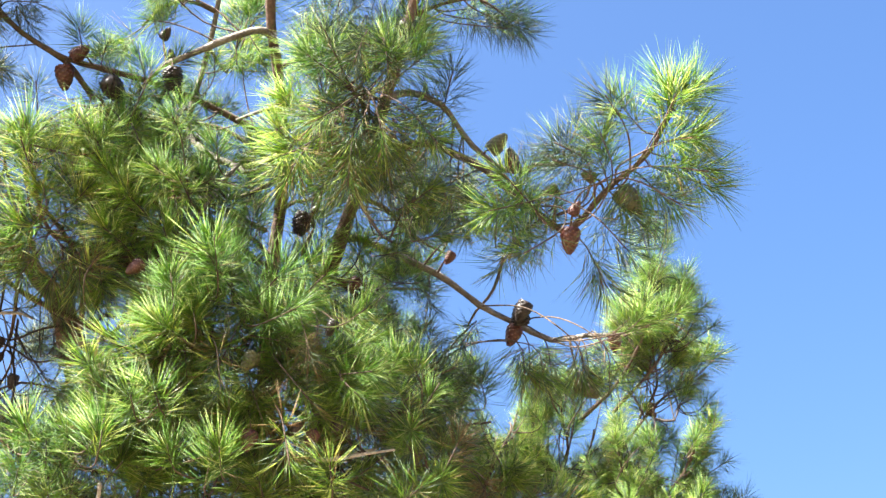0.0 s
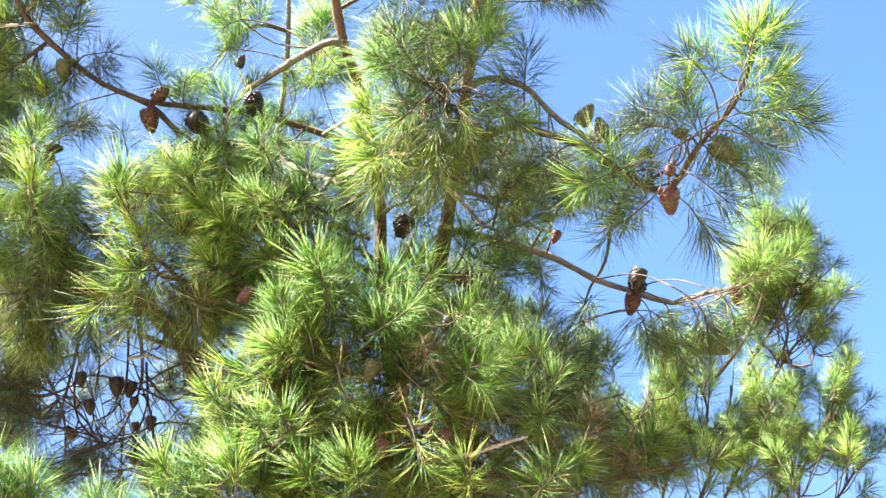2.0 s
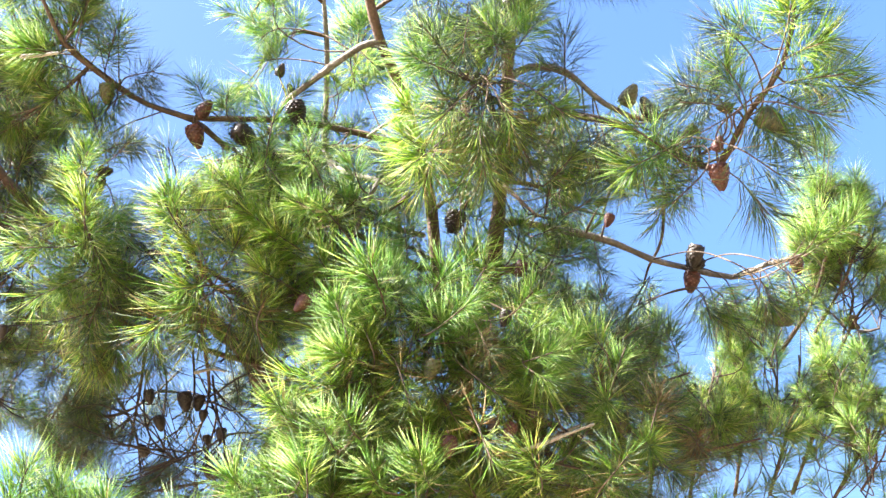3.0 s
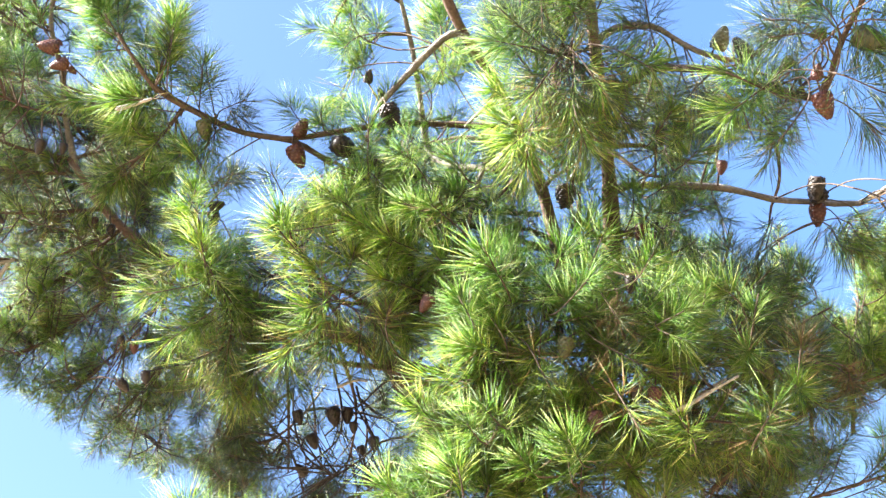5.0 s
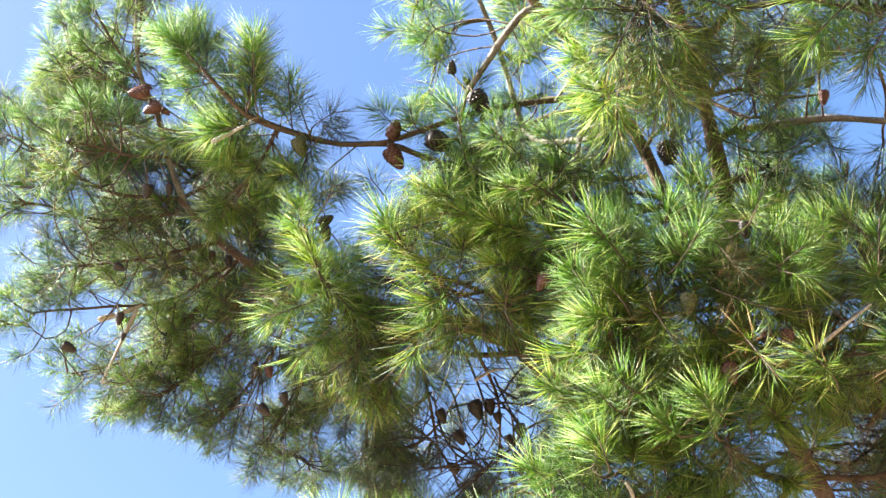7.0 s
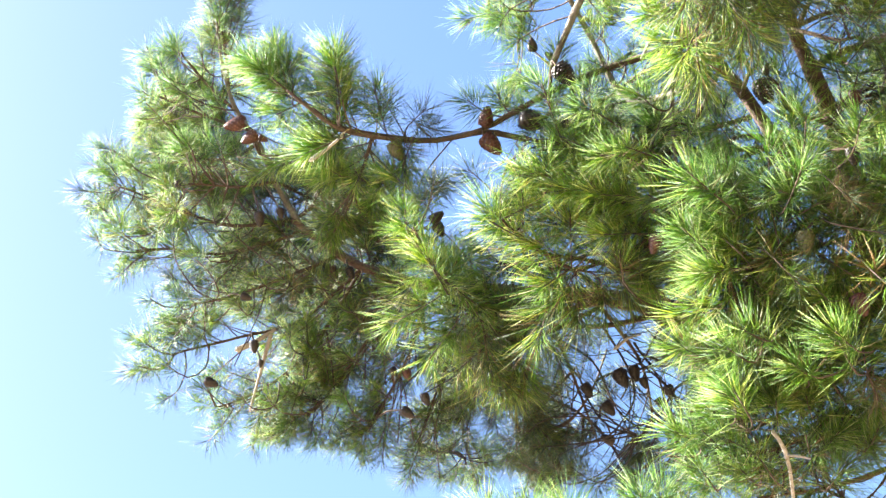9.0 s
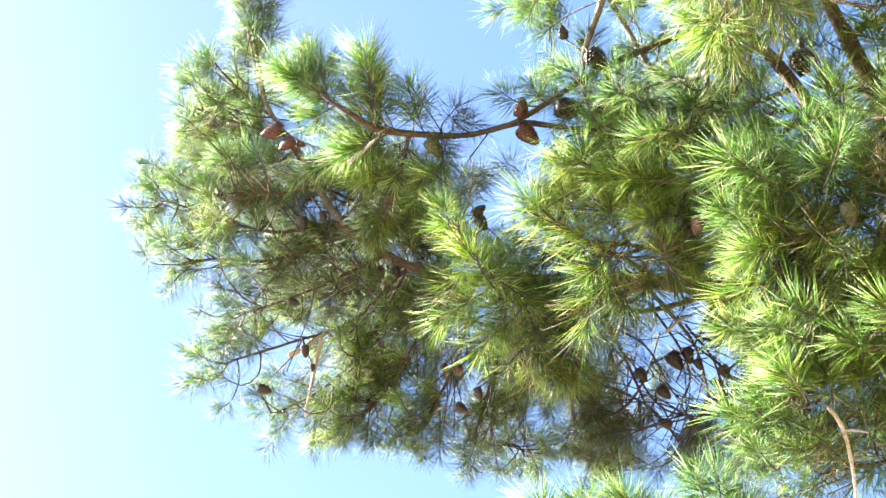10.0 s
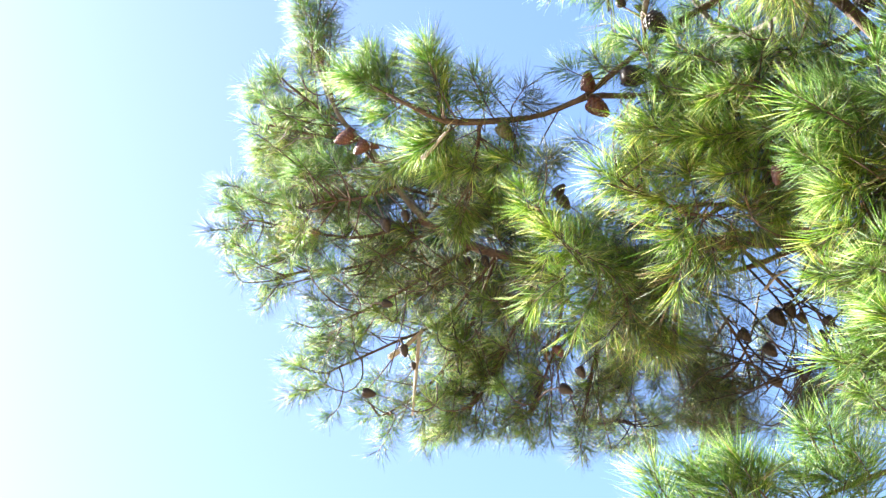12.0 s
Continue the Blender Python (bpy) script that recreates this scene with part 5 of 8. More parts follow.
spray([(-0.785, 3.870, 3.066), (-0.777, 3.694, 3.018), (-0.771, 3.532, 2.956), (-0.755, 3.344, 2.884)], 0.0054, 4, 0.12, "fan brush brush fan droop dry", lift=0.95, size=0.85)
spray([(-0.408, 3.892, 3.177), (-0.366, 3.729, 3.109), (-0.332, 3.581, 3.029), (-0.295, 3.404, 2.939)], 0.0054, 4, 0.12, "fan droop brush brush fan droop dry", lift=0.95, size=0.85)
spray([(-0.293, 3.872, 3.254), (-0.255, 3.705, 3.192), (-0.223, 3.555, 3.117), (-0.190, 3.376, 3.031)], 0.0054, 4, 0.12, "brush fan brush fan droop dry", lift=0.95, size=0.85)
spray([(-0.297, 3.945, 3.069), (-0.256, 3.780, 3.005), (-0.220, 3.629, 2.928), (-0.185, 3.450, 2.843)], 0.0054, 4, 0.12, "fan brush brush fan droop dry", lift=0.95, size=0.85)
spray([(-0.442, 3.955, 2.996), (-0.407, 3.792, 2.927), (-0.377, 3.643, 2.846), (-0.344, 3.464, 2.757)], 0.0054, 4, 0.12, "brush fan brush fan droop dry", lift=0.95, size=0.85)
spray([(-0.780, 3.714, 3.431), (-0.765, 3.551, 3.352), (-0.753, 3.405, 3.261), (-0.732, 3.232, 3.159)], 0.0054, 4, 0.12, "brush fan brush fan droop dry", lift=0.95, size=0.85)
spray([(-0.938, 3.711, 3.353), (-0.915, 3.546, 3.282), (-0.895, 3.397, 3.199), (-0.865, 3.222, 3.104)], 0.0054, 4, 0.12, "fan droop brush fan droop dry", lift=0.95, size=0.85)
spray([(-0.654, 3.746, 3.419), (-0.641, 3.576, 3.355), (-0.632, 3.424, 3.278), (-0.615, 3.245, 3.188)], 0.0054, 4, 0.12, "fan brush brush fan droop dry", lift=0.95, size=0.85)
spray([(-0.883, 3.782, 3.228), (-0.867, 3.613, 3.163), (-0.854, 3.459, 3.085), (-0.831, 3.279, 2.996)], 0.0054, 4, 0.12, "brush droop brush fan droop dry", lift=0.95, size=0.85)
spray([(-1.015, 3.798, 3.102), (-0.994, 3.630, 3.037), (-0.975, 3.476, 2.960), (-0.946, 3.295, 2.874)], 0.0054, 4, 0.12, "fan brush brush fan droop dry", lift=0.95, size=0.85)
spray([(-1.158, 3.768, 3.067), (-1.121, 3.603, 3.003), (-1.087, 3.453, 2.926), (-1.043, 3.276, 2.841)], 0.0054, 4, 0.12, "fan brush fan brush fan droop dry", lift=0.95, size=0.85)
spray([(-0.151, 3.929, 3.140), (-0.126, 3.762, 3.075), (-0.106, 3.611, 2.996), (-0.086, 3.431, 2.909)], 0.0054, 4, 0.12, "brush fan brush fan droop dry", lift=0.95, size=0.85)
spray([(-0.079, 3.982, 3.006), (-0.052, 3.813, 2.945), (-0.031, 3.659, 2.871), (-0.010, 3.476, 2.789)], 0.0054, 4, 0.12, "brush fan brush fan droop dry", lift=0.95, size=0.85)
spray([(-0.164, 4.010, 2.910), (-0.133, 3.840, 2.854), (-0.108, 3.685, 2.784), (-0.084, 3.501, 2.707)], 0.0054, 4, 0.12, "fan brush brush fan droop dry", lift=0.95, size=0.85)
# short bright shoots on the upper branches
shoot("fan", (-0.821, 3.406, 4.116), (-0.811, 3.359, 4.183), 0.72)
shoot("fan", (-0.787, 3.386, 4.155), (-0.816, 3.326, 4.223), 0.72)
shoot("fan", (-0.760, 3.363, 4.194), (-0.714, 3.335, 4.244), 0.72)
shoot("fan", (-0.849, 3.379, 4.227), (-0.866, 3.331, 4.281), 0.72)
shoot("fan", (-0.873, 3.380, 4.132), (-0.901, 3.341, 4.173), 0.72)
shoot("fan", (-0.876, 3.257, 3.952), (-0.885, 3.216, 4.004), 0.72)
shoot("fan", (-0.808, 3.228, 3.842), (-0.824, 3.187, 3.894), 0.72)
shoot("fan", (-0.747, 3.186, 3.837), (-0.690, 3.166, 3.885), 0.72)
shoot("fan", (-0.951, 3.226, 3.875), (-0.953, 3.189, 3.927), 0.72)
shoot("fan", (-0.739, 3.319, 3.826), (-0.756, 3.278, 3.879), 0.72)
shoot("fan", (-0.875, 3.230, 3.813), (-0.857, 3.266, 3.766), 0.72)
shoot("fan", (-0.672, 3.497, 4.038), (-0.674, 3.458, 4.094), 0.72)
shoot("fan", (-0.609, 3.474, 4.089), (-0.575, 3.433, 4.154), 0.72)
shoot("fan", (-0.576, 3.437, 3.975), (-0.578, 3.398, 4.030), 0.72)
shoot("fan", (-0.744, 3.467, 3.878), (-0.765, 3.433, 3.921), 0.72)
shoot("fan", (-0.685, 3.492, 3.860), (-0.640, 3.467, 3.912), 0.72)
shoot("fan", (-1.392, 3.032, 3.989), (-1.404, 2.987, 4.036), 0.72)
shoot("fan", (-1.379, 3.111, 3.981), (-1.392, 3.066, 4.031), 0.72)
shoot("fan", (-1.510, 3.247, 3.985), (-1.467, 3.227, 4.039), 0.72)
shoot("fan", (-1.337, 3.203, 3.973), (-1.344, 3.161, 4.024), 0.72)
shoot("fan", (-1.467, 3.305, 3.932), (-1.464, 3.258, 4.000), 0.72)
# bare twigs inside the crown, shade painted in by their dark bark
spray([(-1.139, 4.082, 3.411), (-1.271, 4.140, 3.400), (-1.391, 4.164, 3.472), (-1.527, 4.216, 3.458)], 0.0042, 16, 0.16, "bare", lift=-0.20, mat=SHADE_TWIG, size=0.86)
spray([(-1.193, 4.114, 3.299), (-1.316, 4.153, 3.336), (-1.450, 4.207, 3.322), (-1.574, 4.234, 3.374)], 0.0042, 16, 0.16, "bare", lift=-0.20, mat=SHADE_TWIG, size=0.86)
spray([(-1.107, 4.055, 3.491), (-1.253, 4.102, 3.499), (-1.371, 4.164, 3.487), (-1.461, 4.203, 3.541)], 0.0042, 16, 0.16, "bare", lift=-0.20, mat=SHADE_TWIG, size=0.86)
spray([(-1.324, 4.107, 3.209), (-1.333, 4.147, 3.337), (-1.374, 4.170, 3.471), (-1.418, 4.196, 3.590)], 0.0042, 16, 0.16, "bare", lift=-0.20, mat=SHADE_TWIG, size=0.86)
spray([(-1.463, 4.041, 3.250), (-1.545, 4.064, 3.348), (-1.573, 4.092, 3.480), (-1.567, 4.129, 3.613)], 0.0042, 16, 0.16, "bare", lift=-0.20, mat=SHADE_TWIG, size=0.86)
spray([(-1.522, 3.980, 3.682), (-1.504, 4.124, 3.582), (-1.567, 4.238, 3.450), (-1.569, 4.356, 3.361)], 0.0042, 16, 0.16, "bare", lift=-0.20, mat=SHADE_TWIG, size=0.86)
spray([(-1.348, 4.132, 3.542), (-1.386, 4.244, 3.440), (-1.458, 4.335, 3.341), (-1.421, 4.448, 3.292)], 0.0042, 16, 0.16, "bare", lift=-0.20, mat=SHADE_TWIG, size=0.86)
spray([(-1.381, 4.057, 3.661), (-1.433, 4.184, 3.525), (-1.507, 4.266, 3.450), (-1.642, 4.297, 3.419)], 0.0042, 16, 0.16, "bare", lift=-0.20, mat=SHADE_TWIG, size=0.86)
spray([(-0.619, 4.148, 3.110), (-0.505, 4.199, 3.024), (-0.360, 4.230, 2.995), (-0.248, 4.270, 2.909)], 0.0039, 16, 0.18, "bare", lift=-0.10, mat=SHADE_TWIG, size=0.86)
spray([(-0.625, 4.207, 2.935), (-0.465, 4.245, 2.901), (-0.367, 4.283, 2.822), (-0.246, 4.306, 2.785)], 0.0039, 16, 0.18, "bare", lift=-0.10, mat=SHADE_TWIG, size=0.86)
spray([(-0.498, 4.277, 2.775), (-0.382, 4.289, 2.794), (-0.266, 4.297, 2.812), (-0.167, 4.309, 2.801)], 0.0039, 16, 0.18, "bare", lift=-0.10, mat=SHADE_TWIG, size=0.86)
spray([(-0.610, 4.276, 3.060), (-0.518, 4.383, 2.999), (-0.407, 4.480, 2.966), (-0.271, 4.574, 2.938)], 0.0072, 15, 0.16, "dark old dry", lift=0.10, size=0.86)
spray([(-0.666, 4.310, 2.921), (-0.545, 4.425, 2.846), (-0.435, 4.521, 2.812), (-0.292, 4.610, 2.799)], 0.0072, 15, 0.16, "dark old dry", lift=0.10, size=0.86)
spray([(-0.445, 4.303, 3.059), (-0.327, 4.395, 3.042), (-0.238, 4.488, 3.000), (-0.139, 4.575, 2.971)], 0.0072, 15, 0.16, "dark old dry", lift=0.10, size=0.86)
spray([(-0.764, 4.294, 2.908), (-0.681, 4.405, 2.832), (-0.565, 4.511, 2.776), (-0.454, 4.606, 2.741)], 0.0072, 15, 0.16, "dark old dry", lift=0.10, size=0.86)
# dark tufts behind, coloured as if in shade
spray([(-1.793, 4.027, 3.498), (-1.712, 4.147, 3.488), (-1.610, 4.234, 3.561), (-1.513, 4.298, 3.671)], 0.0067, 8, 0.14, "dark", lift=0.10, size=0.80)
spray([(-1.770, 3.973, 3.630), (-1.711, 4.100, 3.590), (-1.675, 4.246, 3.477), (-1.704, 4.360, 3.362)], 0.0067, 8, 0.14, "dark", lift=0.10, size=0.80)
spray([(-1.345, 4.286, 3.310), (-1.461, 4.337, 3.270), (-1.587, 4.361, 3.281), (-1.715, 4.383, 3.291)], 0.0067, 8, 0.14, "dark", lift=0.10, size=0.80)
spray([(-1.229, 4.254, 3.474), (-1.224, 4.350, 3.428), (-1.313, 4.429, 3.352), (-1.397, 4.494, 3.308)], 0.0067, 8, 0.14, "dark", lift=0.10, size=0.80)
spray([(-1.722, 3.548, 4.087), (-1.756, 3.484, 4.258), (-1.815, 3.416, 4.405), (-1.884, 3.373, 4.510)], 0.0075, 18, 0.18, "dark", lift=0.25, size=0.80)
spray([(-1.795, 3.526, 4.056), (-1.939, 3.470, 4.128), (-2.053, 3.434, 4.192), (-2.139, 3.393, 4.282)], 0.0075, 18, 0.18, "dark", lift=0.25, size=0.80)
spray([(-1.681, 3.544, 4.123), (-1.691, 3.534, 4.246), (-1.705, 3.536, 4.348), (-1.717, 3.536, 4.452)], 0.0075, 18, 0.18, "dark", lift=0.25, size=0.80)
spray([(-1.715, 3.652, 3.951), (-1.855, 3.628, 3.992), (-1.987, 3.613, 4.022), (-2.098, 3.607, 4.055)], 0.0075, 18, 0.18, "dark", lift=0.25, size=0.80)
# lower and upper crown out to the sides
spray([(-0.601, 4.112, 2.762), (-0.763, 3.966, 2.672), (-0.926, 3.785, 2.673), (-1.053, 3.594, 2.709)], 0.0113, 19, 0.18, "brush old", lift=0.40, size=0.86)
spray([(-0.585, 4.115, 2.760), (-0.383, 4.133, 2.664), (-0.130, 4.113, 2.682), (0.112, 4.087, 2.667)], 0.0117, 19, 0.18, "brush old", lift=0.40, size=0.86)
spray([(-0.432, 2.933, 4.603), (-0.388, 2.902, 4.732), (-0.385, 2.869, 4.852), (-0.355, 2.851, 4.960)], 0.0076, 9, 0.16, "brush fan", lift=0.60, size=0.86)
# short upright shoots on the outside of the crown
shoot("fan", (-0.637, 3.055, 3.086), (-0.646, 3.005, 3.182), 0.77)
shoot("fan", (0.018, 3.297, 3.080), (0.022, 3.299, 3.186), 0.71)
shoot("fan", (-0.869, 3.137, 2.896), (-0.905, 3.117, 3.000), 0.79)
shoot("droop", (-0.173, 3.365, 2.725), (-0.227, 3.346, 2.808), 0.69)
shoot("brush", (-0.823, 3.147, 2.749), (-0.792, 3.158, 2.828), 0.71)
shoot("brush", (-0.640, 3.247, 2.830), (-0.677, 3.206, 2.916), 0.68)
shoot("brush", (-0.138, 3.226, 3.089), (-0.198, 3.212, 3.179), 0.79)
shoot("droop", (-0.770, 3.168, 2.872), (-0.834, 3.159, 2.938), 0.73)
shoot("fan", (-0.626, 3.263, 2.936), (-0.577, 3.250, 3.043), 0.71)
shoot("fan", (-0.053, 3.346, 2.994), (-0.112, 3.331, 3.104), 0.86)
shoot("fan", (-0.669, 3.247, 2.737), (-0.641, 3.235, 2.820), 0.69)
shoot("fan", (-0.758, 3.134, 3.002), (-0.705, 3.115, 3.086), 0.75)
shoot("fan", (-0.377, 3.186, 2.919), (-0.417, 3.149, 2.970), 0.66)
shoot("fan", (-0.266, 3.196, 3.047), (-0.326, 3.185, 3.147), 0.65)
shoot("fan", (-0.504, 3.191, 2.842), (-0.510, 3.149, 2.935), 0.70)
shoot("fan", (-0.437, 3.338, 2.711), (-0.455, 3.312, 2.764), 0.67)
shoot("fan", (-0.345, 3.354, 2.793), (-0.333, 3.333, 2.849), 0.80)
shoot("fan", (-0.062, 3.389, 2.818), (-0.126, 3.400, 2.894), 0.71)
shoot("droop", (-0.147, 3.410, 2.831), (-0.151, 3.361, 2.907), 0.70)
shoot("droop", (-0.297, 3.325, 3.013), (-0.251, 3.292, 3.062), 0.75)
shoot("fan", (-0.388, 3.269, 3.047), (-0.346, 3.210, 3.141), 0.77)
shoot("fan", (-0.586, 3.104, 3.031), (-0.601, 3.113, 3.092), 0.85)
shoot("brush", (-0.074, 3.374, 2.911), (-0.123, 3.330, 2.990), 0.69)
shoot("brush", (-0.427, 3.135, 3.092), (-0.469, 3.138, 3.167), 0.69)
shoot("droop", (-0.866, 3.105, 3.181), (-0.830, 3.121, 3.272), 0.78)
shoot("fan", (-0.312, 3.317, 2.863), (-0.347, 3.314, 2.925), 0.73)
shoot("fan", (-0.148, 3.338, 3.003), (-0.095, 3.309, 3.080), 0.81)
shoot("droop", (-0.679, 3.171, 3.029), (-0.671, 3.154, 3.074), 0.87)
shoot("brush", (-0.518, 3.168, 3.150), (-0.514, 3.117, 3.222), 0.72)
shoot("brush", (-0.853, 3.134, 3.054), (-0.891, 3.064, 3.157), 0.79)
shoot("fan", (-0.912, 3.252, 3.686), (-0.982, 3.217, 3.763), 0.79)
shoot("brush", (-0.699, 3.322, 3.633), (-0.760, 3.265, 3.683), 0.72)
shoot("brush", (-0.506, 3.323, 3.583), (-0.512, 3.277, 3.674), 0.72)
shoot("fan", (-0.974, 3.195, 3.445), (-1.058, 3.162, 3.500), 0.66)
shoot("bushy", (-0.770, 3.512, 3.556), (-0.802, 3.504, 3.638), 0.72)
shoot("bushy", (-0.975, 3.358, 3.656), (-0.937, 3.344, 3.758), 0.73)
shoot("bushy", (-0.517, 3.245, 3.692), (-0.527, 3.230, 3.757), 0.84)
shoot("fan", (-0.854, 3.395, 3.540), (-0.825, 3.396, 3.598), 0.79)
shoot("fan", (-0.585, 3.218, 3.551), (-0.593, 3.179, 3.618), 0.79)
shoot("bushy", (-0.659, 3.339, 3.821), (-0.696, 3.276, 3.894), 0.65)
shoot("fan", (-0.545, 3.421, 3.417), (-0.632, 3.395, 3.502), 0.84)
shoot("fan", (-0.814, 3.383, 3.641), (-0.887, 3.311, 3.726), 0.83)
shoot("fan", (-0.630, 3.319, 3.475), (-0.618, 3.287, 3.556), 0.75)
shoot("brush", (-0.445, 3.293, 3.644), (-0.410, 3.272, 3.682), 0.78)
shoot("brush", (-0.805, 3.121, 3.649), (-0.757, 3.067, 3.734), 0.86)
shoot("fan", (-0.554, 3.180, 3.754), (-0.530, 3.145, 3.855), 0.77)
shoot("brush", (-0.963, 3.397, 3.513), (-0.931, 3.406, 3.593), 0.79)
shoot("fan", (-0.553, 3.356, 3.491), (-0.628, 3.316, 3.615), 0.72)
shoot("fan", (0.733, 4.493, 3.034), (0.736, 4.467, 3.126), 0.54)
shoot("bushy", (0.816, 4.397, 3.268), (0.767, 4.338, 3.392), 0.60)
shoot("bushy", (0.292, 4.454, 3.079), (0.300, 4.392, 3.195), 0.57)
shoot("bushy", (0.581, 4.322, 3.141), (0.632, 4.320, 3.194), 0.57)
shoot("fan", (0.185, 4.239, 3.414), (0.149, 4.223, 3.506), 0.62)
shoot("fan", (0.492, 4.453, 3.038), (0.441, 4.442, 3.154), 0.53)
shoot("bushy", (0.486, 4.319, 3.204), (0.534, 4.313, 3.257), 0.57)
shoot("fan", (0.465, 4.246, 3.334), (0.542, 4.230, 3.409), 0.64)
shoot("fan", (0.103, 4.498, 3.067), (0.190, 4.475, 3.190), 0.62)
shoot("fan", (0.337, 4.324, 3.433), (0.347, 4.313, 3.500), 0.65)
shoot("fan", (0.475, 4.520, 2.947), (0.478, 4.466, 3.061), 0.65)
shoot("fan", (0.644, 4.381, 2.851), (0.670, 4.379, 2.942), 0.63)
shoot("bushy", (0.154, 4.376, 3.251), (0.123, 4.314, 3.380), 0.63)
shoot("bushy", (0.623, 4.408, 3.077), (0.721, 4.382, 3.185), 0.55)
shoot("bushy", (0.503, 4.486, 3.141), (0.466, 4.459, 3.201), 0.54)
shoot("bushy", (0.731, 4.337, 3.290), (0.697, 4.303, 3.416), 0.54)
shoot("bushy", (0.606, 4.300, 3.292), (0.696, 4.298, 3.392), 0.62)
shoot("fan", (0.394, 4.309, 3.136), (0.401, 4.307, 3.282), 0.51)
shoot("bushy", (0.376, 4.436, 3.046), (0.395, 4.408, 3.092), 0.67)
shoot("bushy", (0.304, 4.537, 2.993), (0.313, 4.546, 3.109), 0.58)
shoot("fan", (0.320, 4.379, 3.283), (0.260, 4.350, 3.354), 0.65)
shoot("bushy", (0.206, 4.448, 3.203), (0.291, 4.473, 3.263), 0.65)
shoot("bushy", (-1.391, 3.215, 4.082), (-1.362, 3.152, 4.169), 0.65)
shoot("bushy", (-1.282, 3.084, 4.250), (-1.217, 3.061, 4.340), 0.65)
shoot("fan", (-1.336, 2.953, 4.404), (-1.309, 2.883, 4.513), 0.68)
shoot("bushy", (-1.520, 2.974, 4.171), (-1.524, 2.890, 4.278), 0.69)
shoot("fan", (-1.421, 3.002, 4.281), (-1.431, 2.929, 4.382), 0.66)
shoot("fan", (-1.318, 3.209, 4.165), (-1.257, 3.181, 4.217), 0.55)
shoot("bushy", (-1.478, 3.075, 4.086), (-1.500, 3.040, 4.183), 0.67)
shoot("bushy", (-1.412, 3.134, 4.171), (-1.425, 3.068, 4.259), 0.53)
shoot("bushy", (-1.223, 3.194, 4.207), (-1.199, 3.189, 4.253), 0.61)
shoot("bushy", (-1.320, 3.030, 4.323), (-1.317, 2.990, 4.381), 0.70)
shoot("bushy", (-1.500, 2.921, 4.245), (-1.455, 2.872, 4.344), 0.55)
shoot("fan", (-1.414, 2.937, 4.348), (-1.375, 2.952, 4.389), 0.62)
shoot("bushy", (-1.941, 2.871, 4.218), (-1.928, 2.889, 4.285), 0.57)
shoot("fan", (-1.628, 2.786, 4.543), (-1.575, 2.719, 4.634), 0.53)
shoot("fan", (-1.850, 2.777, 4.346), (-1.847, 2.670, 4.465), 0.54)
shoot("fan", (-1.954, 2.731, 4.170), (-1.917, 2.696, 4.238), 0.67)
shoot("fan", (-1.820, 2.969, 4.155), (-1.812, 2.970, 4.202), 0.68)
shoot("bushy", (-1.836, 2.876, 4.306), (-1.811, 2.779, 4.447), 0.68)
shoot("bushy", (-1.660, 2.725, 4.369), (-1.651, 2.658, 4.434), 0.62)
shoot("fan", (-1.540, 2.855, 4.344), (-1.500, 2.745, 4.452), 0.55)
shoot("bushy", (-1.437, 2.908, 4.349), (-1.429, 2.862, 4.401), 0.69)
shoot("fan", (-1.675, 2.815, 4.283), (-1.640, 2.735, 4.412), 0.58)
shoot("fan", (-1.664, 2.927, 4.286), (-1.640, 2.911, 4.379), 0.63)
shoot("bushy", (-1.613, 2.836, 4.457), (-1.627, 2.734, 4.548), 0.69)
shoot("bushy", (-1.925, 2.862, 4.086), (-1.861, 2.832, 4.168), 0.67)
shoot("fan", (-1.913, 2.996, 4.105), (-1.930, 2.915, 4.247), 0.62)
shoot("bushy", (-1.547, 2.869, 4.528), (-1.494, 2.824, 4.613), 0.54)
shoot("bushy", (-1.826, 3.349, 3.697), (-1.835, 3.327, 3.737), 0.62)
shoot("bushy", (-2.055, 3.087, 3.670), (-2.047, 3.050, 3.709), 0.56)
shoot("old", (-1.966, 3.266, 3.738), (-1.912, 3.284, 3.824), 0.63)
shoot("old", (-1.731, 3.324, 3.777), (-1.753, 3.329, 3.845), 0.64)
shoot("bushy", (-1.918, 3.345, 3.580), (-1.879, 3.289, 3.668), 0.59)
shoot("old", (-1.826, 3.225, 3.955), (-1.855, 3.179, 4.069), 0.63)
shoot("bushy", (-1.881, 2.927, 4.020), (-1.899, 2.858, 4.144), 0.62)
shoot("bushy", (-1.957, 3.112, 3.950), (-1.948, 3.035, 4.081), 0.69)
shoot("bushy", (-2.044, 2.944, 4.018), (-2.009, 2.909, 4.123), 0.59)
shoot("old", (-1.724, 3.394, 3.605), (-1.730, 3.339, 3.669), 0.65)
shoot("bushy", (-2.058, 3.023, 3.953), (-2.046, 3.044, 4.003), 0.64)
shoot("bushy", (-1.912, 3.191, 3.823), (-1.916, 3.217, 3.860), 0.64)
shoot("bushy", (-2.155, 3.076, 3.770), (-2.175, 2.995, 3.918), 0.69)
shoot("old", (-1.637, 3.468, 3.776), (-1.614, 3.467, 3.825), 0.58)
shoot("bushy", (-2.073, 3.226, 3.687), (-2.075, 3.152, 3.816), 0.62)
shoot("bushy", (-1.809, 3.066, 3.926), (-1.838, 3.037, 4.007), 0.59)
shoot("bushy", (-1.696, 3.422, 3.713), (-1.707, 3.350, 3.799), 0.57)
shoot("bushy", (-2.159, 2.992, 3.850), (-2.199, 2.903, 3.962), 0.68)
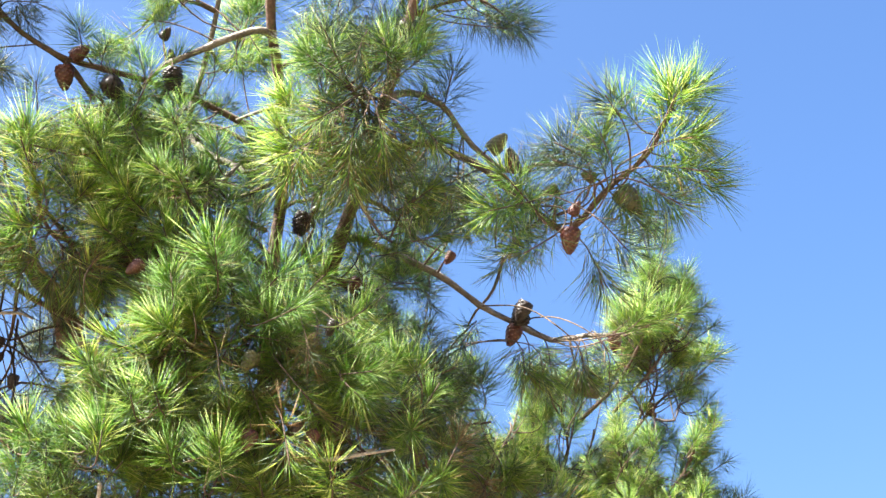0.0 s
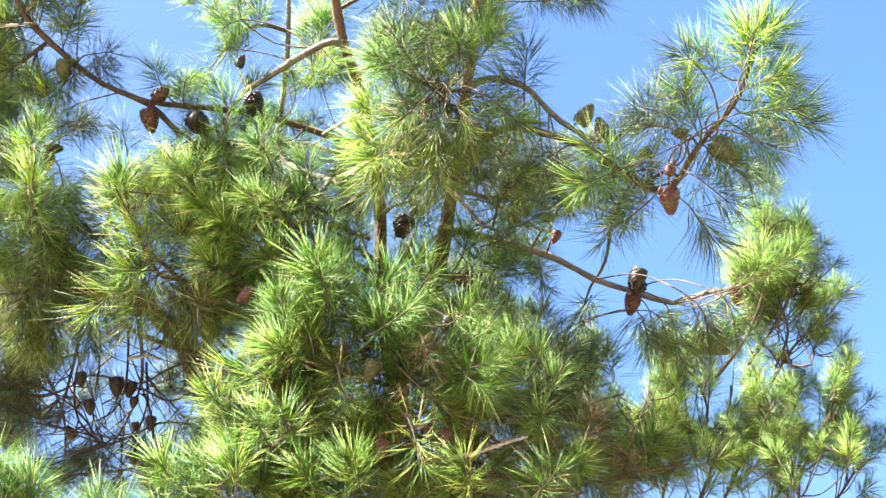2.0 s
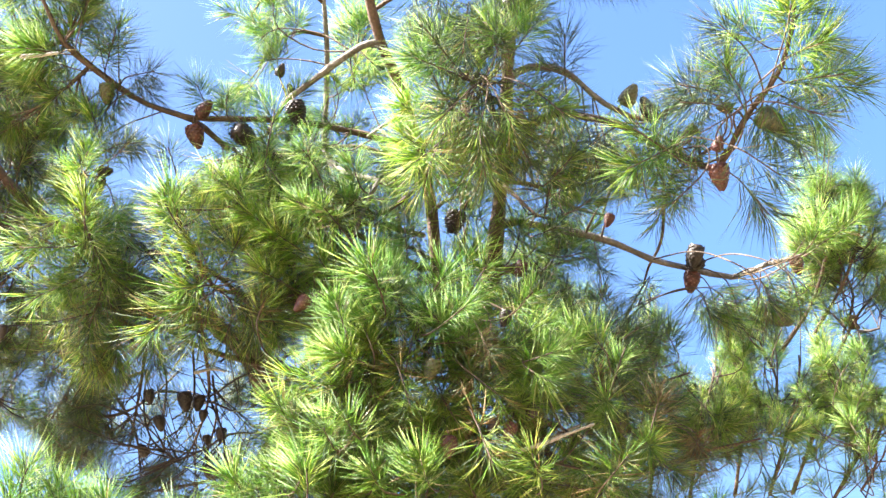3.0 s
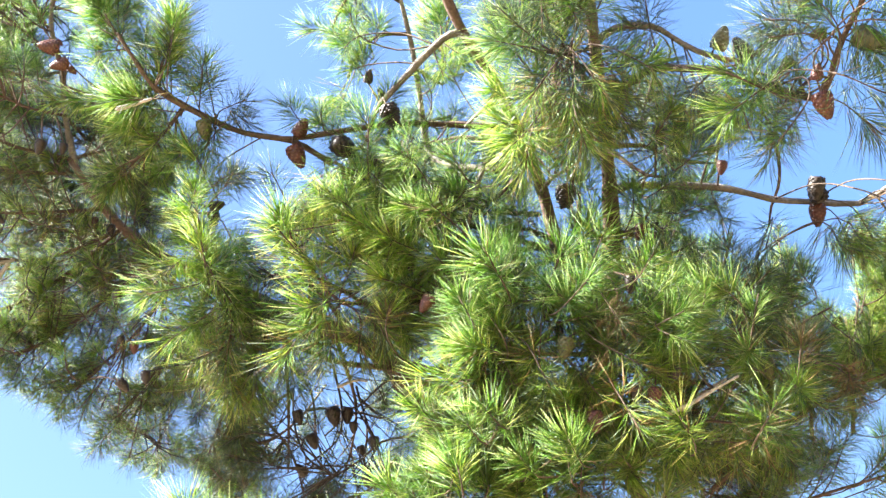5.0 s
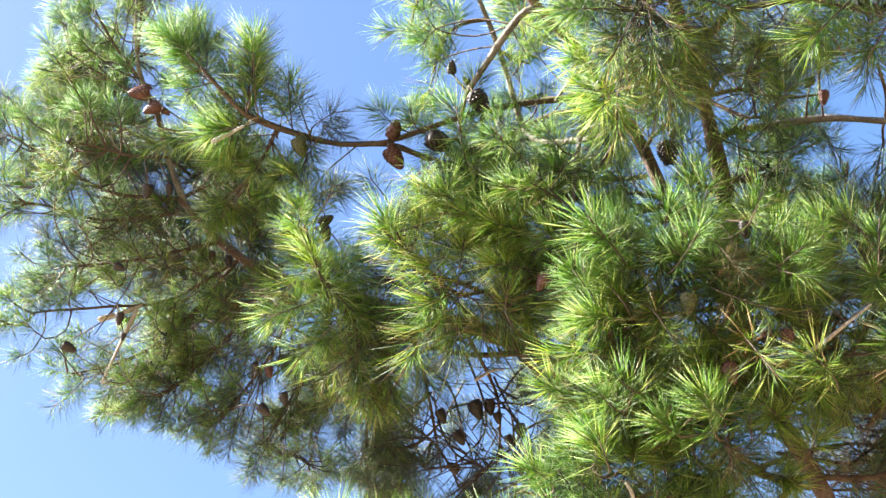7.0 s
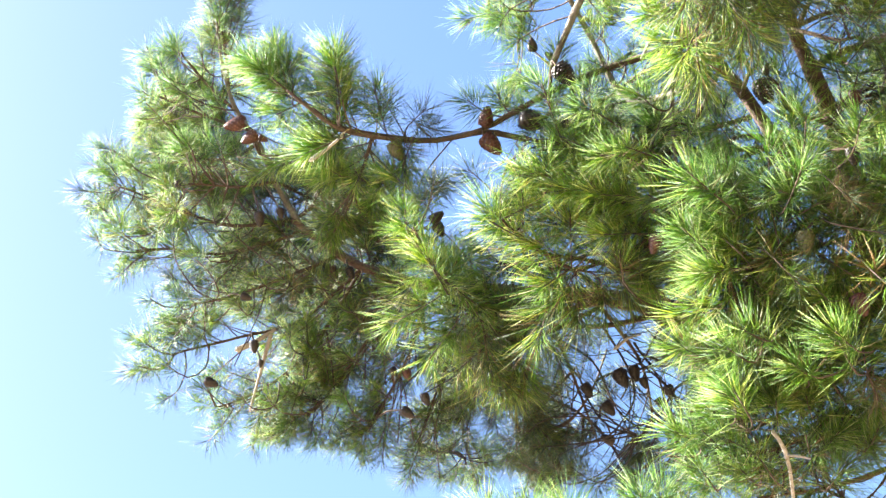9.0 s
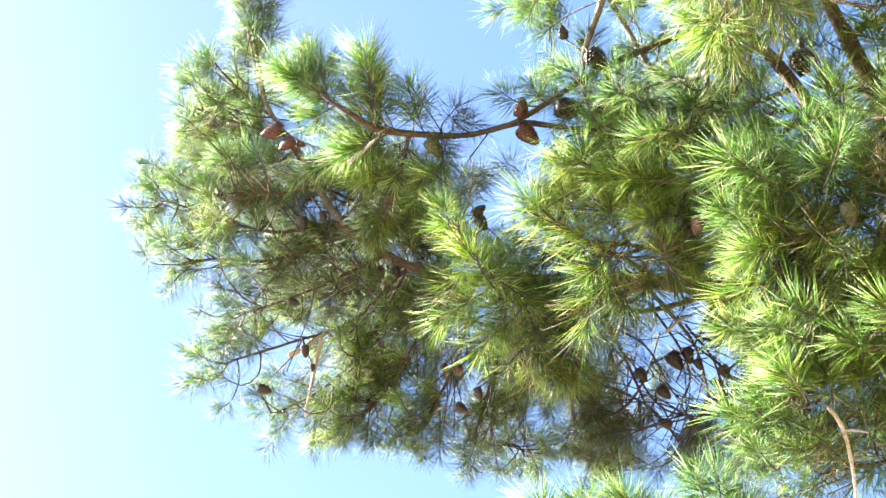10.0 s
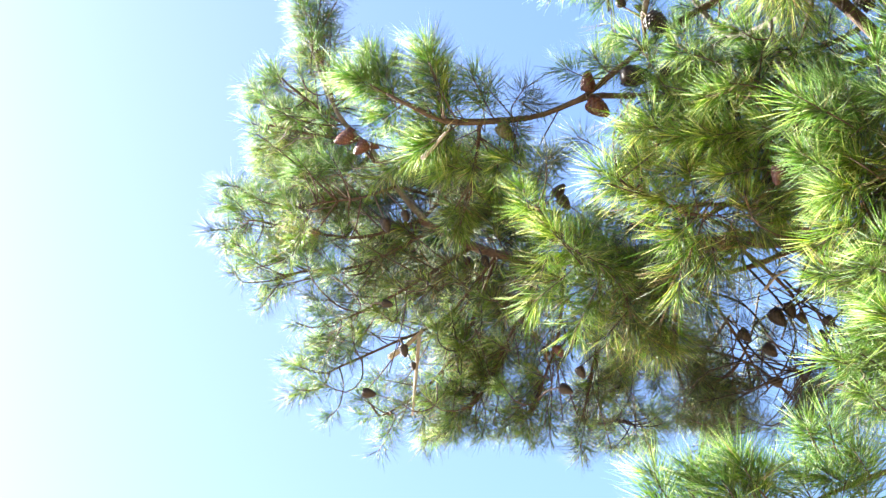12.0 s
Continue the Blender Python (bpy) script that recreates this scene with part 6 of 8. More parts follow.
shoot("old", (-1.755, 3.261, 3.889), (-1.756, 3.228, 3.956), 0.66)
shoot("bushy", (-1.668, 3.359, 3.827), (-1.650, 3.354, 3.853), 0.62)
shoot("bushy", (-1.827, 3.305, 3.809), (-1.812, 3.326, 3.855), 0.71)
shoot("bushy", (-1.836, 3.431, 3.593), (-1.861, 3.412, 3.654), 0.59)
shoot("old", (-1.476, 3.291, 4.034), (-1.474, 3.198, 4.172), 0.70)
shoot("bushy", (-1.623, 3.343, 3.944), (-1.590, 3.319, 3.992), 0.66)
shoot("bushy", (-1.712, 3.286, 3.791), (-1.767, 3.202, 3.888), 0.62)
shoot("bushy", (-1.623, 3.373, 3.808), (-1.574, 3.343, 3.875), 0.69)
shoot("old", (-1.469, 3.347, 3.966), (-1.458, 3.317, 4.066), 0.65)
shoot("bushy", (-1.538, 3.412, 3.919), (-1.486, 3.407, 3.998), 0.59)
shoot("bushy", (-1.715, 3.288, 3.897), (-1.735, 3.251, 3.986), 0.63)
shoot("bushy", (-1.604, 3.274, 4.027), (-1.607, 3.181, 4.175), 0.56)
shoot("bushy", (0.532, 4.541, 3.014), (0.480, 4.560, 3.115), 0.62)
shoot("bushy", (0.647, 4.400, 2.736), (0.649, 4.397, 2.863), 0.57)
shoot("fan", (0.573, 4.504, 2.850), (0.532, 4.512, 2.932), 0.67)
shoot("bushy", (0.210, 4.371, 2.989), (0.158, 4.350, 3.091), 0.63)
shoot("fan", (0.588, 4.323, 2.959), (0.579, 4.351, 3.022), 0.74)
shoot("fan", (0.406, 4.541, 3.030), (0.457, 4.537, 3.130), 0.59)
shoot("fan", (0.702, 4.555, 3.001), (0.694, 4.563, 3.083), 0.67)
shoot("fan", (0.345, 4.539, 2.961), (0.406, 4.517, 3.036), 0.67)
shoot("fan", (0.798, 4.472, 2.971), (0.853, 4.470, 3.097), 0.75)
shoot("fan", (0.202, 4.483, 2.878), (0.290, 4.491, 2.921), 0.63)
shoot("fan", (0.480, 4.606, 2.967), (0.434, 4.599, 3.087), 0.63)
shoot("bushy", (0.760, 4.481, 2.870), (0.727, 4.485, 2.985), 0.58)
shoot("fan", (0.454, 4.372, 2.805), (0.422, 4.372, 2.925), 0.64)
shoot("fan", (0.692, 4.562, 2.885), (0.764, 4.537, 2.959), 0.65)
shoot("fan", (0.122, 4.601, 2.875), (0.138, 4.605, 2.921), 0.74)
shoot("fan", (0.602, 4.313, 2.874), (0.617, 4.335, 2.954), 0.59)
shoot("fan", (0.286, 4.537, 2.896), (0.310, 4.505, 2.933), 0.56)
shoot("fan", (0.377, 4.504, 2.846), (0.319, 4.520, 2.918), 0.73)
shoot("bushy", (0.771, 4.678, 3.033), (0.859, 4.632, 3.133), 0.56)
shoot("fan", (0.593, 4.531, 3.079), (0.679, 4.504, 3.155), 0.53)
shoot("bushy", (0.653, 4.625, 3.210), (0.666, 4.637, 3.297), 0.71)
shoot("bushy", (0.692, 4.649, 3.114), (0.737, 4.598, 3.211), 0.67)
shoot("fan", (0.789, 4.407, 3.192), (0.830, 4.375, 3.254), 0.67)
shoot("fan", (0.825, 4.536, 3.062), (0.896, 4.493, 3.172), 0.70)
shoot("bushy", (0.616, 4.439, 3.262), (0.681, 4.414, 3.300), 0.57)
shoot("bushy", (0.759, 4.576, 3.347), (0.751, 4.577, 3.475), 0.54)
shoot("fan", (0.693, 4.471, 3.226), (0.653, 4.450, 3.344), 0.62)
shoot("fan", (0.867, 4.409, 3.260), (0.904, 4.361, 3.362), 0.66)
shoot("dry", (-0.318, 4.285, 2.756), (-0.269, 4.317, 2.759), 0.78)
shoot("dry", (-0.426, 4.177, 2.783), (-0.423, 4.182, 2.844), 0.85)
shoot("dark", (-0.451, 4.183, 2.681), (-0.381, 4.219, 2.724), 0.90)
shoot("dry", (-0.630, 4.019, 2.937), (-0.584, 4.043, 2.953), 0.86)
shoot("old", (-0.703, 4.108, 2.840), (-0.736, 4.082, 2.876), 0.76)
shoot("dark", (-0.532, 4.172, 2.756), (-0.582, 4.181, 2.859), 0.93)
shoot("dark", (-0.553, 4.059, 2.910), (-0.519, 4.076, 2.967), 0.93)
shoot("old", (-0.501, 4.151, 2.843), (-0.443, 4.139, 2.868), 0.81)
shoot("dark", (-0.306, 4.299, 2.672), (-0.307, 4.334, 2.692), 0.97)
shoot("dry", (-0.381, 4.228, 2.642), (-0.355, 4.242, 2.687), 0.88)
shoot("dry", (-0.616, 4.184, 2.824), (-0.658, 4.188, 2.859), 0.74)
shoot("dark", (-0.667, 4.237, 2.760), (-0.656, 4.226, 2.767), 0.91)
shoot("old", (-0.407, 4.077, 2.833), (-0.351, 4.093, 2.868), 0.81)
shoot("old", (-0.328, 4.134, 2.810), (-0.397, 4.147, 2.860), 0.98)
shoot("old", (-0.799, 4.191, 2.826), (-0.822, 4.158, 2.893), 0.95)
shoot("dark", (-1.676, 3.388, 4.180), (-1.688, 3.291, 4.263), 0.63)
shoot("dark", (-1.778, 3.229, 4.189), (-1.816, 3.137, 4.273), 0.73)
shoot("dark", (-1.871, 3.329, 4.092), (-1.854, 3.301, 4.216), 0.79)
shoot("dark", (-1.752, 3.364, 4.138), (-1.704, 3.349, 4.176), 0.63)
shoot("dark", (-1.717, 3.422, 4.003), (-1.686, 3.419, 4.081), 0.68)
shoot("dark", (-1.867, 3.267, 4.179), (-1.893, 3.206, 4.256), 0.63)
shoot("dark", (-1.845, 3.414, 4.021), (-1.770, 3.412, 4.081), 0.61)
shoot("dark", (-1.820, 3.492, 3.941), (-1.824, 3.494, 3.966), 0.77)
shoot("dark", (-1.966, 3.304, 4.134), (-1.994, 3.236, 4.205), 0.67)
shoot("dark", (-1.835, 3.430, 4.122), (-1.894, 3.381, 4.207), 0.68)
shoot("dark", (-1.654, 3.503, 4.155), (-1.613, 3.498, 4.232), 0.75)
shoot("dark", (-1.949, 3.388, 4.066), (-1.942, 3.388, 4.138), 0.66)
shoot("dark", (-1.735, 3.444, 4.112), (-1.731, 3.415, 4.191), 0.80)
shoot("dark", (-1.623, 3.958, 3.176), (-1.640, 3.944, 3.212), 0.78)
shoot("dark", (-1.496, 3.874, 3.520), (-1.473, 3.906, 3.586), 0.65)
shoot("dark", (-1.537, 3.937, 3.333), (-1.631, 3.922, 3.395), 0.68)
shoot("dark", (-1.550, 3.974, 3.245), (-1.550, 3.981, 3.326), 0.73)
shoot("dark", (-1.621, 3.854, 3.403), (-1.661, 3.841, 3.397), 0.75)
shoot("dark", (-1.754, 3.998, 3.264), (-1.745, 3.985, 3.283), 0.71)
shoot("dark", (-1.783, 3.966, 3.464), (-1.764, 3.965, 3.486), 0.82)
shoot("dark", (-1.670, 3.906, 3.341), (-1.760, 3.883, 3.399), 0.69)
shoot("dark", (-1.649, 4.046, 3.583), (-1.688, 4.026, 3.591), 0.70)
shoot("dark", (-1.792, 3.969, 3.330), (-1.831, 3.952, 3.399), 0.67)
shoot("dark", (-1.619, 3.967, 3.313), (-1.695, 3.948, 3.326), 0.65)
shoot("dark", (-1.533, 3.894, 3.424), (-1.578, 3.855, 3.472), 0.82)
# no shoot stands in a gap
def in_gap(foot, way, size):
    unit = way / np.linalg.norm(way)
    return any(open_air(foot + unit * reach * size) for reach in (0.05, 0.12))


SHOOTS[:] = [p for p in SHOOTS if not in_gap(*p[1:4])]
# twigs and shoots that hang before the crown, left of the stem
wood("branch", [(-1.282, 3.042, 3.687), (-1.301, 3.109, 3.624), (-1.317, 3.163, 3.562), (-1.333, 3.222, 3.492), (-1.275, 3.371, 3.430), (-1.177, 3.609, 3.382), (-0.940, 3.781, 3.317)], 0.0040, 0.0090, TWIG)
shoot("fan", (-1.298, 3.102, 3.638), (-1.264, 3.011, 3.710), 1.00)
shoot("brush", (-1.326, 3.139, 3.558), (-1.285, 3.059, 3.614), 0.90)
shoot("fan", (-1.319, 3.142, 3.555), (-1.196, 3.105, 3.584), 0.90)
shoot("fan", (-1.322, 3.193, 3.466), (-1.365, 3.070, 3.552), 0.90)
shoot("brush", (-1.322, 3.193, 3.466), (-1.405, 3.100, 3.478), 0.90)
shoot("fan", (-1.329, 3.198, 3.454), (-1.414, 3.138, 3.407), 0.90)
shoot("old", (-1.322, 3.193, 3.466), (-1.285, 3.204, 3.363), 0.90)
shoot("droop", (-1.364, 3.240, 3.361), (-1.372, 3.236, 3.260), 0.90)
shoot("droop", (-1.299, 3.273, 3.339), (-1.315, 3.273, 3.225), 0.90)
shoot("droop", (-1.221, 3.313, 3.312), (-1.218, 3.314, 3.207), 0.80)
shoot("dark", (-1.189, 3.062, 3.766), (-1.127, 3.038, 3.737), 0.70)
shoot("old", (-1.337, 3.236, 3.382), (-1.415, 3.171, 3.348), 0.90)
shoot("old", (-1.239, 3.278, 3.364), (-1.294, 3.242, 3.292), 0.90)
shoot("bushy", (-1.270, 3.219, 3.449), (-1.208, 3.226, 3.366), 0.80)
wood("branch", [(-1.021, 2.999, 3.489), (-1.014, 3.076, 3.421), (-0.986, 3.160, 3.333), (-0.885, 3.257, 3.324), (-0.806, 3.342, 3.322), (-0.644, 3.555, 3.352)], 0.0040, 0.0080, TWIG)
shoot("fan", (-1.025, 3.038, 3.481), (-1.014, 2.963, 3.514), 1.00)
shoot("brush", (-1.014, 3.076, 3.421), (-1.022, 2.992, 3.460), 0.92)
shoot("fan", (-0.992, 3.137, 3.328), (-1.049, 3.073, 3.304), 1.05)
shoot("brush", (-0.973, 3.138, 3.336), (-0.882, 3.071, 3.399), 0.92)
shoot("fan", (-0.985, 3.116, 3.368), (-0.986, 3.026, 3.420), 0.92)
shoot("droop", (-0.986, 3.148, 3.312), (-1.064, 3.099, 3.251), 0.92)
shoot("droop", (-0.950, 3.183, 3.271), (-0.974, 3.169, 3.178), 0.92)
shoot("droop", (-0.912, 3.186, 3.287), (-0.900, 3.190, 3.181), 0.92)
shoot("droop", (-0.999, 3.158, 3.288), (-1.034, 3.138, 3.199), 0.92)
shoot("brush", (-0.874, 3.173, 3.330), (-0.809, 3.108, 3.374), 0.92)
shoot("brush", (-0.908, 3.090, 3.455), (-0.855, 3.021, 3.501), 0.92)
shoot("droop", (-0.885, 3.012, 3.604), (-0.861, 3.025, 3.490), 0.80)
shoot("droop", (-0.866, 3.013, 3.612), (-0.903, 2.980, 3.546), 0.80)
shoot("brush", (-0.982, 3.052, 3.481), (-0.916, 2.990, 3.522), 0.90)
shoot("brush", (-0.891, 3.139, 3.379), (-0.814, 3.081, 3.418), 0.90)
shoot("bushy", (-0.863, 3.211, 3.270), (-0.845, 3.211, 3.176), 0.90)
shoot("droop", (-1.086, 3.129, 3.289), (-1.145, 3.098, 3.208), 0.90)
shoot("fan", (-0.966, 3.148, 3.885), (-0.965, 3.070, 3.916), 0.75)
shoot("fan", (-0.919, 3.179, 3.856), (-0.890, 3.113, 3.883), 0.75)
shoot("fan", (-0.826, 3.226, 3.825), (-0.735, 3.227, 3.770), 0.75)
shoot("fan", (-0.733, 3.125, 4.052), (-0.802, 3.080, 3.989), 0.75)
shoot("bushy", (-0.733, 3.125, 4.052), (-0.721, 3.053, 4.081), 0.75)
shoot("fan", (-0.742, 3.164, 3.979), (-0.810, 3.102, 3.946), 0.70)
shoot("fan", (-0.569, 3.235, 3.951), (-0.561, 3.229, 3.862), 0.75)
shoot("fan", (-0.535, 3.226, 3.985), (-0.481, 3.235, 3.895), 0.75)
shoot("bushy", (-0.748, 3.301, 3.737), (-0.790, 3.267, 3.669), 0.80)
shoot("brush", (-0.707, 3.254, 3.633), (-0.761, 3.213, 3.571), 0.92)
shoot("fan", (-0.696, 3.294, 3.570), (-0.763, 3.246, 3.513), 0.92)
shoot("bushy", (-0.683, 3.317, 3.536), (-0.627, 3.273, 3.540), 0.92)
shoot("bushy", (-0.775, 3.305, 3.508), (-0.822, 3.258, 3.459), 0.92)
shoot("fan", (-0.764, 3.345, 3.445), (-0.817, 3.303, 3.385), 0.92)
shoot("brush", (-0.712, 3.371, 3.427), (-0.719, 3.294, 3.454), 0.92)
shoot("bushy", (-0.741, 3.424, 3.318), (-0.741, 3.342, 3.359), 0.92)
shoot("bushy", (-0.806, 3.247, 3.592), (-0.858, 3.206, 3.530), 0.92)
shoot("bushy", (-0.633, 3.360, 3.489), (-0.557, 3.317, 3.501), 0.92)
shoot("brush", (-0.661, 3.397, 3.410), (-0.598, 3.347, 3.427), 0.92)
# round the stem
shoot("fan", (-0.591, 3.186, 3.087), (-0.661, 3.100, 3.094), 0.92)
shoot("fan", (-0.640, 3.208, 3.023), (-0.686, 3.118, 3.049), 1.10)
shoot("fan", (-0.646, 3.212, 3.011), (-0.734, 3.140, 2.985), 1.10)
shoot("droop", (-0.641, 3.223, 2.996), (-0.695, 3.198, 2.906), 1.10)
shoot("droop", (-0.628, 3.214, 3.019), (-0.614, 3.224, 2.905), 0.92)
shoot("brush", (-0.501, 3.178, 3.151), (-0.559, 3.068, 3.205), 1.10)
shoot("brush", (-0.495, 3.188, 3.135), (-0.579, 3.112, 3.119), 0.92)
shoot("brush", (-0.483, 3.194, 3.131), (-0.408, 3.130, 3.181), 1.00)
shoot("brush", (-0.485, 3.225, 3.078), (-0.383, 3.212, 3.052), 0.92)
shoot("brush", (-0.496, 3.204, 3.109), (-0.523, 3.186, 3.020), 0.92)
shoot("fan", (-0.332, 3.287, 3.053), (-0.220, 3.279, 3.023), 0.92)
shoot("fan", (-0.344, 3.296, 3.030), (-0.268, 3.301, 2.960), 0.92)
shoot("old", (-0.343, 3.281, 3.057), (-0.333, 3.291, 2.942), 0.92)
shoot("brush", (-0.487, 3.270, 2.998), (-0.456, 3.266, 2.917), 0.92)
shoot("old", (-0.523, 3.283, 2.956), (-0.574, 3.252, 2.878), 0.92)
shoot("brush", (-0.430, 3.330, 2.924), (-0.340, 3.310, 2.904), 0.92)
shoot("fan", (-0.548, 3.301, 2.910), (-0.585, 3.231, 2.908), 0.92)
shoot("brush", (-0.377, 3.218, 3.149), (-0.309, 3.158, 3.187), 0.92)
shoot("bushy", (-0.521, 3.386, 3.401), (-0.498, 3.300, 3.460), 0.90)
shoot("bushy", (-0.395, 3.467, 3.329), (-0.354, 3.382, 3.396), 0.90)
shoot("fan", (-0.530, 3.426, 2.702), (-0.471, 3.342, 2.776), 0.92)
shoot("fan", (-0.589, 3.404, 2.708), (-0.559, 3.313, 2.779), 0.92)
shoot("fan", (-0.743, 3.357, 2.707), (-0.693, 3.283, 2.759), 0.92)
shoot("fan", (-0.895, 3.264, 2.785), (-0.889, 3.168, 2.852), 0.92)
shoot("fan", (-0.823, 3.269, 2.815), (-0.795, 3.185, 2.873), 0.92)
shoot("fan", (-0.977, 3.237, 2.786), (-0.983, 3.150, 2.830), 0.92)
shoot("fan", (-0.455, 3.496, 2.622), (-0.387, 3.446, 2.641), 0.92)
shoot("fan", (-0.666, 3.388, 2.694), (-0.635, 3.297, 2.765), 0.92)
shoot("fan", (-0.813, 3.321, 2.731), (-0.757, 3.258, 2.767), 0.92)
shoot("brush", (-0.459, 3.440, 2.718), (-0.378, 3.382, 2.758), 0.92)
shoot("bushy", (-0.716, 3.293, 2.833), (-0.644, 3.247, 2.848), 0.92)
shoot("bushy", (-0.621, 3.326, 2.827), (-0.551, 3.279, 2.843), 0.92)
shoot("bushy", (-0.832, 3.203, 2.926), (-0.834, 3.127, 2.953), 0.92)
shoot("fan", (-0.281, 2.957, 3.656), (-0.337, 2.861, 3.689), 0.92)
shoot("fan", (-0.275, 2.952, 3.668), (-0.267, 2.881, 3.691), 0.92)
shoot("fan", (-0.360, 2.986, 3.562), (-0.398, 2.906, 3.576), 0.92)
shoot("fan", (-0.361, 3.016, 3.508), (-0.412, 2.945, 3.501), 0.92)
shoot("droop", (-0.248, 3.020, 3.564), (-0.314, 3.002, 3.454), 0.92)
shoot("droop", (-0.188, 3.035, 3.571), (-0.221, 3.035, 3.449), 0.92)
shoot("brush", (-0.141, 3.044, 3.582), (-0.049, 3.038, 3.538), 0.92)
shoot("droop", (-0.361, 3.016, 3.508), (-0.408, 3.000, 3.407), 0.92)
shoot("droop", (-0.250, 3.066, 3.484), (-0.298, 3.049, 3.383), 0.92)
shoot("brush", (-0.205, 3.003, 3.617), (-0.151, 2.940, 3.652), 0.92)
shoot("dark", (-0.148, 3.079, 3.517), (-0.128, 3.082, 3.418), 0.92)
shoot("brush", (-0.283, 3.002, 3.576), (-0.293, 2.929, 3.594), 0.92)
shoot("droop", (-0.190, 3.065, 3.517), (-0.199, 3.076, 3.389), 0.92)
shoot("dark", (-0.222, 2.987, 3.636), (-0.294, 2.959, 3.541), 0.92)
shoot("dark", (-0.152, 3.023, 3.612), (-0.149, 3.025, 3.505), 0.92)
shoot("old", (-0.093, 3.052, 3.593), (-0.109, 3.053, 3.478), 0.92)
# right of the stem
shoot("dark", (-0.049, 3.554, 3.785), (-0.069, 3.560, 3.659), 0.92)
shoot("dark", (0.060, 3.574, 3.809), (0.059, 3.581, 3.692), 0.92)
shoot("fan", (-0.240, 3.678, 3.464), (-0.180, 3.625, 3.483), 0.80)
shoot("dark", (-0.070, 3.870, 3.221), (0.008, 3.800, 3.282), 0.90)
shoot("dark", (-0.070, 3.870, 3.221), (-0.092, 3.775, 3.271), 0.92)
shoot("dark", (0.017, 3.906, 3.207), (0.101, 3.847, 3.251), 0.90)
shoot("dark", (-0.099, 3.909, 3.139), (-0.024, 3.906, 3.080), 0.92)
shoot("dark", (-0.147, 3.893, 3.139), (-0.231, 3.845, 3.074), 0.92)
shoot("dark", (-0.094, 3.938, 3.091), (-0.099, 3.929, 2.999), 0.92)
shoot("dark", (-0.015, 4.014, 3.002), (0.069, 3.954, 3.048), 0.92)
shoot("brush", (0.163, 3.125, 3.399), (0.178, 3.124, 3.303), 0.90)
shoot("dark", (0.180, 3.635, 3.768), (0.253, 3.636, 3.702), 0.90)
shoot("dark", (0.050, 3.631, 3.705), (0.077, 3.634, 3.609), 0.92)
shoot("dark", (-0.128, 3.628, 3.611), (-0.120, 3.630, 3.509), 0.92)
shoot("bushy", (-0.176, 3.781, 3.319), (-0.084, 3.736, 3.344), 0.80)
shoot("bushy", (-0.145, 3.708, 3.463), (-0.074, 3.679, 3.447), 0.80)
shoot("brush", (0.190, 3.176, 3.325), (0.242, 3.120, 3.346), 0.90)
shoot("brush", (0.132, 3.176, 3.292), (0.133, 3.102, 3.319), 0.90)
# the long branch with the red cones
shoot("fan", (-1.313, 2.998, 4.060), (-1.408, 2.930, 4.023), 1.00)
shoot("fan", (-1.333, 2.996, 4.052), (-1.361, 2.928, 4.052), 0.92)
shoot("brush", (-1.230, 2.978, 4.140), (-1.152, 2.903, 4.210), 0.92)
shoot("brush", (-1.266, 3.013, 4.060), (-1.205, 2.928, 4.136), 0.92)
shoot("brush", (-1.213, 3.058, 4.011), (-1.154, 2.989, 4.058), 0.90)
shoot("dark", (-1.159, 3.085, 3.992), (-1.076, 3.064, 3.971), 0.75)
shoot("old", (-1.180, 3.083, 3.984), (-1.188, 3.064, 3.910), 0.70)
shoot("fan", (-1.356, 2.879, 4.244), (-1.335, 2.809, 4.272), 0.92)
shoot("fan", (-1.335, 2.880, 4.253), (-1.242, 2.840, 4.271), 0.92)
shoot("fan", (-1.337, 2.915, 4.192), (-1.404, 2.844, 4.174), 0.92)
shoot("dark", (-1.258, 3.141, 3.841), (-1.161, 3.143, 3.786), 0.75)
shoot("bushy", (-1.262, 3.077, 3.950), (-1.299, 3.047, 3.879), 0.80)
shoot("bushy", (-1.308, 3.045, 3.981), (-1.358, 3.008, 3.914), 0.80)
# the forked branch on the sunny side
shoot("dark", (0.412, 2.710, 3.333), (0.345, 2.613, 3.391), 0.90)
shoot("fan", (0.494, 2.706, 3.365), (0.513, 2.640, 3.388), 0.90)
shoot("fan", (0.495, 2.729, 3.321), (0.603, 2.689, 3.320), 0.90)
shoot("brush", (0.457, 2.750, 3.271), (0.595, 2.727, 3.244), 0.90)
shoot("brush", (0.413, 2.757, 3.244), (0.507, 2.747, 3.181), 0.90)
shoot("brush", (0.378, 2.749, 3.249), (0.352, 2.672, 3.281), 0.80)
shoot("dark", (0.322, 2.731, 3.269), (0.243, 2.658, 3.276), 0.90)
shoot("dark", (0.328, 2.744, 3.246), (0.223, 2.671, 3.246), 0.90)
shoot("dark", (0.332, 2.786, 3.168), (0.407, 2.788, 3.077), 1.00)
shoot("brush", (0.209, 2.769, 3.164), (0.149, 2.688, 3.192), 0.90)
shoot("brush", (0.203, 2.756, 3.187), (0.124, 2.711, 3.141), 0.90)
shoot("old", (0.262, 2.793, 3.134), (0.188, 2.761, 3.066), 0.90)
shoot("dark", (-0.025, 3.723, 3.234), (-0.051, 3.633, 3.289), 0.92)
shoot("dark", (-0.051, 3.740, 3.195), (-0.037, 3.733, 3.103), 0.92)
shoot("dark", (0.095, 3.690, 3.331), (0.047, 3.671, 3.246), 0.80)
shoot("droop", (0.209, 3.731, 3.285), (0.239, 3.752, 3.147), 0.92)
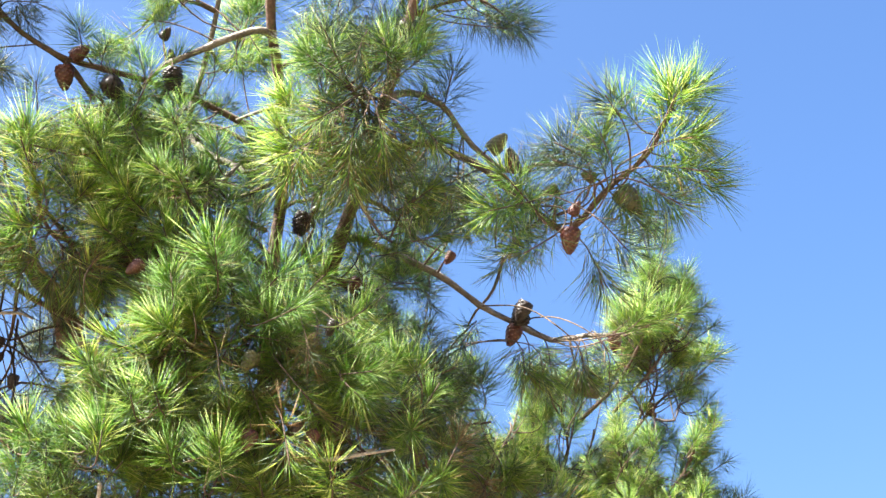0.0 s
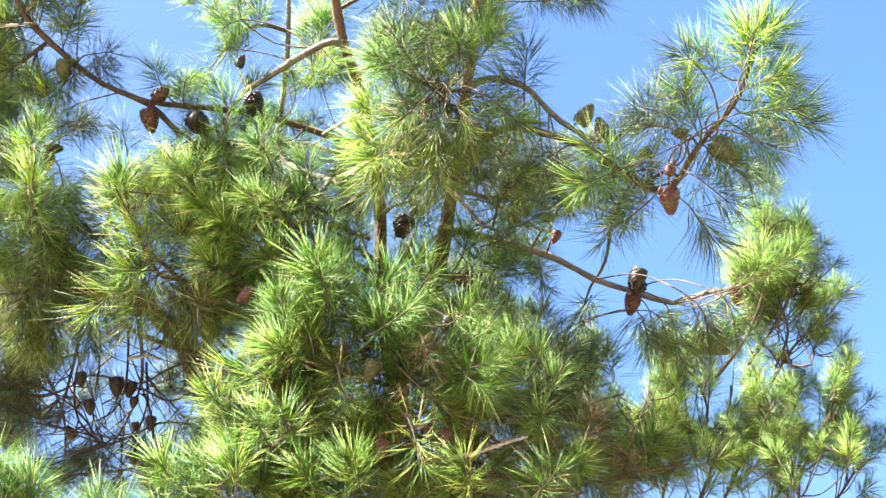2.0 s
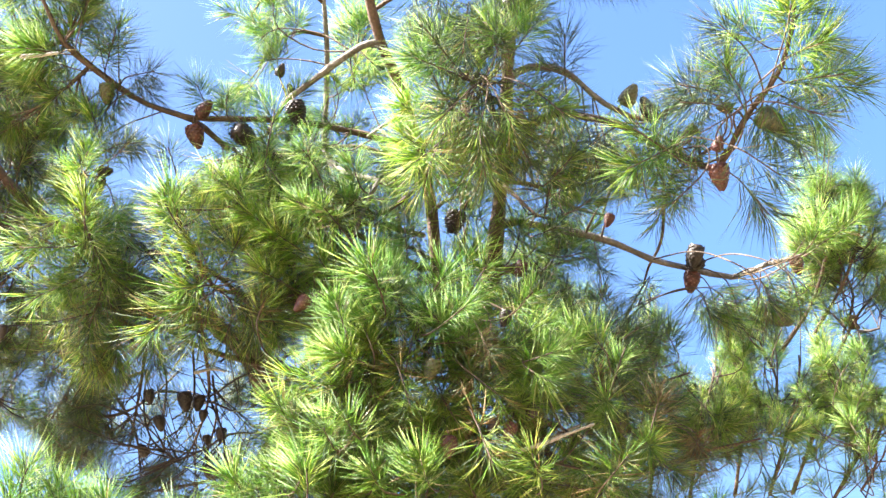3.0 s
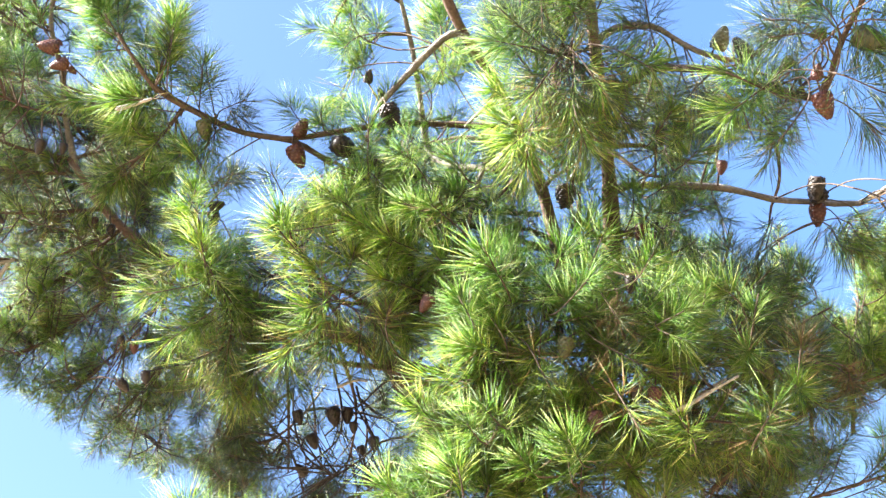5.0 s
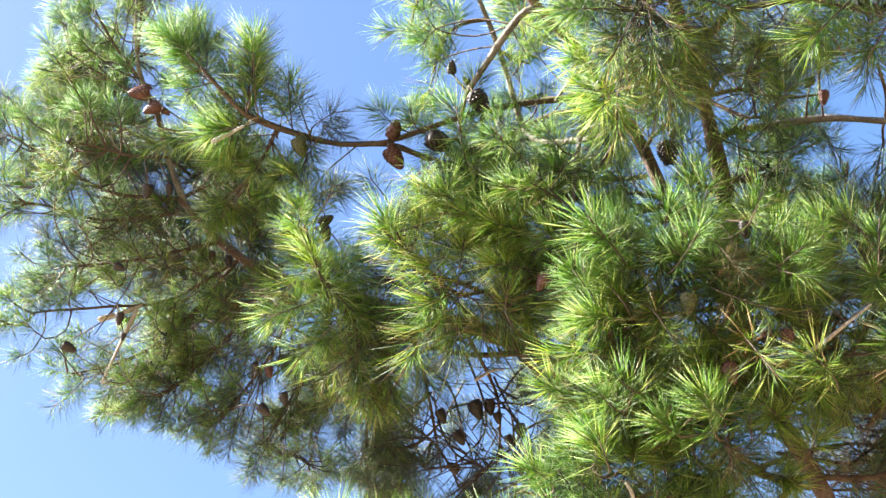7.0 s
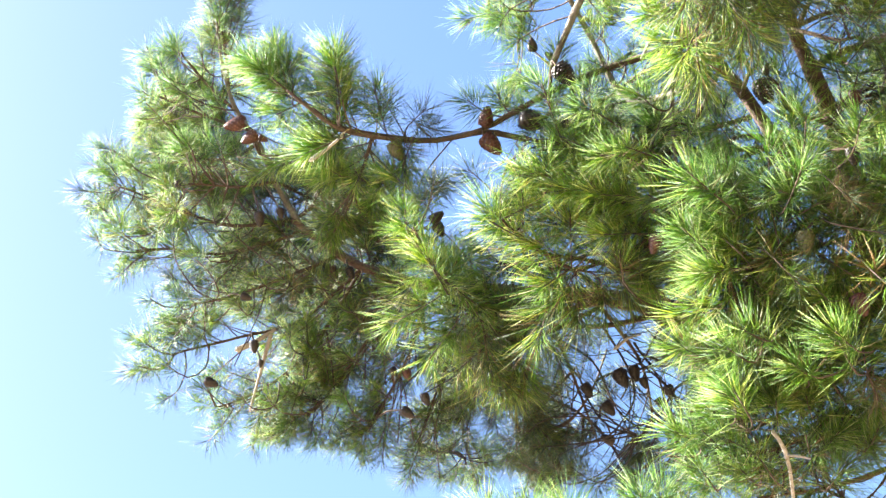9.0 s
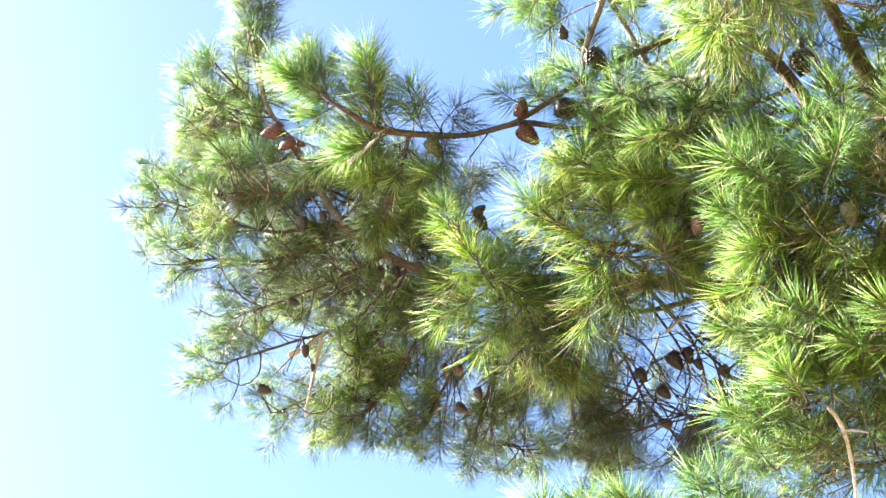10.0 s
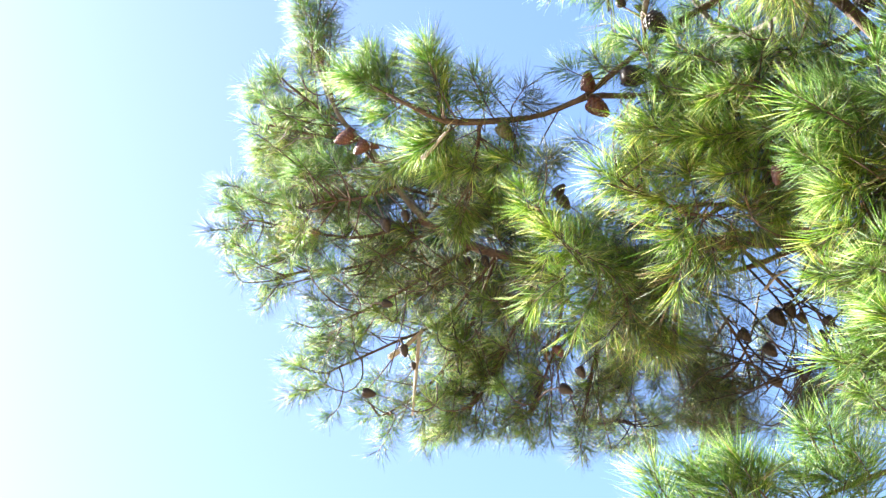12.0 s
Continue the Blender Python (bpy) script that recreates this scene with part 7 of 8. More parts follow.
shoot("droop", (0.254, 3.742, 3.278), (0.299, 3.765, 3.138), 0.92)
shoot("droop", (0.383, 3.756, 3.288), (0.407, 3.783, 3.136), 0.92)
shoot("old", (0.462, 3.767, 3.290), (0.474, 3.783, 3.154), 0.92)
shoot("brush", (0.552, 3.757, 3.334), (0.651, 3.705, 3.353), 0.92)
shoot("fan", (0.518, 3.757, 3.324), (0.613, 3.681, 3.387), 0.92)
shoot("bushy", (0.085, 3.771, 3.175), (0.034, 3.757, 3.079), 0.92)
shoot("bushy", (-0.005, 3.780, 3.131), (0.070, 3.721, 3.158), 0.92)
shoot("bushy", (-0.143, 3.688, 3.266), (-0.199, 3.659, 3.198), 0.92)
shoot("dark", (-0.187, 3.739, 3.159), (-0.109, 3.679, 3.185), 0.92)
shoot("bushy", (0.117, 3.808, 3.113), (0.104, 3.721, 3.167), 0.92)
shoot("dark", (0.003, 3.144, 3.693), (0.024, 3.065, 3.741), 0.92)
shoot("dark", (0.014, 3.153, 3.678), (-0.048, 3.083, 3.686), 0.92)
shoot("dark", (0.082, 3.231, 3.549), (-0.000, 3.197, 3.483), 0.92)
shoot("dark", (0.188, 3.269, 3.507), (0.230, 3.201, 3.540), 0.92)
shoot("brush", (0.209, 3.288, 3.477), (0.115, 3.243, 3.427), 0.92)
shoot("brush", (-0.119, 3.255, 3.447), (-0.048, 3.199, 3.464), 0.80)
shoot("bushy", (-0.080, 3.299, 3.375), (0.001, 3.252, 3.379), 0.80)
shoot("bushy", (-0.199, 3.570, 3.475), (-0.113, 3.530, 3.468), 0.80)
# shoots among the old cones, shade put into their dark needle colour
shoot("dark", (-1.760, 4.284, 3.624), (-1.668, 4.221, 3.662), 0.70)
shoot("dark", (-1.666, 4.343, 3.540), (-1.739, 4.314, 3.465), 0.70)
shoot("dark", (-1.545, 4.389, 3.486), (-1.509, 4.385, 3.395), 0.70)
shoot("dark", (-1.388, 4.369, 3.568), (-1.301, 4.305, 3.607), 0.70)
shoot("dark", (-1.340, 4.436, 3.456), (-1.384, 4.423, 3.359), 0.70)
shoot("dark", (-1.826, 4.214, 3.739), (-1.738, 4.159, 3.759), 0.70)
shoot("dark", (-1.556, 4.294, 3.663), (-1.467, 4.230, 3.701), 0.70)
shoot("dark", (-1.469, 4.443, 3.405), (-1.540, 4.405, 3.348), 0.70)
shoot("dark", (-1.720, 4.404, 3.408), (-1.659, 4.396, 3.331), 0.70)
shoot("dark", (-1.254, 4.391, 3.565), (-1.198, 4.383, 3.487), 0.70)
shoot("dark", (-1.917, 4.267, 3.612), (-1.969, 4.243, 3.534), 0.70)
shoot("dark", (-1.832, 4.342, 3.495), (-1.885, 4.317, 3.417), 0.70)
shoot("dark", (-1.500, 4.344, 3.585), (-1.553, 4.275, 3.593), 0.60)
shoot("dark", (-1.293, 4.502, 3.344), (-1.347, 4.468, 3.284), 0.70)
# sunlit and dry shoots low before the stem
shoot("fan", (-0.621, 3.120, 3.020), (-0.682, 3.046, 3.035), 0.92)
shoot("brush", (-0.537, 3.074, 3.130), (-0.536, 2.990, 3.183), 0.92)
shoot("brush", (-0.448, 3.127, 3.055), (-0.380, 3.077, 3.062), 0.92)
shoot("old", (-0.542, 3.138, 3.008), (-0.526, 3.133, 2.914), 0.92)
shoot("old", (-0.388, 3.180, 2.972), (-0.329, 3.171, 2.897), 0.92)
shoot("fan", (-0.241, 3.207, 2.963), (-0.153, 3.167, 2.955), 0.92)
shoot("fan", (-0.244, 3.212, 2.951), (-0.184, 3.198, 2.887), 0.92)
shoot("bushy", (-0.256, 3.151, 3.063), (-0.187, 3.095, 3.082), 0.92)
shoot("old", (-0.374, 3.126, 2.819), (-0.357, 3.112, 2.741), 0.92)
shoot("fan", (-0.511, 3.170, 2.697), (-0.509, 3.084, 2.752), 0.92)
shoot("fan", (-0.615, 3.152, 2.700), (-0.627, 3.069, 2.746), 0.92)
shoot("bushy", (-0.695, 3.090, 2.796), (-0.699, 3.022, 2.816), 0.92)
shoot("bushy", (-0.638, 3.090, 2.811), (-0.653, 3.014, 2.844), 0.92)
shoot("old", (-0.135, 3.262, 2.628), (-0.067, 3.197, 2.662), 0.92)
shoot("bushy", (-0.258, 3.227, 2.659), (-0.260, 3.141, 2.715), 0.92)
shoot("dry", (0.093, 4.110, 2.966), (0.125, 4.100, 2.886), 0.80)
shoot("dry", (0.121, 4.125, 2.946), (0.071, 4.103, 2.864), 0.80)
shoot("dry", (-0.330, 3.154, 3.038), (-0.314, 3.143, 2.955), 0.70)
shoot("dark", (-0.055, 3.660, 3.130), (-0.061, 3.568, 3.194), 0.90)
shoot("dark", (-0.055, 3.660, 3.130), (0.034, 3.604, 3.152), 0.90)
shoot("dark", (-0.062, 3.673, 3.103), (0.035, 3.662, 3.042), 0.90)
shoot("dark", (-0.065, 3.679, 3.089), (-0.040, 3.681, 2.985), 0.90)
shoot("droop", (-0.905, 3.091, 3.643), (-0.912, 3.087, 3.540), 0.92)
shoot("droop", (-0.880, 3.104, 3.626), (-0.845, 3.110, 3.516), 0.92)
shoot("bushy", (-0.805, 3.114, 3.628), (-0.765, 3.107, 3.544), 0.80)
shoot("bushy", (-0.702, 3.130, 3.626), (-0.650, 3.071, 3.646), 0.70)
shoot("bushy", (-0.691, 3.168, 3.557), (-0.736, 3.142, 3.487), 0.80)
shoot("brush", (-0.793, 3.180, 3.505), (-0.837, 3.153, 3.436), 0.80)
shoot("bushy", (-0.771, 3.199, 3.475), (-0.694, 3.151, 3.480), 0.80)
shoot("brush", (-1.311, 3.104, 3.503), (-1.272, 3.026, 3.554), 0.90)
shoot("fan", (-1.278, 3.013, 3.685), (-1.218, 2.955, 3.705), 0.80)
shoot("dark", (-1.186, 3.020, 3.698), (-1.117, 2.971, 3.703), 0.70)
shoot("dark", (-1.036, 3.068, 3.649), (-1.025, 3.006, 3.662), 0.70)
shoot("fan", (-1.362, 3.010, 4.207), (-1.452, 2.986, 4.121), 0.90)
shoot("fan", (-1.343, 3.038, 4.161), (-1.429, 3.006, 4.089), 0.90)
shoot("brush", (-1.197, 3.116, 4.054), (-1.160, 3.038, 4.105), 0.90)
shoot("dark", (-1.159, 3.140, 4.019), (-1.109, 3.131, 3.942), 0.80)
shoot("bushy", (-1.485, 3.181, 4.065), (-1.482, 3.108, 4.095), 0.80)
shoot("bushy", (-1.399, 3.216, 4.023), (-1.438, 3.187, 3.959), 0.80)
shoot("fan", (-0.676, 3.073, 3.418), (-0.716, 2.999, 3.439), 0.80)
shoot("brush", (-0.726, 3.109, 3.336), (-0.766, 3.034, 3.358), 0.80)
shoot("fan", (-0.671, 3.148, 3.276), (-0.693, 3.067, 3.315), 0.80)
shoot("fan", (-0.805, 3.057, 3.412), (-0.837, 2.984, 3.432), 0.80)
shoot("bushy", (-0.628, 3.097, 3.385), (-0.652, 3.020, 3.417), 0.75)
shoot("fan", (-0.797, 3.126, 3.282), (-0.832, 3.059, 3.292), 0.80)
shoot("fan", (-0.844, 3.014, 3.482), (-0.868, 2.944, 3.500), 0.75)
shoot("bushy", (-0.650, 3.024, 3.517), (-0.662, 2.954, 3.539), 0.70)
# hanging shoots high on the stem
shoot("fan", (-0.271, 2.820, 3.580), (-0.323, 2.753, 3.584), 0.92)
shoot("dark", (-0.242, 2.820, 3.588), (-0.273, 2.739, 3.625), 0.92)
shoot("dark", (-0.179, 2.783, 3.676), (-0.206, 2.773, 3.579), 0.92)
shoot("dark", (-0.143, 2.798, 3.658), (-0.130, 2.791, 3.567), 0.92)
shoot("droop", (-0.235, 2.860, 3.514), (-0.293, 2.829, 3.448), 0.92)
shoot("droop", (-0.186, 2.878, 3.495), (-0.229, 2.869, 3.391), 0.92)
shoot("droop", (-0.157, 2.878, 3.503), (-0.137, 2.884, 3.389), 0.92)
shoot("fan", (-0.327, 2.897, 3.419), (-0.380, 2.860, 3.365), 0.92)
shoot("droop", (-0.330, 2.902, 3.407), (-0.367, 2.888, 3.316), 0.92)
shoot("brush", (-0.087, 2.881, 3.516), (-0.042, 2.868, 3.446), 0.92)
shoot("fan", (-0.107, 2.838, 3.592), (-0.121, 2.774, 3.602), 0.92)
shoot("fan", (-0.094, 2.841, 3.590), (-0.041, 2.786, 3.602), 0.92)
shoot("droop", (-0.220, 2.915, 3.415), (-0.224, 2.914, 3.306), 0.92)
# bright small shoots on the rim of the far limb
shoot("brush", (-1.521, 2.897, 4.583), (-1.395, 2.865, 4.636), 0.75)
shoot("fan", (-1.611, 2.867, 4.639), (-1.555, 2.809, 4.666), 0.70)
shoot("fan", (-1.754, 3.026, 4.709), (-1.749, 2.928, 4.743), 0.70)
shoot("fan", (-1.786, 2.895, 4.639), (-1.770, 2.826, 4.648), 0.70)
shoot("bushy", (-1.827, 2.924, 4.608), (-1.851, 2.843, 4.597), 0.60)
shoot("fan", (-1.833, 3.079, 4.554), (-1.787, 3.019, 4.575), 0.70)
shoot("fan", (-1.991, 2.847, 4.459), (-1.952, 2.777, 4.487), 0.75)
shoot("bushy", (-1.955, 2.831, 4.552), (-1.960, 2.758, 4.549), 0.60)
shoot("bushy", (-2.064, 2.847, 4.382), (-2.050, 2.779, 4.387), 0.65)
shoot("fan", (-1.990, 2.910, 4.411), (-1.908, 2.863, 4.447), 0.70)
shoot("bushy", (-2.113, 2.800, 4.277), (-2.073, 2.750, 4.281), 0.60)
shoot("fan", (-1.934, 2.919, 4.402), (-1.836, 2.897, 4.420), 0.65)
shoot("bushy", (-2.095, 2.863, 4.210), (-2.123, 2.811, 4.162), 0.60)
shoot("bushy", (-2.087, 2.928, 4.054), (-2.072, 2.859, 4.061), 0.60)
shoot("bushy", (-2.204, 2.973, 3.976), (-2.187, 2.904, 3.984), 0.65)
shoot("bushy", (-2.241, 2.975, 3.940), (-2.246, 2.894, 3.946), 0.65)
shoot("bushy", (-2.218, 2.998, 3.847), (-2.231, 2.943, 3.814), 0.60)
shoot("bushy", (-2.128, 3.093, 3.950), (-2.066, 3.032, 3.985), 0.60)
shoot("bushy", (-2.209, 3.182, 3.785), (-2.249, 3.128, 3.730), 0.60)
shoot("bushy", (-2.338, 3.498, 3.844), (-2.387, 3.412, 3.818), 0.65)
shoot("bushy", (-2.072, 3.385, 3.650), (-2.118, 3.342, 3.576), 0.65)
shoot("bushy", (-2.025, 3.517, 3.601), (-2.072, 3.472, 3.528), 0.65)
shoot("fan", (-1.966, 3.369, 3.840), (-1.927, 3.293, 3.874), 0.70)
shoot("fan", (-1.939, 3.516, 3.970), (-1.906, 3.452, 3.985), 0.70)
shoot("bushy", (-1.990, 3.280, 3.938), (-1.943, 3.218, 3.964), 0.65)
shoot("bushy", (-1.984, 3.396, 3.614), (-1.891, 3.381, 3.620), 0.60)
shoot("brush", (-1.373, 2.840, 4.292), (-1.254, 2.826, 4.317), 0.70)
shoot("fan", (-1.332, 2.867, 4.166), (-1.250, 2.818, 4.204), 0.70)
shoot("fan", (-1.622, 3.082, 4.611), (-1.531, 3.073, 4.608), 0.65)
shoot("brush", (-1.214, 2.905, 4.046), (-1.130, 2.826, 4.122), 0.90)
shoot("brush", (-1.210, 2.893, 4.064), (-1.095, 2.805, 4.174), 0.80)
shoot("fan", (-1.366, 2.844, 2.765), (-1.303, 2.772, 2.814), 0.92)
shoot("fan", (-1.332, 2.880, 2.749), (-1.229, 2.853, 2.777), 0.92)
shoot("fan", (-1.292, 2.955, 2.691), (-1.177, 2.917, 2.743), 0.92)
shoot("fan", (-1.257, 2.992, 2.675), (-1.177, 2.974, 2.673), 0.92)
shoot("fan", (-1.123, 3.090, 2.667), (-1.063, 3.014, 2.719), 0.92)
shoot("fan", (-1.104, 3.118, 2.649), (-1.020, 3.049, 2.711), 0.92)
shoot("fan", (-1.148, 3.141, 2.586), (-1.129, 3.048, 2.625), 0.92)
shoot("fan", (-1.105, 3.176, 2.578), (-1.051, 3.090, 2.637), 0.92)
# unseen clumps higher up the stem, added to shade the shoots below
clump((-0.600, 2.700, 4.300), 0.200, 28, "old bushy", 0.85)
clump((-0.480, 2.850, 4.470), 0.200, 28, "old bushy", 0.85)
clump((-0.280, 2.680, 4.270), 0.200, 28, "old bushy", 0.85)
clump((-0.100, 2.830, 4.420), 0.200, 28, "old bushy", 0.85)
clump((-0.320, 2.470, 4.050), 0.200, 28, "old bushy", 0.85)
shoot("fan", (-0.847, 3.276, 2.841), (-0.814, 3.182, 2.905), 0.92)
shoot("fan", (-0.846, 3.298, 2.810), (-0.831, 3.220, 2.839), 0.92)
shoot("bushy", (-0.951, 3.284, 2.751), (-0.934, 3.195, 2.796), 0.92)
shoot("bushy", (-0.906, 3.326, 2.723), (-0.907, 3.242, 2.749), 0.92)
shoot("fan", (-0.949, 3.350, 2.657), (-0.933, 3.260, 2.703), 0.92)
shoot("bushy", (-1.021, 3.293, 2.686), (-0.994, 3.212, 2.726), 0.92)
shoot("brush", (-0.712, 3.404, 2.758), (-0.620, 3.367, 2.784), 0.92)
shoot("fan", (-0.799, 3.428, 2.657), (-0.714, 3.405, 2.659), 0.92)
shoot("fan", (-0.850, 3.454, 2.580), (-0.756, 3.428, 2.594), 0.92)
shoot("bushy", (-0.863, 3.325, 2.758), (-0.768, 3.289, 2.785), 0.92)
shoot("bushy", (-0.774, 3.388, 2.734), (-0.733, 3.312, 2.778), 0.92)
shoot("old", (-0.913, 3.384, 2.635), (-0.888, 3.302, 2.676), 0.92)
shoot("old", (-0.842, 3.430, 2.622), (-0.792, 3.362, 2.662), 0.92)
shoot("fan", (-0.727, 3.497, 2.612), (-0.643, 3.461, 2.631), 0.92)
shoot("fan", (-0.750, 3.304, 2.874), (-0.727, 3.223, 2.912), 0.92)
shoot("brush", (-0.688, 3.341, 2.867), (-0.649, 3.266, 2.909), 0.92)
# more shade-coloured dark shoots round the old cones
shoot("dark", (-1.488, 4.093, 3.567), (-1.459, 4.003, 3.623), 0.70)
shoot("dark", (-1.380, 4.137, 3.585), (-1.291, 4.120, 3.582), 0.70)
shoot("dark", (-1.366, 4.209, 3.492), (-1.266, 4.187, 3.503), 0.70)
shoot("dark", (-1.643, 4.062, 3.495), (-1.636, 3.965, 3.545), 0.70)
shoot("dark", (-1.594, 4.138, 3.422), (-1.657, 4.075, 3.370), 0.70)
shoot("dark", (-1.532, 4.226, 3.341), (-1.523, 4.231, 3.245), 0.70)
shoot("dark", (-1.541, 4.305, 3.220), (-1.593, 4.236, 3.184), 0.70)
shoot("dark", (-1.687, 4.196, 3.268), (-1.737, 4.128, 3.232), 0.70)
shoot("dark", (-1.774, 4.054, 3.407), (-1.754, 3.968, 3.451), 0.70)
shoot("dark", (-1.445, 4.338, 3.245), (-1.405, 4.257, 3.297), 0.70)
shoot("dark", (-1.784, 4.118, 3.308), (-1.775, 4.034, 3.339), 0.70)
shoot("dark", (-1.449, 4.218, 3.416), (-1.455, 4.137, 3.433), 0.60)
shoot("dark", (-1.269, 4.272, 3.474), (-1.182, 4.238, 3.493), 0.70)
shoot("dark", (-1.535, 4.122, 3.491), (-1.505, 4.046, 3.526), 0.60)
# pale broken stub
wood("dead_twig", [(-0.813, 3.267, 2.708), (-0.823, 3.294, 2.661), (-0.877, 3.340, 2.591), (-0.964, 3.404, 2.510)], 0.0050, 0.0042, DEAD, "pale broken branch stub")
wood("dead_twig", [(-0.825, 3.298, 2.653), (-0.801, 3.297, 2.633), (-0.785, 3.305, 2.616)], 0.0032, 0.0022, DEAD, "pale broken twig")
# leafy masses deeper in the crown; the dark ones carry shade in their colour
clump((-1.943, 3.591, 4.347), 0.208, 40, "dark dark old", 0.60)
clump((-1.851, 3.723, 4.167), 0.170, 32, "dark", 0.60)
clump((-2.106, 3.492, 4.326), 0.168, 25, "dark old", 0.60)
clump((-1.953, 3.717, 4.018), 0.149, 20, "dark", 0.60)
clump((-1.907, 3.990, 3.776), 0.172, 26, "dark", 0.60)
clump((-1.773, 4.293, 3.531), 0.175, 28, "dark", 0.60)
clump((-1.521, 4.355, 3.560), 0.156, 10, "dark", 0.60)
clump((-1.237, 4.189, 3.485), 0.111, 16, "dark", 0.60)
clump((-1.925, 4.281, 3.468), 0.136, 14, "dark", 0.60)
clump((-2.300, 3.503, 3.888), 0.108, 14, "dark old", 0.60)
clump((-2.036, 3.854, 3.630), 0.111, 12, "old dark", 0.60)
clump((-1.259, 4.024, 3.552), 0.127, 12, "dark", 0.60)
clump((-1.821, 3.058, 4.718), 0.159, 24, "bushy fan", 0.60)
clump((-1.671, 3.135, 4.667), 0.141, 18, "bushy fan", 0.60)
clump((-1.964, 3.109, 4.448), 0.122, 16, "bushy", 0.60)
clump((-2.068, 3.409, 3.764), 0.121, 18, "bushy", 0.60)
clump((-2.052, 3.546, 3.637), 0.105, 14, "bushy", 0.60)
clump((-1.945, 3.837, 3.501), 0.099, 10, "bushy", 0.60)
clump((-1.981, 3.325, 3.853), 0.085, 10, "bushy", 0.60)
clump((-0.345, 4.528, 2.967), 0.195, 22, "dark dry", 0.60)
clump((-0.154, 4.443, 3.011), 0.104, 10, "dry old", 0.60)
clump((0.012, 4.509, 3.404), 0.163, 18, "bushy fan", 0.60)
clump((-0.988, 3.881, 3.533), 0.138, 16, "dark old", 0.60)
clump((-0.726, 3.761, 3.885), 0.156, 14, "old bushy", 0.60)
clump((-0.341, 4.084, 3.533), 0.156, 16, "old bushy", 0.60)
clump((-1.223, 3.321, 3.442), 0.109, 12, "old droop", 0.78)
clump((-1.132, 3.403, 3.350), 0.101, 12, "old droop", 0.78)
clump((-1.351, 3.317, 3.379), 0.109, 10, "old bushy", 0.78)
clump((0.407, 4.583, 3.206), 0.170, 22, "fan bushy", 0.60)
clump((0.653, 4.583, 3.206), 0.151, 18, "fan bushy", 0.60)
clump((0.214, 4.461, 3.221), 0.148, 18, "fan bushy", 0.60)
clump((0.747, 4.379, 3.589), 0.094, 12, "fan bushy", 0.60)
clump((0.711, 4.246, 3.733), 0.084, 10, "fan bushy", 0.60)
clump((0.785, 4.485, 3.389), 0.094, 12, "fan bushy", 0.60)
clump((-0.152, 4.230, 3.442), 0.145, 16, "fan bushy", 0.60)
clump((-0.761, 3.797, 2.980), 0.173, 14, "fan brush old", 0.78)
clump((-0.525, 3.797, 2.980), 0.141, 12, "brush old", 0.78)
clump((-0.282, 3.716, 2.918), 0.138, 16, "fan brush", 0.78)
clump((-1.212, 3.545, 3.879), 0.116, 10, "bushy", 0.78)
clump((-0.817, 3.745, 3.725), 0.137, 12, "bushy old", 0.60)
clump((-0.611, 3.776, 3.725), 0.120, 9, "bushy", 0.60)
clump((-0.441, 3.872, 3.591), 0.120, 10, "bushy old", 0.60)
clump((-0.226, 3.921, 3.559), 0.120, 10, "bushy", 0.60)
clump((-0.160, 3.963, 3.389), 0.118, 10, "bushy dark", 0.60)
clump((-1.472, 3.477, 3.939), 0.101, 8, "bushy", 0.60)
clump((-1.332, 3.545, 3.742), 0.134, 12, "bushy old", 0.78)
clump((-1.430, 3.502, 3.470), 0.113, 9, "old bushy", 0.78)
clump((-0.911, 3.557, 3.947), 0.118, 10, "bushy fan", 0.60)
clump((-0.685, 3.663, 4.027), 0.121, 8, "bushy", 0.60)
clump((-0.393, 3.817, 3.384), 0.116, 9, "old bushy", 0.78)
clump((-1.014, 3.675, 3.477), 0.116, 9, "old dark", 0.78)
clump((0.095, 3.795, 3.781), 0.118, 7, "dark bushy", 0.60)
clump((-0.133, 3.743, 3.815), 0.101, 7, "bushy", 0.60)
clump((-1.057, 3.567, 2.835), 0.118, 13, "fan bushy", 0.78)
clump((-0.920, 3.721, 2.716), 0.133, 13, "fan bushy old", 0.78)
clump((-0.721, 3.660, 2.763), 0.115, 10, "bushy old", 0.78)
clump((-0.915, 3.574, 2.932), 0.088, 8, "fan bushy", 0.78)
clump((-0.765, 3.729, 3.109), 0.107, 8, "bushy old", 0.78)
clump((0.175, 4.659, 3.247), 0.170, 14, "bushy fan", 0.60)
clump((0.574, 4.677, 3.324), 0.151, 14, "bushy fan", 0.60)
clump((-0.078, 4.382, 3.266), 0.145, 12, "bushy fan", 0.60)
clump((-0.119, 4.193, 3.398), 0.106, 8, "dark", 0.60)
wood("dead_twig", [(-0.320, 3.384, 2.808), (-0.258, 3.378, 2.810), (-0.193, 3.370, 2.819), (-0.121, 3.363, 2.827)], 0.0062, 0.0030, DEAD, "pale bleached broken twig")
# cones among the near shoots
pine_cone("red", (-0.457, 3.232, 2.830), (-0.015, 0.022, -0.047), 0.055)
pine_cone("red", (-0.311, 3.310, 2.859), (-0.020, 0.012, -0.033), 0.048)
pine_cone("brown", (-0.249, 3.341, 2.900), (-0.025, 0.007, -0.025), 0.045)
pine_cone("green", (-0.452, 3.179, 3.009), (-0.037, 0.019, -0.053), 0.058)
pine_cone("red", (-0.733, 3.123, 3.224), (-0.032, 0.003, -0.022), 0.050)
pine_cone("brown", (-0.268, 3.262, 3.132), (-0.016, 0.011, -0.028), 0.045)
pine_cone("red", (0.029, 3.707, 3.561), (-0.018, 0.010, -0.028), 0.042)
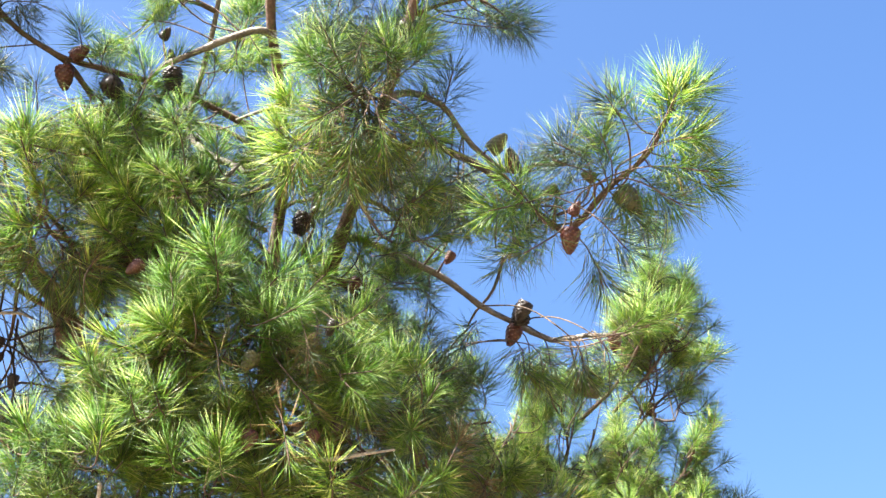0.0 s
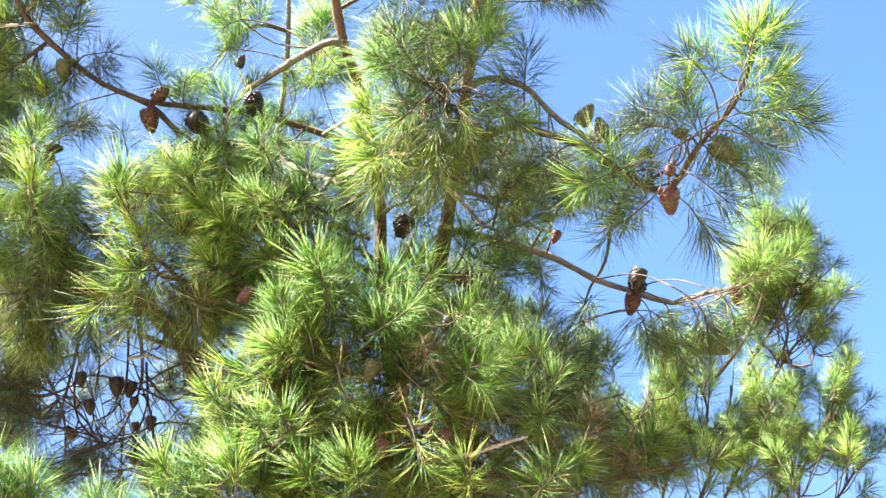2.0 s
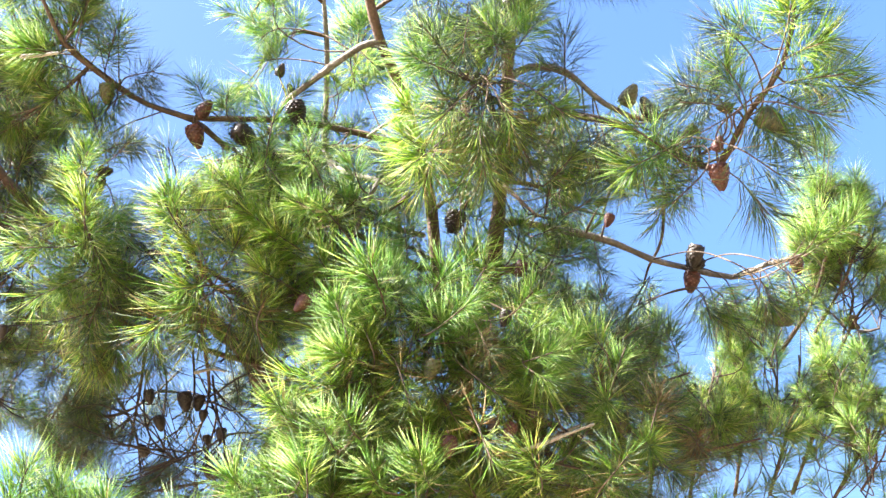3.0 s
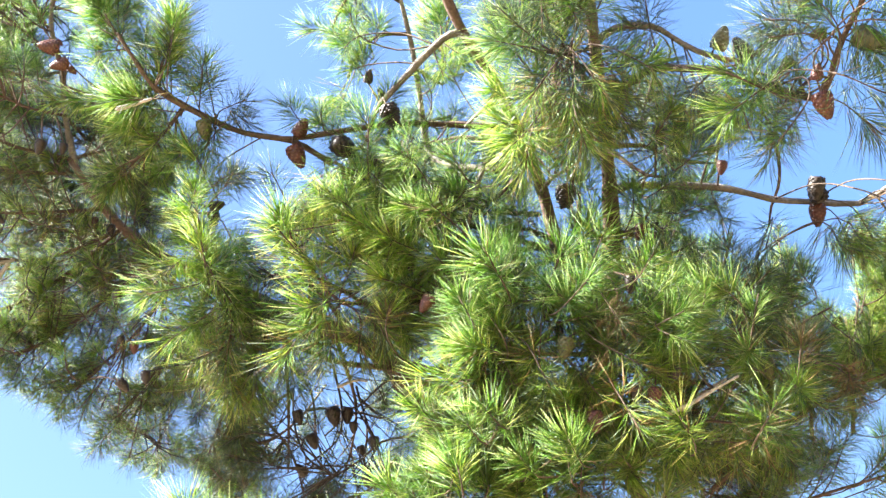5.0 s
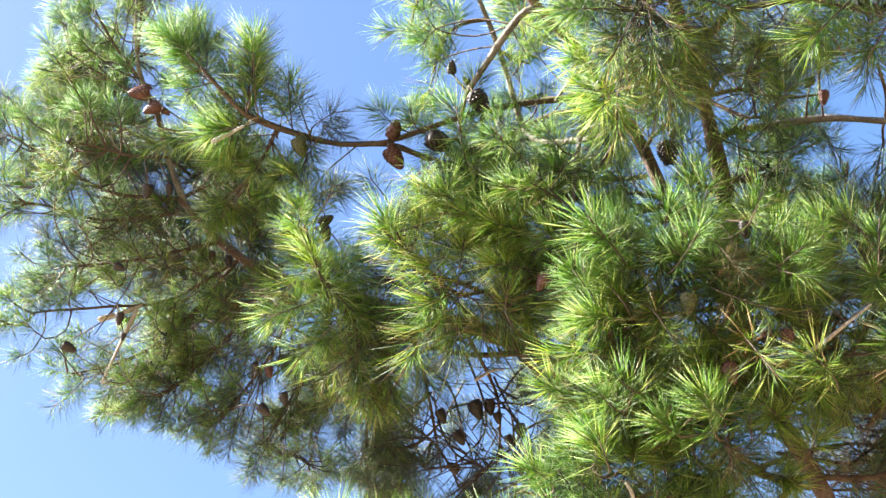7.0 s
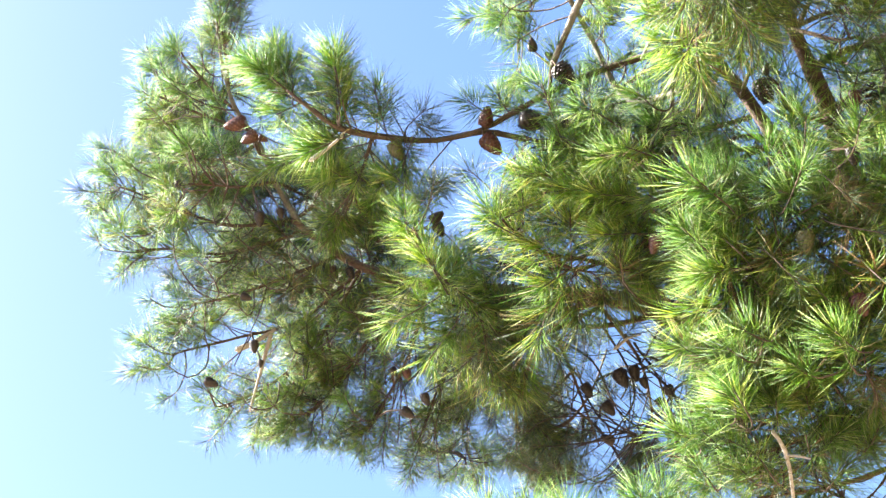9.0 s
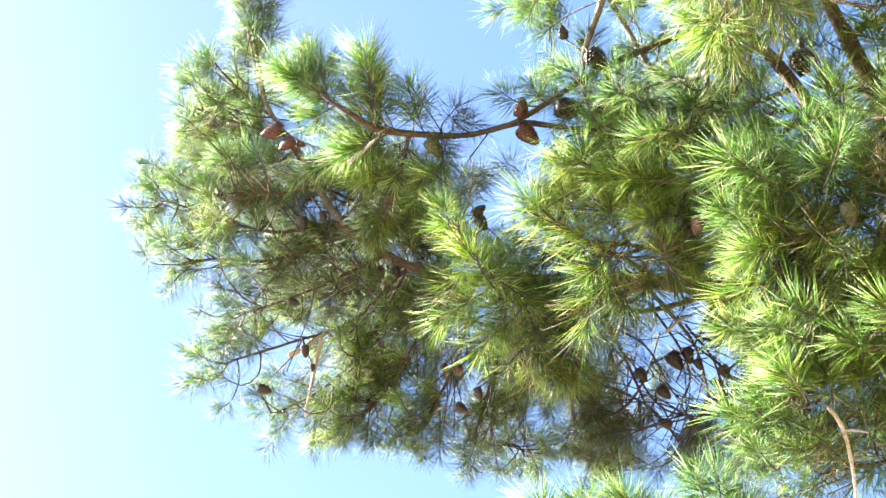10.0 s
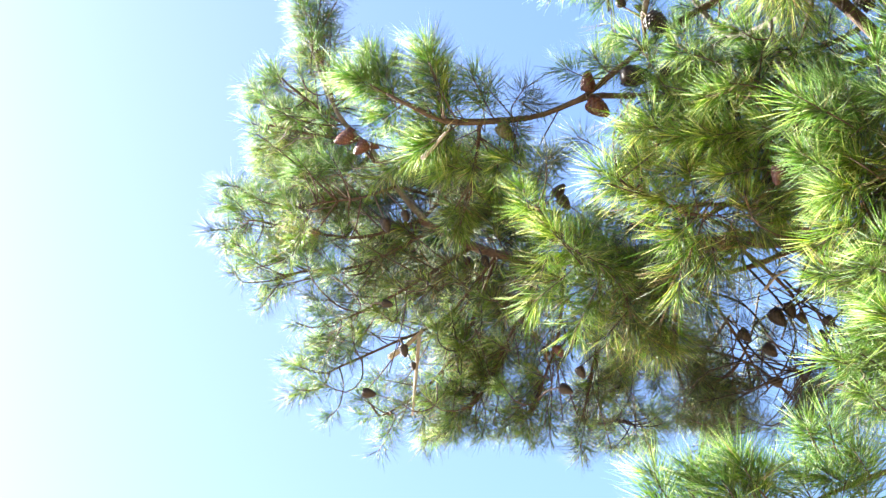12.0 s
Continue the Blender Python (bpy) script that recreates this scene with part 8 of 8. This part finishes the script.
pine_cone("brown", (0.023, 3.702, 3.608), (-0.021, -0.002, -0.008), 0.036)
pine_cone("green", (-0.066, 3.715, 2.973), (-0.007, 0.021, -0.041), 0.060)
pine_cone("brown", (-0.348, 3.291, 2.871), (-0.019, 0.008, -0.025), 0.040)
pine_cone("red", (-0.648, 3.173, 3.287), (-0.004, 0.012, -0.024), 0.036)
# cones
pine_cone("red", (-1.018, 3.181, 3.854), (-0.001, 0.040, -0.058), 0.071)
pine_cone("red", (-0.999, 3.176, 3.870), (0.045, -0.009, 0.033), 0.057)
pine_cone("open", (-0.719, 3.142, 3.821), (0.001, 0.037, -0.053), 0.065)
pine_cone("brown", (-0.738, 3.211, 3.892), (-0.003, -0.017, 0.023), 0.029)
pine_cone("brown", (-0.762, 3.176, 3.932), (0.022, -0.015, 0.028), 0.039)
pine_cone("brown", (-0.903, 3.194, 3.816), (0.035, 0.069, -0.031), 0.083)
pine_cone("brown", (-0.848, 3.265, 3.772), (0.030, 0.027, -0.028), 0.049)
pine_cone("open", (-0.373, 3.441, 3.544), (-0.028, 0.027, -0.056), 0.068)
pine_cone("brown", (-0.366, 3.486, 3.567), (0.020, -0.008, 0.018), 0.028)
pine_cone("brown", (0.252, 3.887, 3.489), (-0.029, 0.028, -0.056), 0.069)
pine_cone("open", (0.236, 3.947, 3.435), (-0.003, -0.029, 0.063), 0.069)
pine_cone("red", (0.224, 3.973, 3.450), (-0.025, 0.027, -0.058), 0.069)
pine_cone("red", (0.523, 3.983, 3.426), (-0.001, 0.024, -0.053), 0.058)
pine_cone("green", (0.401, 3.978, 3.266), (0.065, 0.012, -0.044), 0.079)
pine_cone("red", (0.304, 2.992, 3.251), (-0.004, 0.032, -0.058), 0.066)
pine_cone("red", (0.307, 2.997, 3.284), (0.020, -0.018, 0.029), 0.039)
pine_cone("green", (0.133, 3.462, 3.752), (0.046, -0.027, 0.041), 0.068)
pine_cone("green", (0.429, 3.025, 3.375), (0.052, 0.025, -0.056), 0.081)
pine_cone("green", (0.374, 3.017, 3.399), (-0.038, -0.003, 0.012), 0.040)
pine_cone("green", (0.285, 3.077, 3.409), (-0.038, 0.010, -0.013), 0.041)
pine_cone("red", (-0.240, 3.672, 3.458), (-0.031, 0.016, -0.037), 0.050)
pine_cone("brown", (0.075, 4.089, 3.971), (0.007, 0.021, -0.037), 0.043)
pine_cone("brown", (-0.086, 3.481, 3.619), (-0.017, 0.025, -0.046), 0.055)
pine_cone("brown", (-0.120, 3.183, 3.977), (0.073, 0.004, -0.001), 0.073)
pine_cone("brown", (0.201, 3.510, 3.727), (-0.013, -0.031, 0.050), 0.060)
pine_cone("brown", (-0.544, 3.443, 2.885), (-0.008, -0.015, 0.035), 0.039)
pine_cone("brown", (-0.331, 3.671, 2.931), (-0.033, 0.001, -0.013), 0.035)
pine_cone("brown", (-0.165, 3.814, 2.865), (0.007, 0.015, -0.045), 0.048)
pine_cone("red", (0.724, 4.583, 3.421), (-0.044, 0.001, 0.013), 0.046)
pine_cone("red", (0.695, 4.588, 3.417), (0.032, 0.004, -0.022), 0.039)
pine_cone("red", (0.230, 4.530, 3.254), (-0.027, 0.015, -0.039), 0.050)
pine_cone("brown", (0.147, 4.514, 3.304), (0.000, 0.016, -0.044), 0.047)
pine_cone("green", (-1.194, 3.022, 3.942), (-0.016, 0.031, -0.049), 0.060)
pine_cone("green", (-1.448, 3.418, 3.736), (-0.025, -0.006, -0.007), 0.026)
pine_cone("brown", (-1.366, 3.326, 3.874), (0.044, 0.016, 0.005), 0.047)
pine_cone("brown", (-1.377, 3.372, 3.893), (-0.013, 0.022, -0.042), 0.049)
pine_cone("red", (-0.117, 3.015, 3.783), (-0.018, 0.010, -0.015), 0.026)
pine_cone("green", (-0.159, 2.997, 3.719), (-0.031, 0.005, -0.011), 0.034)
pine_cone("brown", (-0.721, 3.597, 3.871), (-0.003, -0.015, 0.022), 0.026)
pine_cone("brown", (-0.925, 3.292, 3.696), (-0.005, 0.024, -0.040), 0.047)
pine_cone("red", (-1.515, 2.886, 4.275), (-0.044, -0.040, 0.010), 0.060)
pine_cone("red", (-1.512, 2.871, 4.292), (0.007, 0.017, -0.012), 0.022)
pine_cone("red", (-1.505, 2.905, 4.230), (-0.046, -0.025, -0.006), 0.052)
pine_cone("red", (-1.517, 2.925, 4.233), (0.007, 0.021, -0.017), 0.028)
pine_cone("brown", (-1.696, 3.026, 4.124), (-0.029, 0.010, -0.034), 0.046)
pine_cone("brown", (-1.652, 3.067, 4.112), (-0.019, 0.011, -0.027), 0.035)
pine_cone("brown", (-1.887, 3.031, 3.956), (0.012, 0.026, -0.020), 0.035)
pine_cone("brown", (-1.680, 3.368, 3.485), (-0.013, 0.012, -0.035), 0.039)
pine_cone("brown", (-1.748, 3.332, 3.472), (0.009, 0.026, -0.034), 0.043)
pine_cone("brown", (-1.700, 3.324, 3.742), (-0.023, 0.009, -0.035), 0.043)
pine_cone("brown", (-1.968, 3.102, 3.788), (-0.016, 0.002, -0.019), 0.025)
pine_cone("brown", (-1.946, 3.079, 3.840), (-0.022, 0.007, -0.031), 0.039)
pine_cone("brown", (-1.517, 4.001, 3.485), (-0.005, 0.020, -0.046), 0.050)
pine_cone("brown", (-1.506, 4.043, 3.408), (-0.001, 0.022, -0.049), 0.053)
pine_cone("brown", (-1.349, 4.185, 3.379), (-0.014, 0.014, -0.046), 0.050)
pine_cone("brown", (-1.390, 4.142, 3.435), (-0.012, 0.012, -0.036), 0.040)
pine_cone("brown", (-1.434, 4.095, 3.493), (-0.009, 0.026, -0.062), 0.067)
pine_cone("brown", (-1.397, 4.138, 3.488), (-0.020, 0.015, -0.049), 0.055)
pine_cone("brown", (-1.415, 4.216, 3.379), (-0.000, 0.015, -0.034), 0.038)
pine_cone("brown", (-1.578, 4.114, 3.310), (-0.018, -0.025, 0.037), 0.048)
pine_cone("brown", (-1.195, 4.229, 3.415), (0.002, 0.017, -0.036), 0.040)
pine_cone("red", (-1.715, 3.278, 3.983), (-0.012, 0.018, -0.034), 0.040)
pine_cone("brown", (-1.685, 3.315, 3.961), (-0.014, 0.016, -0.033), 0.039)
pine_cone("brown", (-2.101, 2.988, 3.794), (0.015, 0.032, -0.024), 0.043)
pine_cone("brown", (-1.782, 2.828, 4.265), (-0.005, 0.023, -0.026), 0.035)
pine_cone("brown", (-1.814, 3.011, 4.214), (-0.029, -0.009, -0.014), 0.034)
pine_cone("brown", (-1.752, 4.005, 3.355), (0.000, 0.021, -0.046), 0.050)
pine_cone("brown", (-1.414, 4.204, 3.271), (-0.006, 0.015, -0.041), 0.044)
pine_cone("brown", (-1.744, 3.373, 3.628), (-0.005, 0.015, -0.028), 0.032)
pine_cone("red", (-1.719, 3.401, 3.609), (-0.012, 0.013, -0.033), 0.038)
pine_cone("red", (-0.428, 3.764, 2.924), (0.005, -0.013, 0.038), 0.040)
pine_cone("brown", (-0.308, 3.821, 2.964), (-0.051, -0.001, -0.017), 0.054)

# ---- the tree's meshes ----
tree = tagged(new("pine_tree"), "green Mediterranean pine tree with long needles and many cones", "tree")
TREE_AT = Vector((-0.574, 4.218, 0))
tree.location = TREE_AT


for n, (kind, foot, way, size, on) in enumerate(SHOOTS):
    if on is None:
        dist, i, k = nearest(foot)
        SHOOTS[n] = (kind, foot, way, size, i)
        w = WOODS[i]
        a = w["line"][max(0, k - int(min(6, dist / 0.05)))]
        unit = way / np.linalg.norm(way)
        stem = HABITS[kind][1] * size
        mid = a * 0.45 + foot * 0.55 - unit * dist * 0.18
        w["extra"].append((np.array([a, mid, foot, foot + unit * stem]), 0.0024 + 0.0012 * min(1, dist)))
    else:
        i = on
for n, (kind, top, way, length, on) in enumerate(CONE_PLAN):
    dist, i, k = nearest(top)
    CONE_PLAN[n] = (kind, top, way, length, i)
    if dist > 0.008:
        a = WOODS[i]["line"][k]
        WOODS[i]["extra"].append((np.array([a, (a + top) / 2 + np.array([0, 0, 0.01]), top + way / np.linalg.norm(way) * 0.004]), 0.004))

WOOD_OBJECTS = []
for w in WOODS:
    rng = np.random.default_rng(len(WOOD_OBJECTS) + 5)
    v, t = tube(w["line"], w["r0"], w["r1"], 12 if w["r0"] > 0.015 else 7, rng, 0.14)
    vs, ts, ms, at = [v], [t], [np.zeros(len(t))], len(v)
    for pts, r in w["extra"]:
        v, t = tube(curve_through(pts, 0.03), r, 0.0017, 5, rng, 0.2)
        vs.append(v), ts.append(t + at), ms.append(np.ones(len(t)))
        at += len(v)
    me = mesh_of(w["name"], np.vstack(vs) - np.array(TREE_AT), np.vstack(ts), np.concatenate(ms), (w["mat"], w["mat"] if w["mat"] in (DEAD, SHADE_TWIG) else TWIG))
    ob = new(w["name"], me)
    ob.parent = tree
    if w["label"]:
        tagged(ob, w["label"])
    WOOD_OBJECTS.append(ob)


def turn_to(way, spin):
    return Vector(way).to_track_quat("Z", "Y").to_matrix().to_4x4() @ Matrix.Rotation(spin, 4, "Z")


# the shoots that hang nearest to the open side are parts of their own, the rest one mass
order = sorted(range(len(SHOOTS)), key=lambda n: SHOOTS[n][1][1] - 0.15 * SHOOTS[n][1][0] - (3.0 if SHOOTS[n][4] is None else 0))
rest_v, rest_t, rest_m, rest_at = [], [], [], 0
for rank, n in enumerate(order):
    kind, foot, way, size, on = SHOOTS[n]
    rng = np.random.default_rng(1000 + n)
    pick = int(rng.integers(4))
    m = Matrix.Translation(Vector(foot) - TREE_AT) @ turn_to(way, rng.random() * 6.28) @ Matrix.Scale(size, 4)
    if rank < 300:
        ob = new("needle_tuft", TUFT_MESHES[kind][pick])
        ob.parent = WOOD_OBJECTS[on]
        ob.matrix_basis = m
        if kind == "dry":
            tagged(ob, "dry brown needles")
    else:
        v, t, mt = TUFTS[kind][pick]
        mm = np.array(m)
        rest_v.append(v @ mm[:3, :3].T + mm[:3, 3])
        rest_t.append(t + rest_at)
        rest_m.append(mt)
        rest_at += len(v)
if rest_v:
    ob = new("needles", mesh_of("needles", np.vstack(rest_v), np.vstack(rest_t), np.concatenate(rest_m), (FRESH, DEEP, DRY)))
    ob.parent = tree
    tagged(ob, "dense green pine needles deeper in the crown", kind="stuff")
for n, (kind, top, way, length, on) in enumerate(CONE_PLAN):
    rng = np.random.default_rng(5000 + n)
    ob = new("pine_cone", CONES[kind][int(rng.integers(len(CONES[kind])))])
    ob.parent = WOOD_OBJECTS[on]
    ob.matrix_basis = Matrix.Translation(Vector(top) - TREE_AT) @ turn_to(way, rng.random() * 6.28) @ Matrix.Scale(length, 4)
    tagged(ob, CONE_LABELS[kind])
